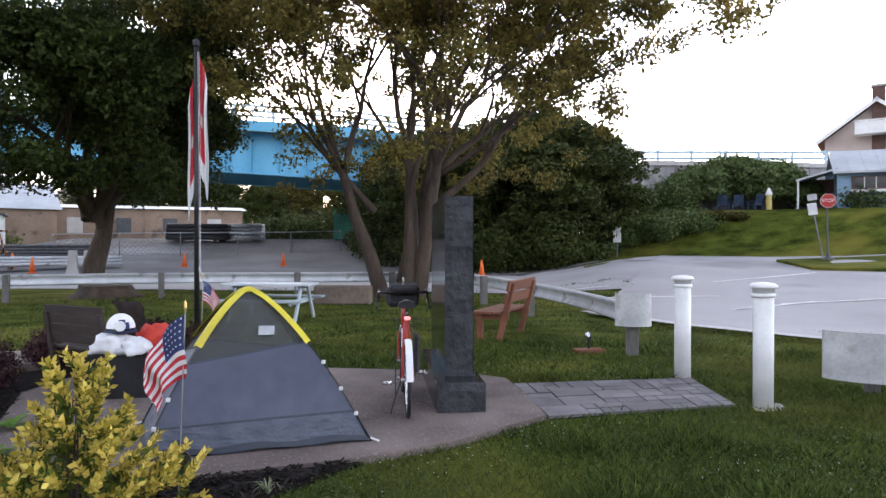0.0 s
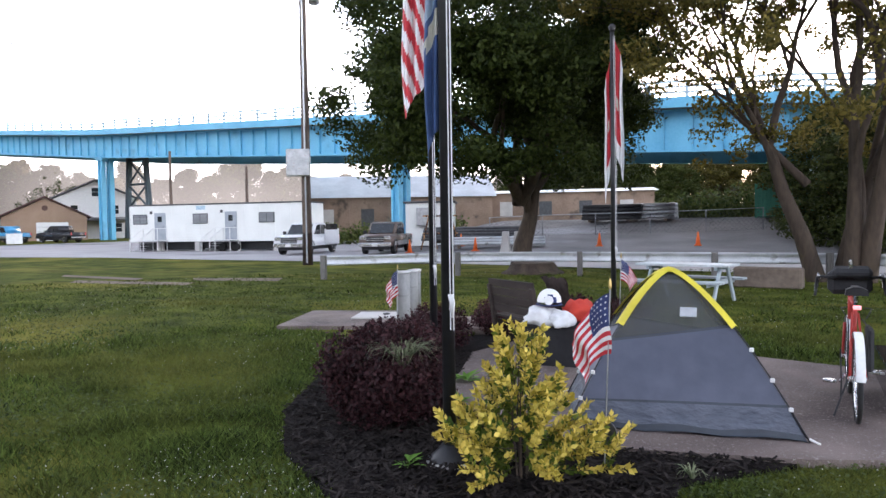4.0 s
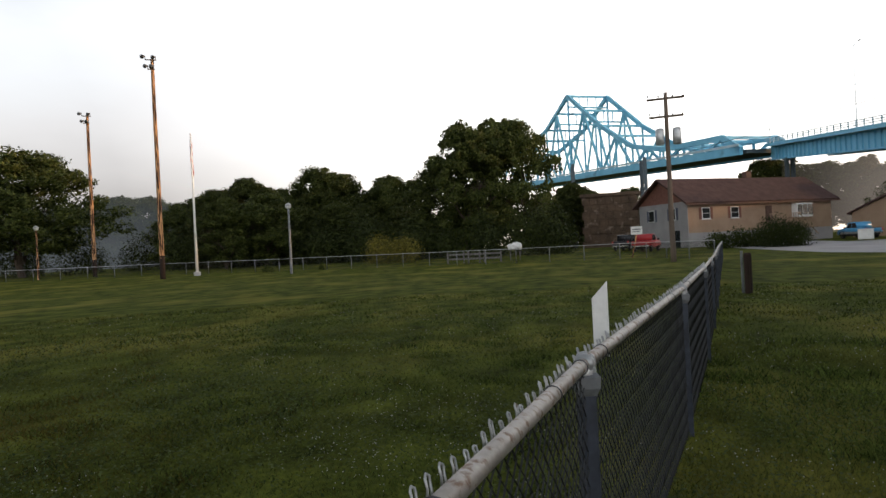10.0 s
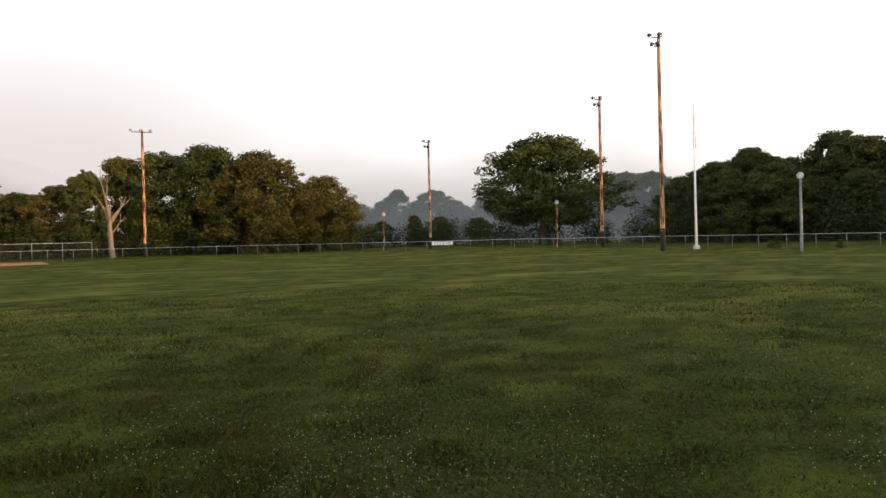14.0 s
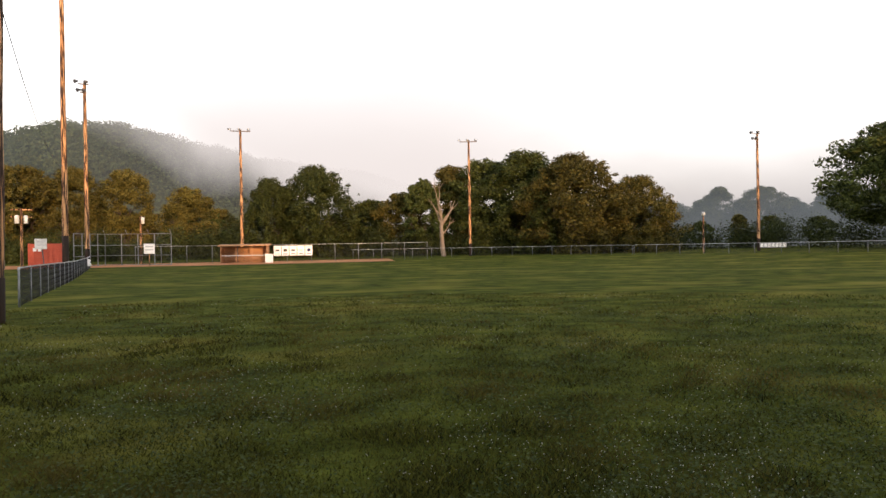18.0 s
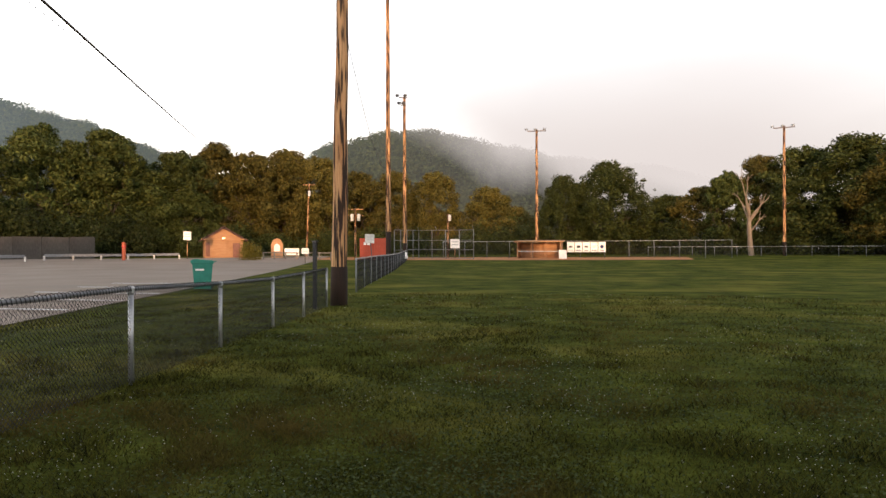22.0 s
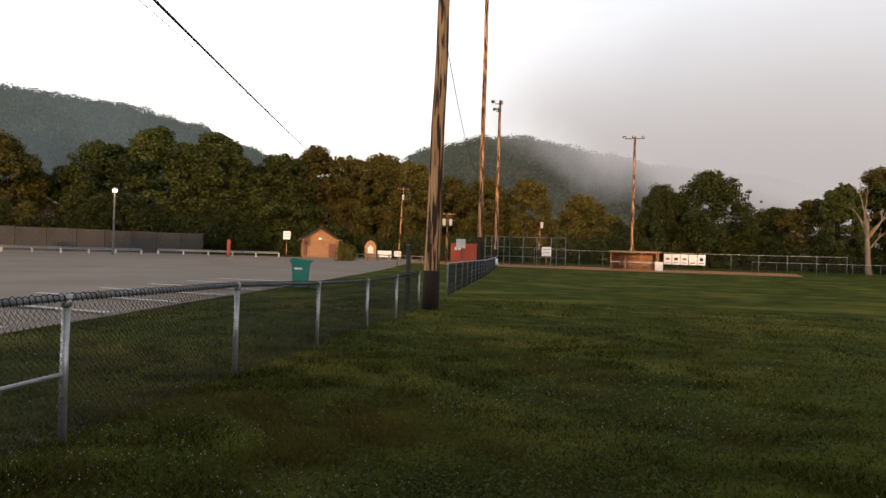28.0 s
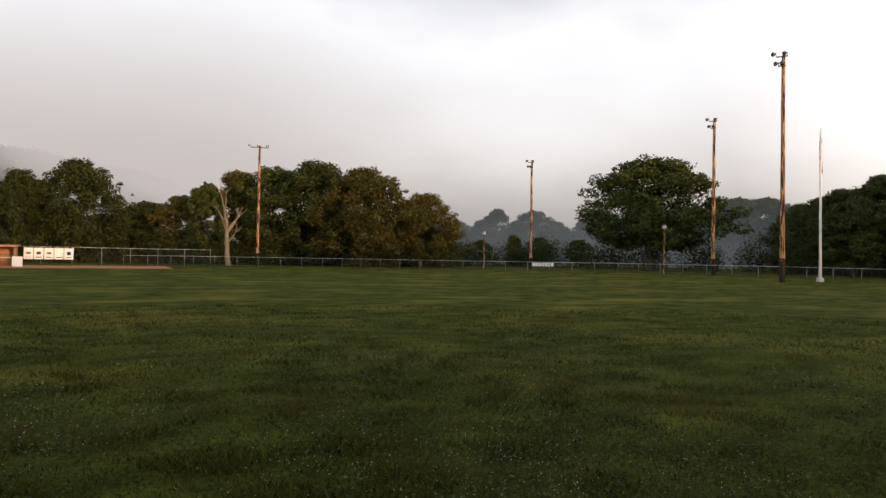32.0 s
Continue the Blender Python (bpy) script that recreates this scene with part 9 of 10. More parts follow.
def banner():
    x1, y1 = polar(180.9, 85.5)
    x0, y0 = polar(177.7, 85.5)
    L = math.hypot(x1 - x0, y1 - y0)
    rz = math.degrees(math.atan2(y1 - y0, x1 - x0))
    t = thing("banner_row", "row of white sponsor banners on the field fence", "banner", (x0, y0, gz(x0, y0)), rz)
    cols = (FL_BLUE, GALV, STEEL_DK, BLACK, STEEL_DK)
    for k in range(5):
        w = L / 5
        p = part("banner", box(((k + 0.5) * w, 0.08, 1.45), (w - 0.06, 0.02, 1.25), 0, 0.004), WHITE, t)
        part("emblem", lathe([(0.22, 0), (0.22, 0.01)], 14) if k == 0 else box((0, 0, 0), (0.42, 0.22 + 0.1 * (k % 2), 0.012)), cols[k], p).matrix_basis = pose((k + 0.5) * w, 0.095, 1.5, -90, 0, 0)
        part("text_bar", box(((k + 0.5) * w, 0.095, 1.05), (w * 0.55, 0.008, 0.09)), cols[(k + 2) % 5], p)
    b = thing("white_board", "low white board beside the dugout", "board", (*polar(181.25, 84.0), gz(*polar(181.25, 84.0))), 181)
    part("board", box((0, 0, 0.55), (0.95, 0.06, 1.1), 0, 0.01), WHITE, b)


banner()


def backstop():
    t = thing("backstop", "chain-link backstop cage behind home plate", "backstop")
    A, B, C = polar(193.5, 88), polar(188.8, 84), polar(195.6, 82)
    for a, b in ((A, B), (A, C)):
        n = 4
        for k in range(n + 1):
            x, y = a[0] + (b[0] - a[0]) * k / n, a[1] + (b[1] - a[1]) * k / n
            part("post", tube([(x, y, gz(x, y)), (x, y, gz(x, y) + 3.7)], 0.05, 8), POSTMETAL, t)
        for h in (0.1, 1.2, 2.4, 3.7):
            part("rail", tube([(a[0], a[1], gz(*a) + h), (b[0], b[1], gz(*b) + h)], 0.035, 8), POSTMETAL, t)
        V, F = [], []
        L = math.hypot(b[0] - a[0], b[1] - a[1])
        for s in (-1, 1):
            for k in range(-12, int(L / 0.3) + 1):
                u0, u1 = k * 0.3, k * 0.3 + s * 3.6
                pa, pb = (u0 if s > 0 else u0 + 3.6, 0.0), (u1 if s > 0 else u1 + 3.6, 3.6)
                pts = [p for p in (pa, pb)]
                q = []
                for uu, hh in pts:
                    lim = min(max(uu, 0), L)
                    hh = hh + (lim - uu) * s
                    q.append((a[0] + (b[0] - a[0]) * lim / L, a[1] + (b[1] - a[1]) * lim / L, gz(*a) + hh))
                if not all(-0.01 <= p[2] - gz(*a) <= 3.7 for p in q):
                    continue
                i = len(V)
                V += [(q[0][0], q[0][1], q[0][2] - 0.005), (q[0][0], q[0][1], q[0][2] + 0.005), (q[1][0], q[1][1], q[1][2] + 0.005), (q[1][0], q[1][1], q[1][2] - 0.005)]
                F.append((i, i + 1, i + 2, i + 3))
        part_ob = pymesh("wire_mesh", V, F, WIRE, t)
        part_ob["kind"] = "stuff"
    for k in range(4):
        u = k / 3
        x, y = A[0] + (B[0] - A[0]) * u, A[1] + (B[1] - A[1]) * u
        part("hood_bar", tube([(x, y, gz(x, y) + 3.7), (x * 0.985, y * 0.975, gz(x, y) + 4.1)], 0.035, 6), POSTMETAL, t)


backstop()


def plate_sign(az, d, top, w, h, label, post_mat, plate=None, off=0.0):
    x, y = polar(az, d)
    g0 = gz(x, y)
    t = thing("sign", label, "sign", (x, y, g0), az)
    part("post", tube([(off, 0, 0), (0, 0, top - g0)], 0.05, 8), post_mat, t)
    p = part("plate", box((0, -0.07, top - g0 - h / 2), (w, 0.03, h), 0, 0.01), plate or WHITE, t, "plain pale plate")
    for k in (0.2, -0.1):
        part("text_bar", box((0, -0.09, top - g0 - h / 2 + h * k), (w * 0.7, 0.01, h * 0.1)), GALV, p)
    return t


plate_sign(190.4, 83.5, 2.85, 1.15, 1.15, "white square sign at the end of the field fence", POLEWOOD)
plate_sign(197.7, 70, 3.2, 0.95, 0.95, "grey square sign on a dark post by the fence", STEEL_DK, WHITE_STEEL, 0.3)
plate_sign(203.1, 72, 1.75, 0.75, 0.6, "small white sign at the lot's edge", DARKWOOD)
plate_sign(212.4, 92, 4.0, 0.95, 1.1, "white sign on a tall post by the shed", POLEWOOD)


def red_box():
    x, y = polar(197.4, 84)
    R2 = mat("faded_red_steel", (0.36, 0.055, 0.025), (0.50, 0.09, 0.045), 0.7, 0.6, bump=0.003, fine=6)
    t = thing("storage_container", "faded red steel storage container beside the field fence", "container", (x, y, gz(x, y)), 194)
    part("body", box((0, 2.5, 1.35), (3.2, 6.0, 2.6), 0, 0.03), R2, t)
    for k in range(10):
        part("rib", box((-1.4 + 0.31 * k, -0.53, 1.35), (0.14, 0.08, 2.3), 0, 0.02), R2, t)
    for k in range(2):
        part("white_mark", box((-1.0 + 0.45 * k, -0.585, 2.0), (0.32, 0.02, 0.36)), WHITE, t, "white painted mark")
    for sx in (-1.55, 1.55):
        part("corner_post", box((sx, -0.5, 1.35), (0.16, 0.16, 2.66)), R2, t)


red_box()
lumpy("covered_pile", "pile under pale sheets beside the red container", "tarp", (*polar(195.0, 74), 0.85), 0.7, WBAG, 9, 0.7, 0.5)


def arm_pole(az, d, el_top, label, cans, arms, lean=0.0):
    x, y = polar(az, d)
    h = 1.6 + d * math.tan(radians(el_top)) - gz(x, y)
    t = wood_pole("utility_pole", label, x, y, h, 0.15, POLEWOOD, (lean, 0), group="")
    for z in arms:
        b = box((lean, 0, h - z), (1.9, 0.1, 0.12), az)
        part("cross_arm", b, POLEWOOD, t)
    for k, (dx, z) in enumerate(cans):
        m = pose(0, 0, 0, 0, 0, az) @ Vector((dx, -0.25, 0))
        part("transformer", lathe([(0.16, 0), (0.2, 0.05), (0.2, 0.75), (0.14, 0.85)], 12, at=(m.x + lean * 0.8, m.y, h - z)), WHITE_STEEL, t, "pale can transformer", True)
    return t


arm_pole(198.9, 82, 3.6, "wooden pole with two pale transformers near the red container", ((-0.4, 1.6), (0.4, 1.6)), (0.15, 0.9))
arm_pole(203.0, 108, 5.6, "leaning wooden pole with a cross-arm and a pale transformer", ((0.1, 2.0),), (0.2,), -0.5)
arm_pole(191.0, 92, 3.1, "thin wooden pole with a small lamp behind the backstop", ((0.25, 1.0),), (), 0)


def shed():
    x, y = polar(209.6, 100)
    t = thing("picnic_shed", "small tan timber shed with brown doors and gabled roof", "shed", (x, y, gz(x, y)), 214)
    W, H, R, D = 5.2, 2.6, 1.55, 5.0
    part("wall", box((0, D / 2, H / 2), (W, D, H)), BOARD, t, "tan board wall")
    part("gable", prism([(-W / 2, H), (0, H + R), (W / 2, H)], D, m=pose(0, D / 2, 0)), BOARD, t)
    for s in (-1, 1):
        part("roof", box((s * (W / 4 + 0.25), D / 2, H + R / 2 + 0.02), (math.hypot(W / 2, R) + 0.9, D + 1.0, 0.16), ry=s * math.degrees(math.atan2(R, W / 2))), SHINGLE, t, "brown shingle roof slope")
    part("wide_door", box((-0.6, -0.04, 1.15), (1.9, 0.1, 2.2), 0, 0.01), BOARD, t, "double board door")
    part("door", box((1.7, -0.04, 1.05), (1.0, 0.1, 2.05), 0, 0.01), SHUT_BR, t, "brown door")
    part("shutter_panel", box((-2.2, -0.04, 1.2), (0.6, 0.08, 2.0)), SHUT_BR, t)
    part("wall_lamp", box((-0.1, -0.1, 2.75), (0.3, 0.15, 0.2), 0, 0.03), lamp_mat("shed_lamp_glow", (1.0, 0.65, 0.3), 5.0), t, "lit wall lamp")
    part("eave_trim", box((0, -0.45, H + 0.02), (W + 1.0, 0.08, 0.16)), BOARD, t)


shed()


def lot_lamp(az, d, el, lit, label, pole_mat, arm=0.5):
    x, y = polar(az, d)
    h = 1.6 + d * math.tan(radians(el)) - gz(x, y)
    t = thing("lamp_post", label, "lamp post", (x, y, gz(x, y)), az)
    part("pole", tube([(0, 0, 0), (0, 0, h)], [0.13, 0.09], 10), pole_mat, t)
    part("arm", tube([(0, 0, h - 0.2), (0, -arm, h)], 0.04, 6), GALV, t)
    part("hood", lathe([(0.30, 0.0), (0.26, 0.12), (0.10, 0.28)], 14, at=(0, -arm, h - 0.02)), GALV, t, "", True)
    part("bulb", lathe([(0.10, -0.30), (0.26, -0.2), (0.27, 0.0)], 14, at=(0, -arm, h)), lamp_mat("lamp_glow", (1.0, 0.93, 0.80), 22.0) if lit else WHITE_STEEL, t, "lit lamp globe" if lit else "", True)


lot_lamp(225.5, 84, 4.15, True, "tall lot lamp with its light still on", WEATHERED)
lot_lamp(145.3, 100, 2.5, False, "slim lamp post by the field fence", POLEWOOD)
lot_lamp(112.0, 64, 4.3, False, "slim lamp post by the field fence", POSTMETAL)
lot_lamp(130.5, 94, 3.1, False, "slim wooden lamp post by the field fence", POLEWOOD)


def wheelie_bin(x, y, rz):
    G = mat("green_bin_plastic", (0.012, 0.16, 0.12), (0.02, 0.22, 0.165), 3, 0.5)
    t = thing("wheeled_bin", "dark teal green wheeled rubbish bin with closed lid", "bin", (x, y, gz(x, y) + 0.03), rz, "green wheeled bins")
    part("body", prism([(-0.30, 0.06), (0.30, 0.06), (0.38, 1.05), (-0.38, 1.05)], 0.72), G, t)
    part("rim", box((0, 0, 1.06), (0.84, 0.80, 0.06), 0, 0.02), G, t)
    part("lid", prism([(-0.44, 1.08), (0.42, 1.08), (0.40, 1.15), (-0.30, 1.22), (-0.44, 1.16)], 0.80), G, t, "closed lid")
    for s in (-0.3, 0.3):
        w = part("wheel", lathe([(0.13, -0.03), (0.14, 0), (0.13, 0.03)], 14), RUBBER, t)
        w.matrix_basis = pose(0.26, s, 0.14, 90, 0, 0)
    part("handle", tube([(0.42, -0.3, 1.1), (0.50, -0.3, 1.12), (0.50, 0.3, 1.12), (0.42, 0.3, 1.1)], 0.02, 6), G, t)
    part("badge", box((-0.10, -0.375, 0.80), (0.32, 0.02, 0.07), 0, 0.004), WHITE, t, "white printed mark")


wheelie_bin(14.55, -24.0, 212)
wheelie_bin(37.4, -26.8, 238)


def lot_wall():
    t = thing("concrete_wall", "long grey concrete panel wall behind the parking lot", "wall", kind="structure")
    pts = [polar(a, d) for a, d in ((262, 92), (250, 92), (238, 94), (228, 97), (219, 102))]
    for (xa, ya), (xb, yb) in zip(pts, pts[1:]):
        L = math.hypot(xb - xa, yb - ya)
        n = int(L / 3.0)
        rz = math.degrees(math.atan2(yb - ya, xb - xa))
        for k in range(n):
            u = (k + 0.5) / n
            x, y = xa + (xb - xa) * u, ya + (yb - ya) * u
            ob = part("panel", box((0, 0, 1.4), (L / n - 0.04, 0.22, 3.0 - 0.1 * (k % 2)), 0, 0.02), WALLC, t)
            ob.matrix_basis = pose(x, y, gz(x, y), 0, 0, rz)
    rl = thing("lot_barrier", "low steel barrier rail along the far side of the lot", "barrier")
    for a0, a1, d in ((250, 237, 84), (234.5, 223.5, 86), (222.3, 213.0, 91)):
        A, B = polar(a0, d), polar(a1, d + 1)
        L = math.hypot(B[0] - A[0], B[1] - A[1])
        line = [(A[0] + (B[0] - A[0]) * k / 8, A[1] + (B[1] - A[1]) * k / 8) for k in range(9)]
        w_beam(line, 0.62, rl, POSTMETAL)
        n = int(L / 2.6)
        for k in range(n + 1):
            x, y = A[0] + (B[0] - A[0]) * k / n, A[1] + (B[1] - A[1]) * k / n
            part("post", box((x, y, gz(x, y) + 0.25), (0.18, 0.18, 0.62), 20, 0.01), PALE_CONC, rl, "pale stub post")


# stained concrete, its colour also darkened to paint the shade it stands in
WALLC = mat("stained_shaded_concrete_wall", (0.036, 0.033, 0.030), (0.080, 0.074, 0.068), 0.5, 0.95, bump=0.005, fine=8, vary=0.12, stretch=(1, 1, 0.3))
lot_wall()


def notice_board():
    x, y = polar(236.6, 82)
    t = thing("notice_board", "orange-brown timber notice board with a cream map panel", "notice board", (x, y, gz(x, y)), 236)
    for s in (-0.85, 0.85):
        part("post", box((s, 0, 1.35), (0.2, 0.2, 2.7), 0, 0.02), BOARD, t)
    part("frame", box((0, 0, 1.75), (1.7, 0.12, 1.7), 0, 0.02), BOARD, t)
    p = part("map_panel", box((0, -0.08, 1.75), (1.35, 0.03, 1.35)), mat("cream_map_print", (0.46, 0.42, 0.26), (0.62, 0.58, 0.42), 4, 0.6), t, "cream printed map panel")
    for k in range(3):
        part("print_patch", box((-0.25 + 0.22 * k, -0.1, 1.9 - 0.25 * k), (0.3, 0.01, 0.16)), (ORANGE_SIGN, GALV, TEAL_ROOF)[k], p)
    part("roof_board", box((0, 0, 2.72), (2.1, 0.5, 0.1), 0, 0.02), BOARD, t)
    w = thing("wall_sign", "white sign panel fixed to the concrete wall", "sign", (*polar(239.6, 91.5), gz(*polar(239.6, 91.5))), 239)
    part("panel", box((0, 0, 2.3), (2.8, 0.08, 1.6), 0, 0.01), WHITE, w)
    for k in range(4):
        part("text_bar", box((-0.3, -0.06, 2.75 - 0.3 * k), (1.6, 0.02, 0.12)), GALV, w)


notice_board()
x, y = polar(217.0, 88)
t = thing("red_bollard", "short red-brown steel post at the lot entrance", "bollard", (x, y, gz(x, y)))
part("post", lathe([(0.22, 0), (0.22, 2.1), (0.18, 2.2)], 14), mat("rust_red_paint", (0.35, 0.07, 0.03), (0.46, 0.11, 0.05), 2, 0.6), t)
part("band", lathe([(0.23, 1.5), (0.23, 1.8)], 14), RED, t)
x, y = polar(205.4, 96)
t = thing("play_house", "small arched tan play house among the bushes", "play house", (x, y, gz(x, y)), 205)
part("wall", prism([(-0.8, 0), (0.8, 0), (0.8, 1.9), (0.5, 2.5), (0, 2.75), (-0.5, 2.5), (-0.8, 1.9)], 1.2), BOARD, t)
part("opening", prism([(-0.4, 0.9), (0.4, 0.9), (0.4, 1.7), (0.0, 2.05), (-0.4, 1.7)], 0.06, m=pose(0, -0.62, 0)), FRAMEW, t)
x, y = polar(204.2, 92)
t = thing("panel_sign", "white panel sign standing low among the bushes", "sign", (x, y, gz(x, y)), 204)
part("panel", box((0, 0, 0.9), (1.9, 0.08, 0.9), 0, 0.01), WHITE, t)
for k in (-0.8, 0.8):
    part("post", box((k, 0.06, 0.5), (0.1, 0.1, 1.0)), POLEWOOD, t)
t = thing("rail_fence", "low weathered timber rail fence by the lot", "fence")
A, B = polar(206.5, 88), polar(200.0, 84)
for k in range(8):
    x, y = A[0] + (B[0] - A[0]) * k / 7, A[1] + (B[1] - A[1]) * k / 7
    part("post", box((x, y, gz(x, y) + 0.45), (0.14, 0.14, 1.0)), WEATHERED, t)
for h in (0.4, 0.85):
    part("rail", tube([(A[0], A[1], gz(*A) + h), (B[0], B[1], gz(*B) + h)], 0.06, 6), WEATHERED, t)
x, y = polar(230.3, 118)
t = thing("brick_cottage", "brick cottage roof showing above the concrete wall", "house", (x, y, gz(x, y)), 220)
part("wall", box((0, 4, 2.6), (9, 7, 5.2)), BRICKOLD, t)
part("gable", prism([(-4.5, 5.2), (0, 8.0), (4.5, 5.2)], 7, m=pose(0, 4, 0)), BRICKOLD, t)
for s in (-1, 1):
    part("roof", box((s * 2.5, 4, 6.6), (6.0, 8.2, 0.2), ry=s * 31.9), WHITE_STEEL, t, "pale roof slope")
house_window(t, 1.2, 4.2, 0.9, 1.2, 0.48)
# white flagpole on the field
x, y = polar(119.45, 74)
t = thing("field_flagpole", "tall white flagpole with a limp flag beyond the field fence", "flagpole", (x, y, gz(x, y)))
h = 1.6 + 74 * math.tan(radians(10.3)) - gz(x, y)
part("pole", tube([(0, 0, 0), (0, 0, h)], [0.15, 0.07], 12), WHITE, t, "", True)
part("footing", lathe([(0.35, 0), (0.35, 0.35), (0.28, 0.4)], 14), PALE_CONC, t)
bm = flag_mesh(1.6, 3.4, 26, lambda u, v: 0 if int(u * 5 + v * 9) % 2 == 0 else 1, 0.1, 16, 0.72, 0.6)
bmesh.ops.transform(bm, matrix=pose(0.08, 0, h - 0.5, 0, 0, 200), verts=bm.verts)
cloth("flag", bm, [FL_RED, FL_WHITE], t, "limp red and white striped flag")
x, y = polar(140.3, 94.5)
t = thing("fence_banner", "white lettered banner on the far field fence", "banner", (x, y, gz(x, y)), 140)
for k in range(7):
    part("letter_panel", box((-1.3 + 0.43 * k, 0, 0.95), (0.36, 0.05, 0.5), 0, 0.01), WHITE, t, "white letter-sized panel")
part("backing", box((0, 0.04, 0.95), (3.1, 0.03, 0.62)), STEEL_DK, t)
# bare dead snag among the far trees
rgs = np.random.default_rng(91)
x, y = polar(166.6, 104)
BLEACHED = mat("bleached_dead_wood", (0.15, 0.115, 0.085), (0.27, 0.215, 0.165), 1.5, 0.95, bump=0.01, fine=12, stretch=(2, 2, 0.4))
t = thing("dead_tree", "bare pale dead tree among the green ones", "dead tree", (x, y, gz(x, y)))
bm, _ = limbs(rgs, [((0, 0, 0), (0.10, 0, 1), 5.0, 0.48, 1), ((0.5, 0, 4.4), (-0.55, 0, 1), 3.2, 0.24, 1), ((0.3, 0, 3.0), (0.12, 0.1, 1), 5.2, 0.30, 2), ((0.3, 0, 3.2), (-0.75, 0.1, 0.8), 2.2, 0.16, 1)], 3, 0.5, 0.55, 0.03)
part("trunk", bm, BLEACHED, t, "bleached bare trunk and limbs", True)
# white bay lines in the lot
for k in range(7):
    x0, y0 = 11.2 + 0.8 * k, -8.65 - 3.1 * k
    strip("bay_line", [(x0, y0), (x0 + 5.2, y0 - 0.1)], 0.26, LINEPAINT, 0.085, "white painted parking bay line", 0.8)


def cable(name, label, a, b, sag, r=0.012):
    pts = [(a[0] + (b[0] - a[0]) * k / 16, a[1] + (b[1] - a[1]) * k / 16, a[2] + (b[2] - a[2]) * k / 16 - sag * 4 * (k / 16) * (1 - k / 16)) for k in range(17)]
    return tagged(part(name, tube(pts, r, 5), BLACK, None), label, "cable", "overhead cables")


cable("overhead_cable", "thin black overhead cable between utility poles", (-46.4, 8.1, 7.0), (-21.1, 21.0, 8.3), 0.25, 0.014)
cable("overhead_cable", "thin black overhead cable between utility poles", (-21.1, 21.0, 8.3), (-4.0, 34, 10.5), 0.4, 0.014)
cable("overhead_cable", "thin black overhead cable between utility poles", (-46.4, 8.1, 10.9), (-21.1, 21.0, 11.2), 0.3, 0.008)
cable("overhead_cable", "thin black overhead cable between utility poles", (-46.4, 8.1, 9.6), (-21.1, 21.0, 8.0), 0.5, 0.008)
for (aa, da, ea), (ab, db, eb), r in (((210.95, 150, 0.147), (225.2, 22, 0.367), 0.06), ((211.6, 150, 0.165), (226.9, 21, 0.366), 0.016)):
    pa, pb = Vector((*polar(aa, da), 1.6 + da * ea)), Vector((*polar(ab, db), 1.6 + db * eb))
    cable("overhead_cable", "thin black overhead cable crossing high above the lot", pa, pb + (pb - pa) * 0.10, 0.15, r)
cable("overhead_cable", "slack cable from the near pole to the next", (6.6, -18.2, 8.2), (*polar(196.1, 62), 9.0), 1.4, 0.015)

YBUSH = leaf_mat("yellowing_shrub_leaves", (0.10, 0.10, 0.018), (0.24, 0.20, 0.04), 0.3)
scrub("shrub", "yellow-green shrub behind the field fence", [polar(102.2, 80), polar(104.9, 80)], 2.6, 3.0, 5000, 0.12, YBUSH, 61)
scrub("weeds", "dark weeds at the foot of the field fence", [polar(113.5, 72), polar(114.2, 72)], 0.7, 0.8, 800, 0.06, LEAF_FAR, 62)
scrub("weeds", "dark weeds at the foot of the field fence", [polar(109.4, 70), polar(109.8, 70)], 0.5, 0.7, 600, 0.06, LEAF_FAR, 63)
scrub("shrub", "round yellowing shrub beside the wooden shed", [polar(207.0, 84), polar(208.2, 84)], 1.5, 2.4, 2500, 0.09, YBUSH, 64)
scrub("undergrowth", "dark undergrowth below the bridge truss", [polar(91, 146), polar(86, 146), polar(80, 148)], 5.0, 7.0, 14000, 0.24, LEAF_FAR, 65)

# ---- grass blades and clover ----
def clear_of(x, y, polys):
    """True for the points that lie in none of the outlines."""
    out = np.ones(len(x), bool)
    for poly in polys:
        c = np.zeros(len(x), bool)
        for (x0, y0), (x1, y1) in zip(poly, poly[1:] + poly[:1]):
            if y0 != y1:
                c ^= ((y0 > y) != (y1 > y)) & (x < (x1 - x0) * (y - y0) / (y1 - y0) + x0)
        out &= ~c
    return out


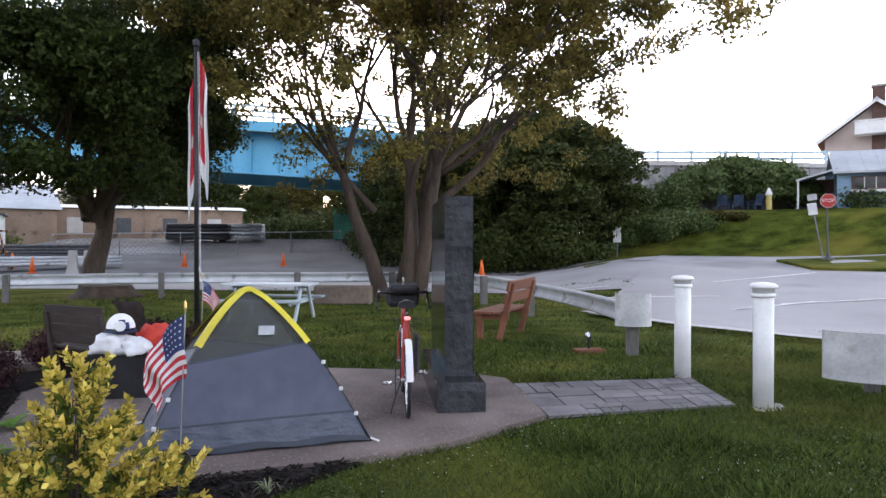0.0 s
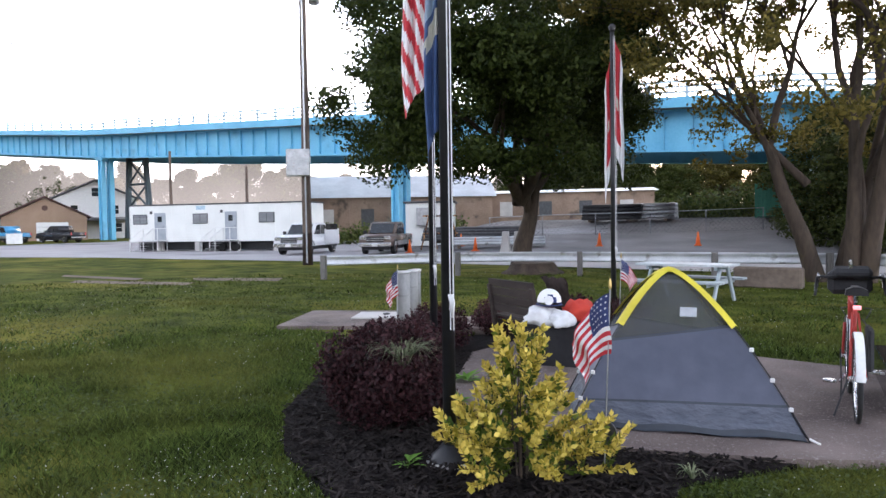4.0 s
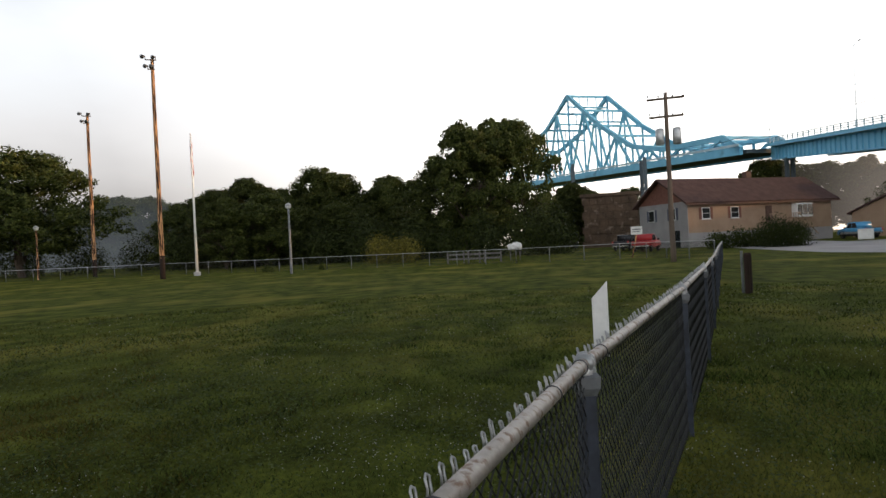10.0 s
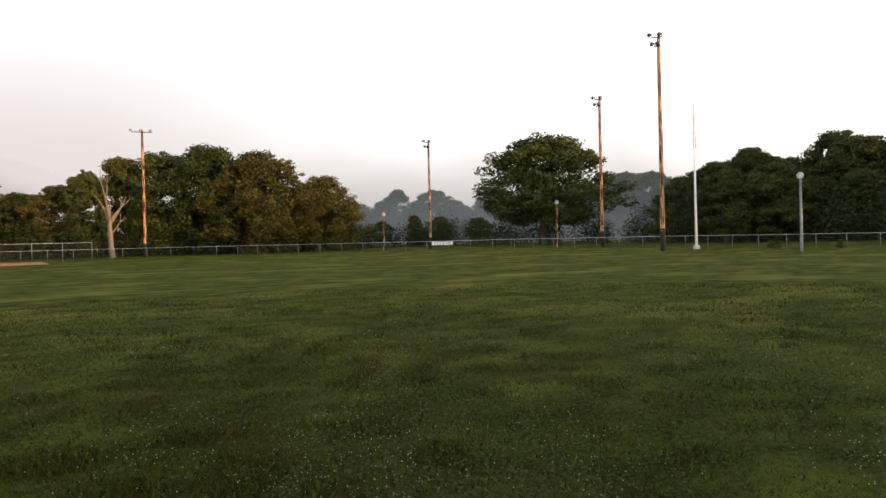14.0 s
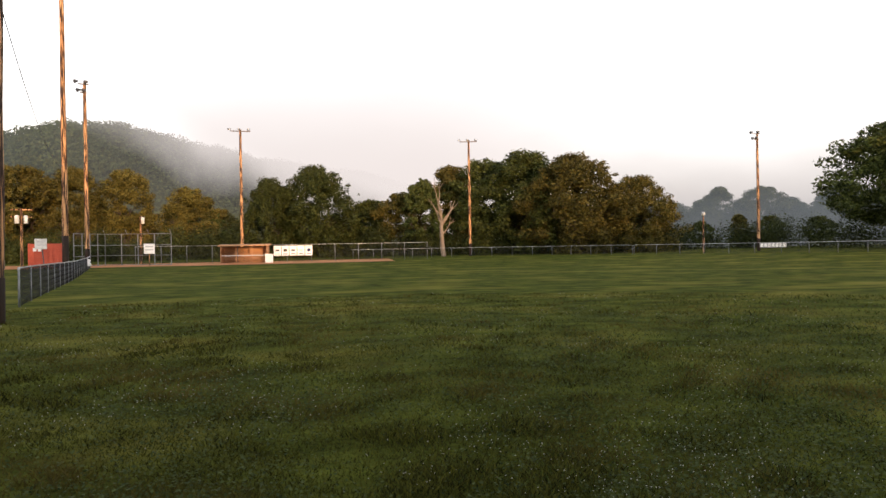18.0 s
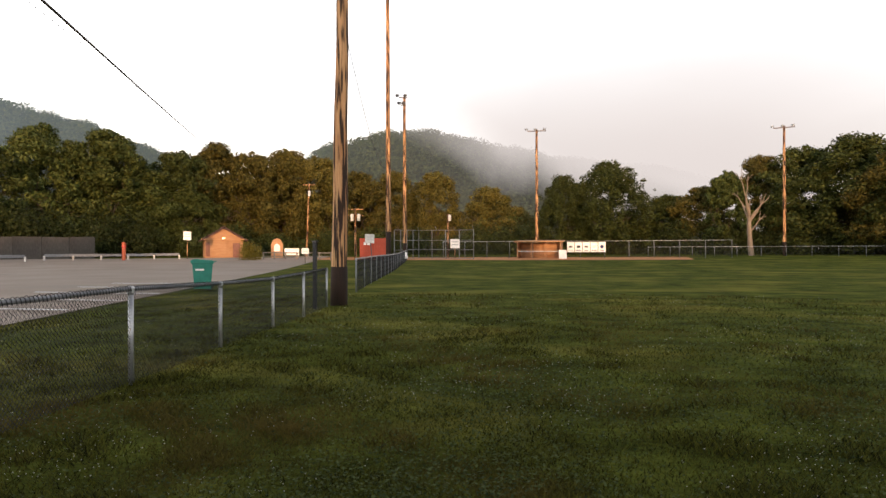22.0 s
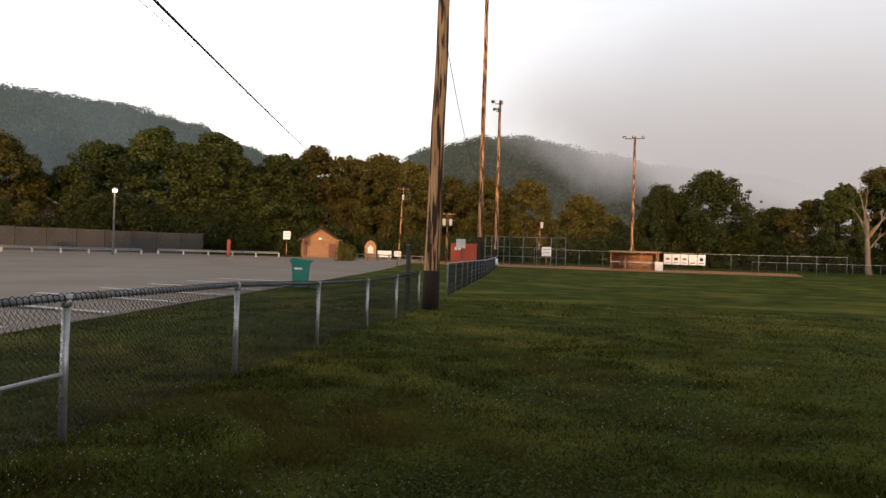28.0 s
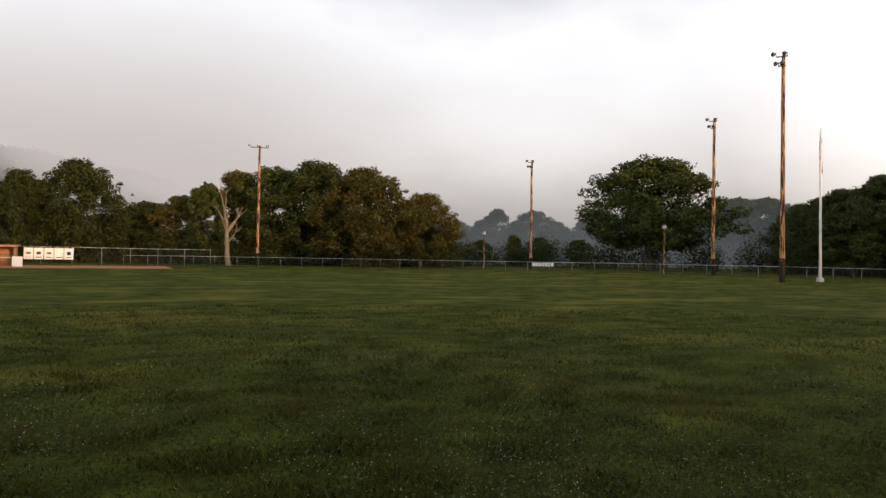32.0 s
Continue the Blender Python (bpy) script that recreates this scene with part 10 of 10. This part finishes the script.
def scatter_grass(n, r0, r1, size, seed, name, label, material, keep_out, a0=-42, a1=244, slim=0.11, field=None, fade=None, rise=None):
    rg = np.random.default_rng(seed)
    u = rg.random(n * 2)
    r = r0 * (r1 / r0) ** u if r0 > 0 else r1 * np.sqrt(u)
    # all round but for the side that lies behind the lot fence
    a = np.radians(rg.uniform(a0, a1, n * 2) + 90)
    x, y = r * np.cos(a), r * np.sin(a)
    # clumps: thin out by a slow wave pattern
    w = np.sin(x * 1.7 + np.sin(y * 0.9) * 2) * np.sin(y * 1.3 + np.sin(x * 1.1) * 2)
    ok = rg.random(n * 2) < 0.62 + 0.3 * w
    x, y, r = x[ok][:n], y[ok][:n], r[ok][:n]
    ok = clear_of(x, y, keep_out)
    if field is not None:
        # the lawn's grass gives way to the field's over a wide band
        share = np.clip(((np.degrees(np.arctan2(-x, y)) + 60) % 360 - 60 - 100) / 80, 0, 1)
        ok &= (np.random.default_rng(99).random(len(x)) < share) == field
    if fade:
        ok &= np.random.default_rng(98).random(len(x)) < np.clip((fade - np.degrees(np.arctan2(-x, y))) / 50, 0, 1)
    if rise:
        ok &= np.random.default_rng(97).random(len(x)) < np.clip((np.degrees(np.arctan2(-x, y)) % 360 - rise) / 75, 0, 1) * np.clip(1.3 - 1.3 * r / r1, 0, 1)
    x, y, r = x[ok], y[ok], r[ok]
    m = len(x)
    z = np.array([gz(px, py) for px, py in zip(x, y)])
    s = size * (0.6 + 0.8 * rg.random(m)) * (0.8 + 0.5 * r / r1)
    t = rg.uniform(0, 2 * np.pi, m)
    lean = rg.normal(size=(m, 2)) * 0.75
    b = np.stack([x, y, z - 0.005], 1)
    # taller tufts stand up in patches
    s *= 0.75 + 0.75 * np.clip(np.sin(x * 3.1 + 2 * np.sin(y * 2.3)) * np.sin(y * 2.7 + 2 * np.sin(x * 1.9)), 0, 1)
    side = np.stack([np.cos(t), np.sin(t), np.zeros(m)], 1) * (s * slim * (0.8 + 0.8 * r / r1))[:, None]
    tip = b + np.stack([lean[:, 0] * s, lean[:, 1] * s, s], 1)
    q = np.stack([b - side, b + side, tip], 1).reshape(-1, 3)
    ob = link(name, leaf_mesh(name, q, np.arange(3 * m).reshape(-1, 3), material), None)
    return tagged(ob, label, "grass", kind="stuff")


walk_area = [(0.99, 6.54), (0.82, 7.98), (2.92, 8.30), (2.88, 7.0)]
no_grass = [patio, bed, walk_area, [(3.6, 15.6), (10.5, 9.8), (32, 26), (12, 36)], [(10.6, -7.5), (18, -33), (36, -93), (84, -62), (110, -20), (25, 12)], [(-8.7, 8.2), (-6.4, 10.6), (-5.4, 9.6), (-6.3, 7.6)]]
for field, blade in ((False, BLADE), (True, FIELDBLADE)):
    scatter_grass(560000, 3.3, 24, 0.046, 1, "grass_blades", "short mown grass blades mixed with clover", blade, no_grass, field=field)
    scatter_grass(190000, 0, 3.4, 0.034, 4, "grass_blades", "short mown grass blades close to the fence", blade, no_grass, a1=318, field=field)
scatter_grass(330000, 2.4, 15.0, 0.046, 9, "grass_blades", "dense short grass blades along the lot fence", FIELDBLADE, no_grass, 110, 262, 0.13, rise=110)
scatter_grass(190000, 4.0, 11.5, 0.062, 5, "grass_blades", "longer grass blades on the lawn round the patio", BLADE, no_grass, -40, 84, 0.07, fade=84)


def clover(n, r0, r1, seed):
    rg = np.random.default_rng(seed)
    V, F = [], []
    while len(F) < n * 8:
        r = r0 * (r1 / r0) ** rg.random()
        a = rg.uniform(0, 2 * math.pi)
        x, y = r * math.cos(a), r * math.sin(a)
        if math.sin(x * 0.9 + 1) * math.sin(y * 0.8 + 2) + 0.5 * math.sin(x * 2.7 - y * 2.1) < rg.uniform(-0.3, 0.9) or any(inside(x, y, p) for p in no_grass):
            continue
        s, z = rg.uniform(0.003, 0.0065) * (0.8 + r / 24), gz(x, y) + rg.uniform(0.03, 0.06)
        b = len(V)
        V += [(x + s, y, z), (x, y + s, z), (x - s, y, z), (x, y - s, z), (x, y, z + s), (x, y, z - s)]
        F += [(b, b + 1, b + 4), (b + 1, b + 2, b + 4), (b + 2, b + 3, b + 4), (b + 3, b, b + 4), (b + 1, b, b + 5), (b + 2, b + 1, b + 5), (b + 3, b + 2, b + 5), (b, b + 3, b + 5)]
    tagged(pymesh("clover_flowers", V, F, CLOVER), "white clover flower heads in the grass", "clover", kind="stuff")


def clover_leaves(n, r0, r1, seed):
    """Small level leaflets low in the grass."""
    rg = np.random.default_rng(seed)
    r = r0 * (r1 / r0) ** rg.random(n * 2)
    a = rg.uniform(0, 2 * np.pi, n * 2)
    x, y = r * np.cos(a), r * np.sin(a)
    w = np.sin(x * 0.8 + 2 * np.sin(y * 0.5)) * np.sin(y * 0.7 + 2 * np.sin(x * 0.6))
    ok = rg.random(n * 2) < 0.5 + 0.5 * w
    x, y, r = x[ok][:n], y[ok][:n], r[ok][:n]
    ok = clear_of(x, y, no_grass)
    x, y, r = x[ok], y[ok], r[ok]
    m = len(x)
    c = np.stack([x, y, np.array([gz(px, py) for px, py in zip(x, y)]) + rg.uniform(0.012, 0.045, m)], 1)
    t = rg.uniform(0, 2 * np.pi, m)
    s = (0.008 + 0.008 * rg.random(m)) * (0.7 + r / r1)
    u = np.stack([np.cos(t), np.sin(t), rg.normal(size=m) * 0.3], 1) * s[:, None]
    v = np.stack([-np.sin(t), np.cos(t), rg.normal(size=m) * 0.3], 1) * s[:, None]
    q = np.stack([c - u, c + v, c + u, c - v], 1).reshape(-1, 3)
    ob = link("clover_leaves", leaf_mesh("clover_leaves", q, np.arange(4 * m).reshape(-1, 4), CLOVERLEAF), None)
    tagged(ob, "low green clover leaves among the grass", "clover", kind="stuff")


clover_leaves(150000, 3.3, 17, 8)
clover(9500, 3.2, 24, 6)
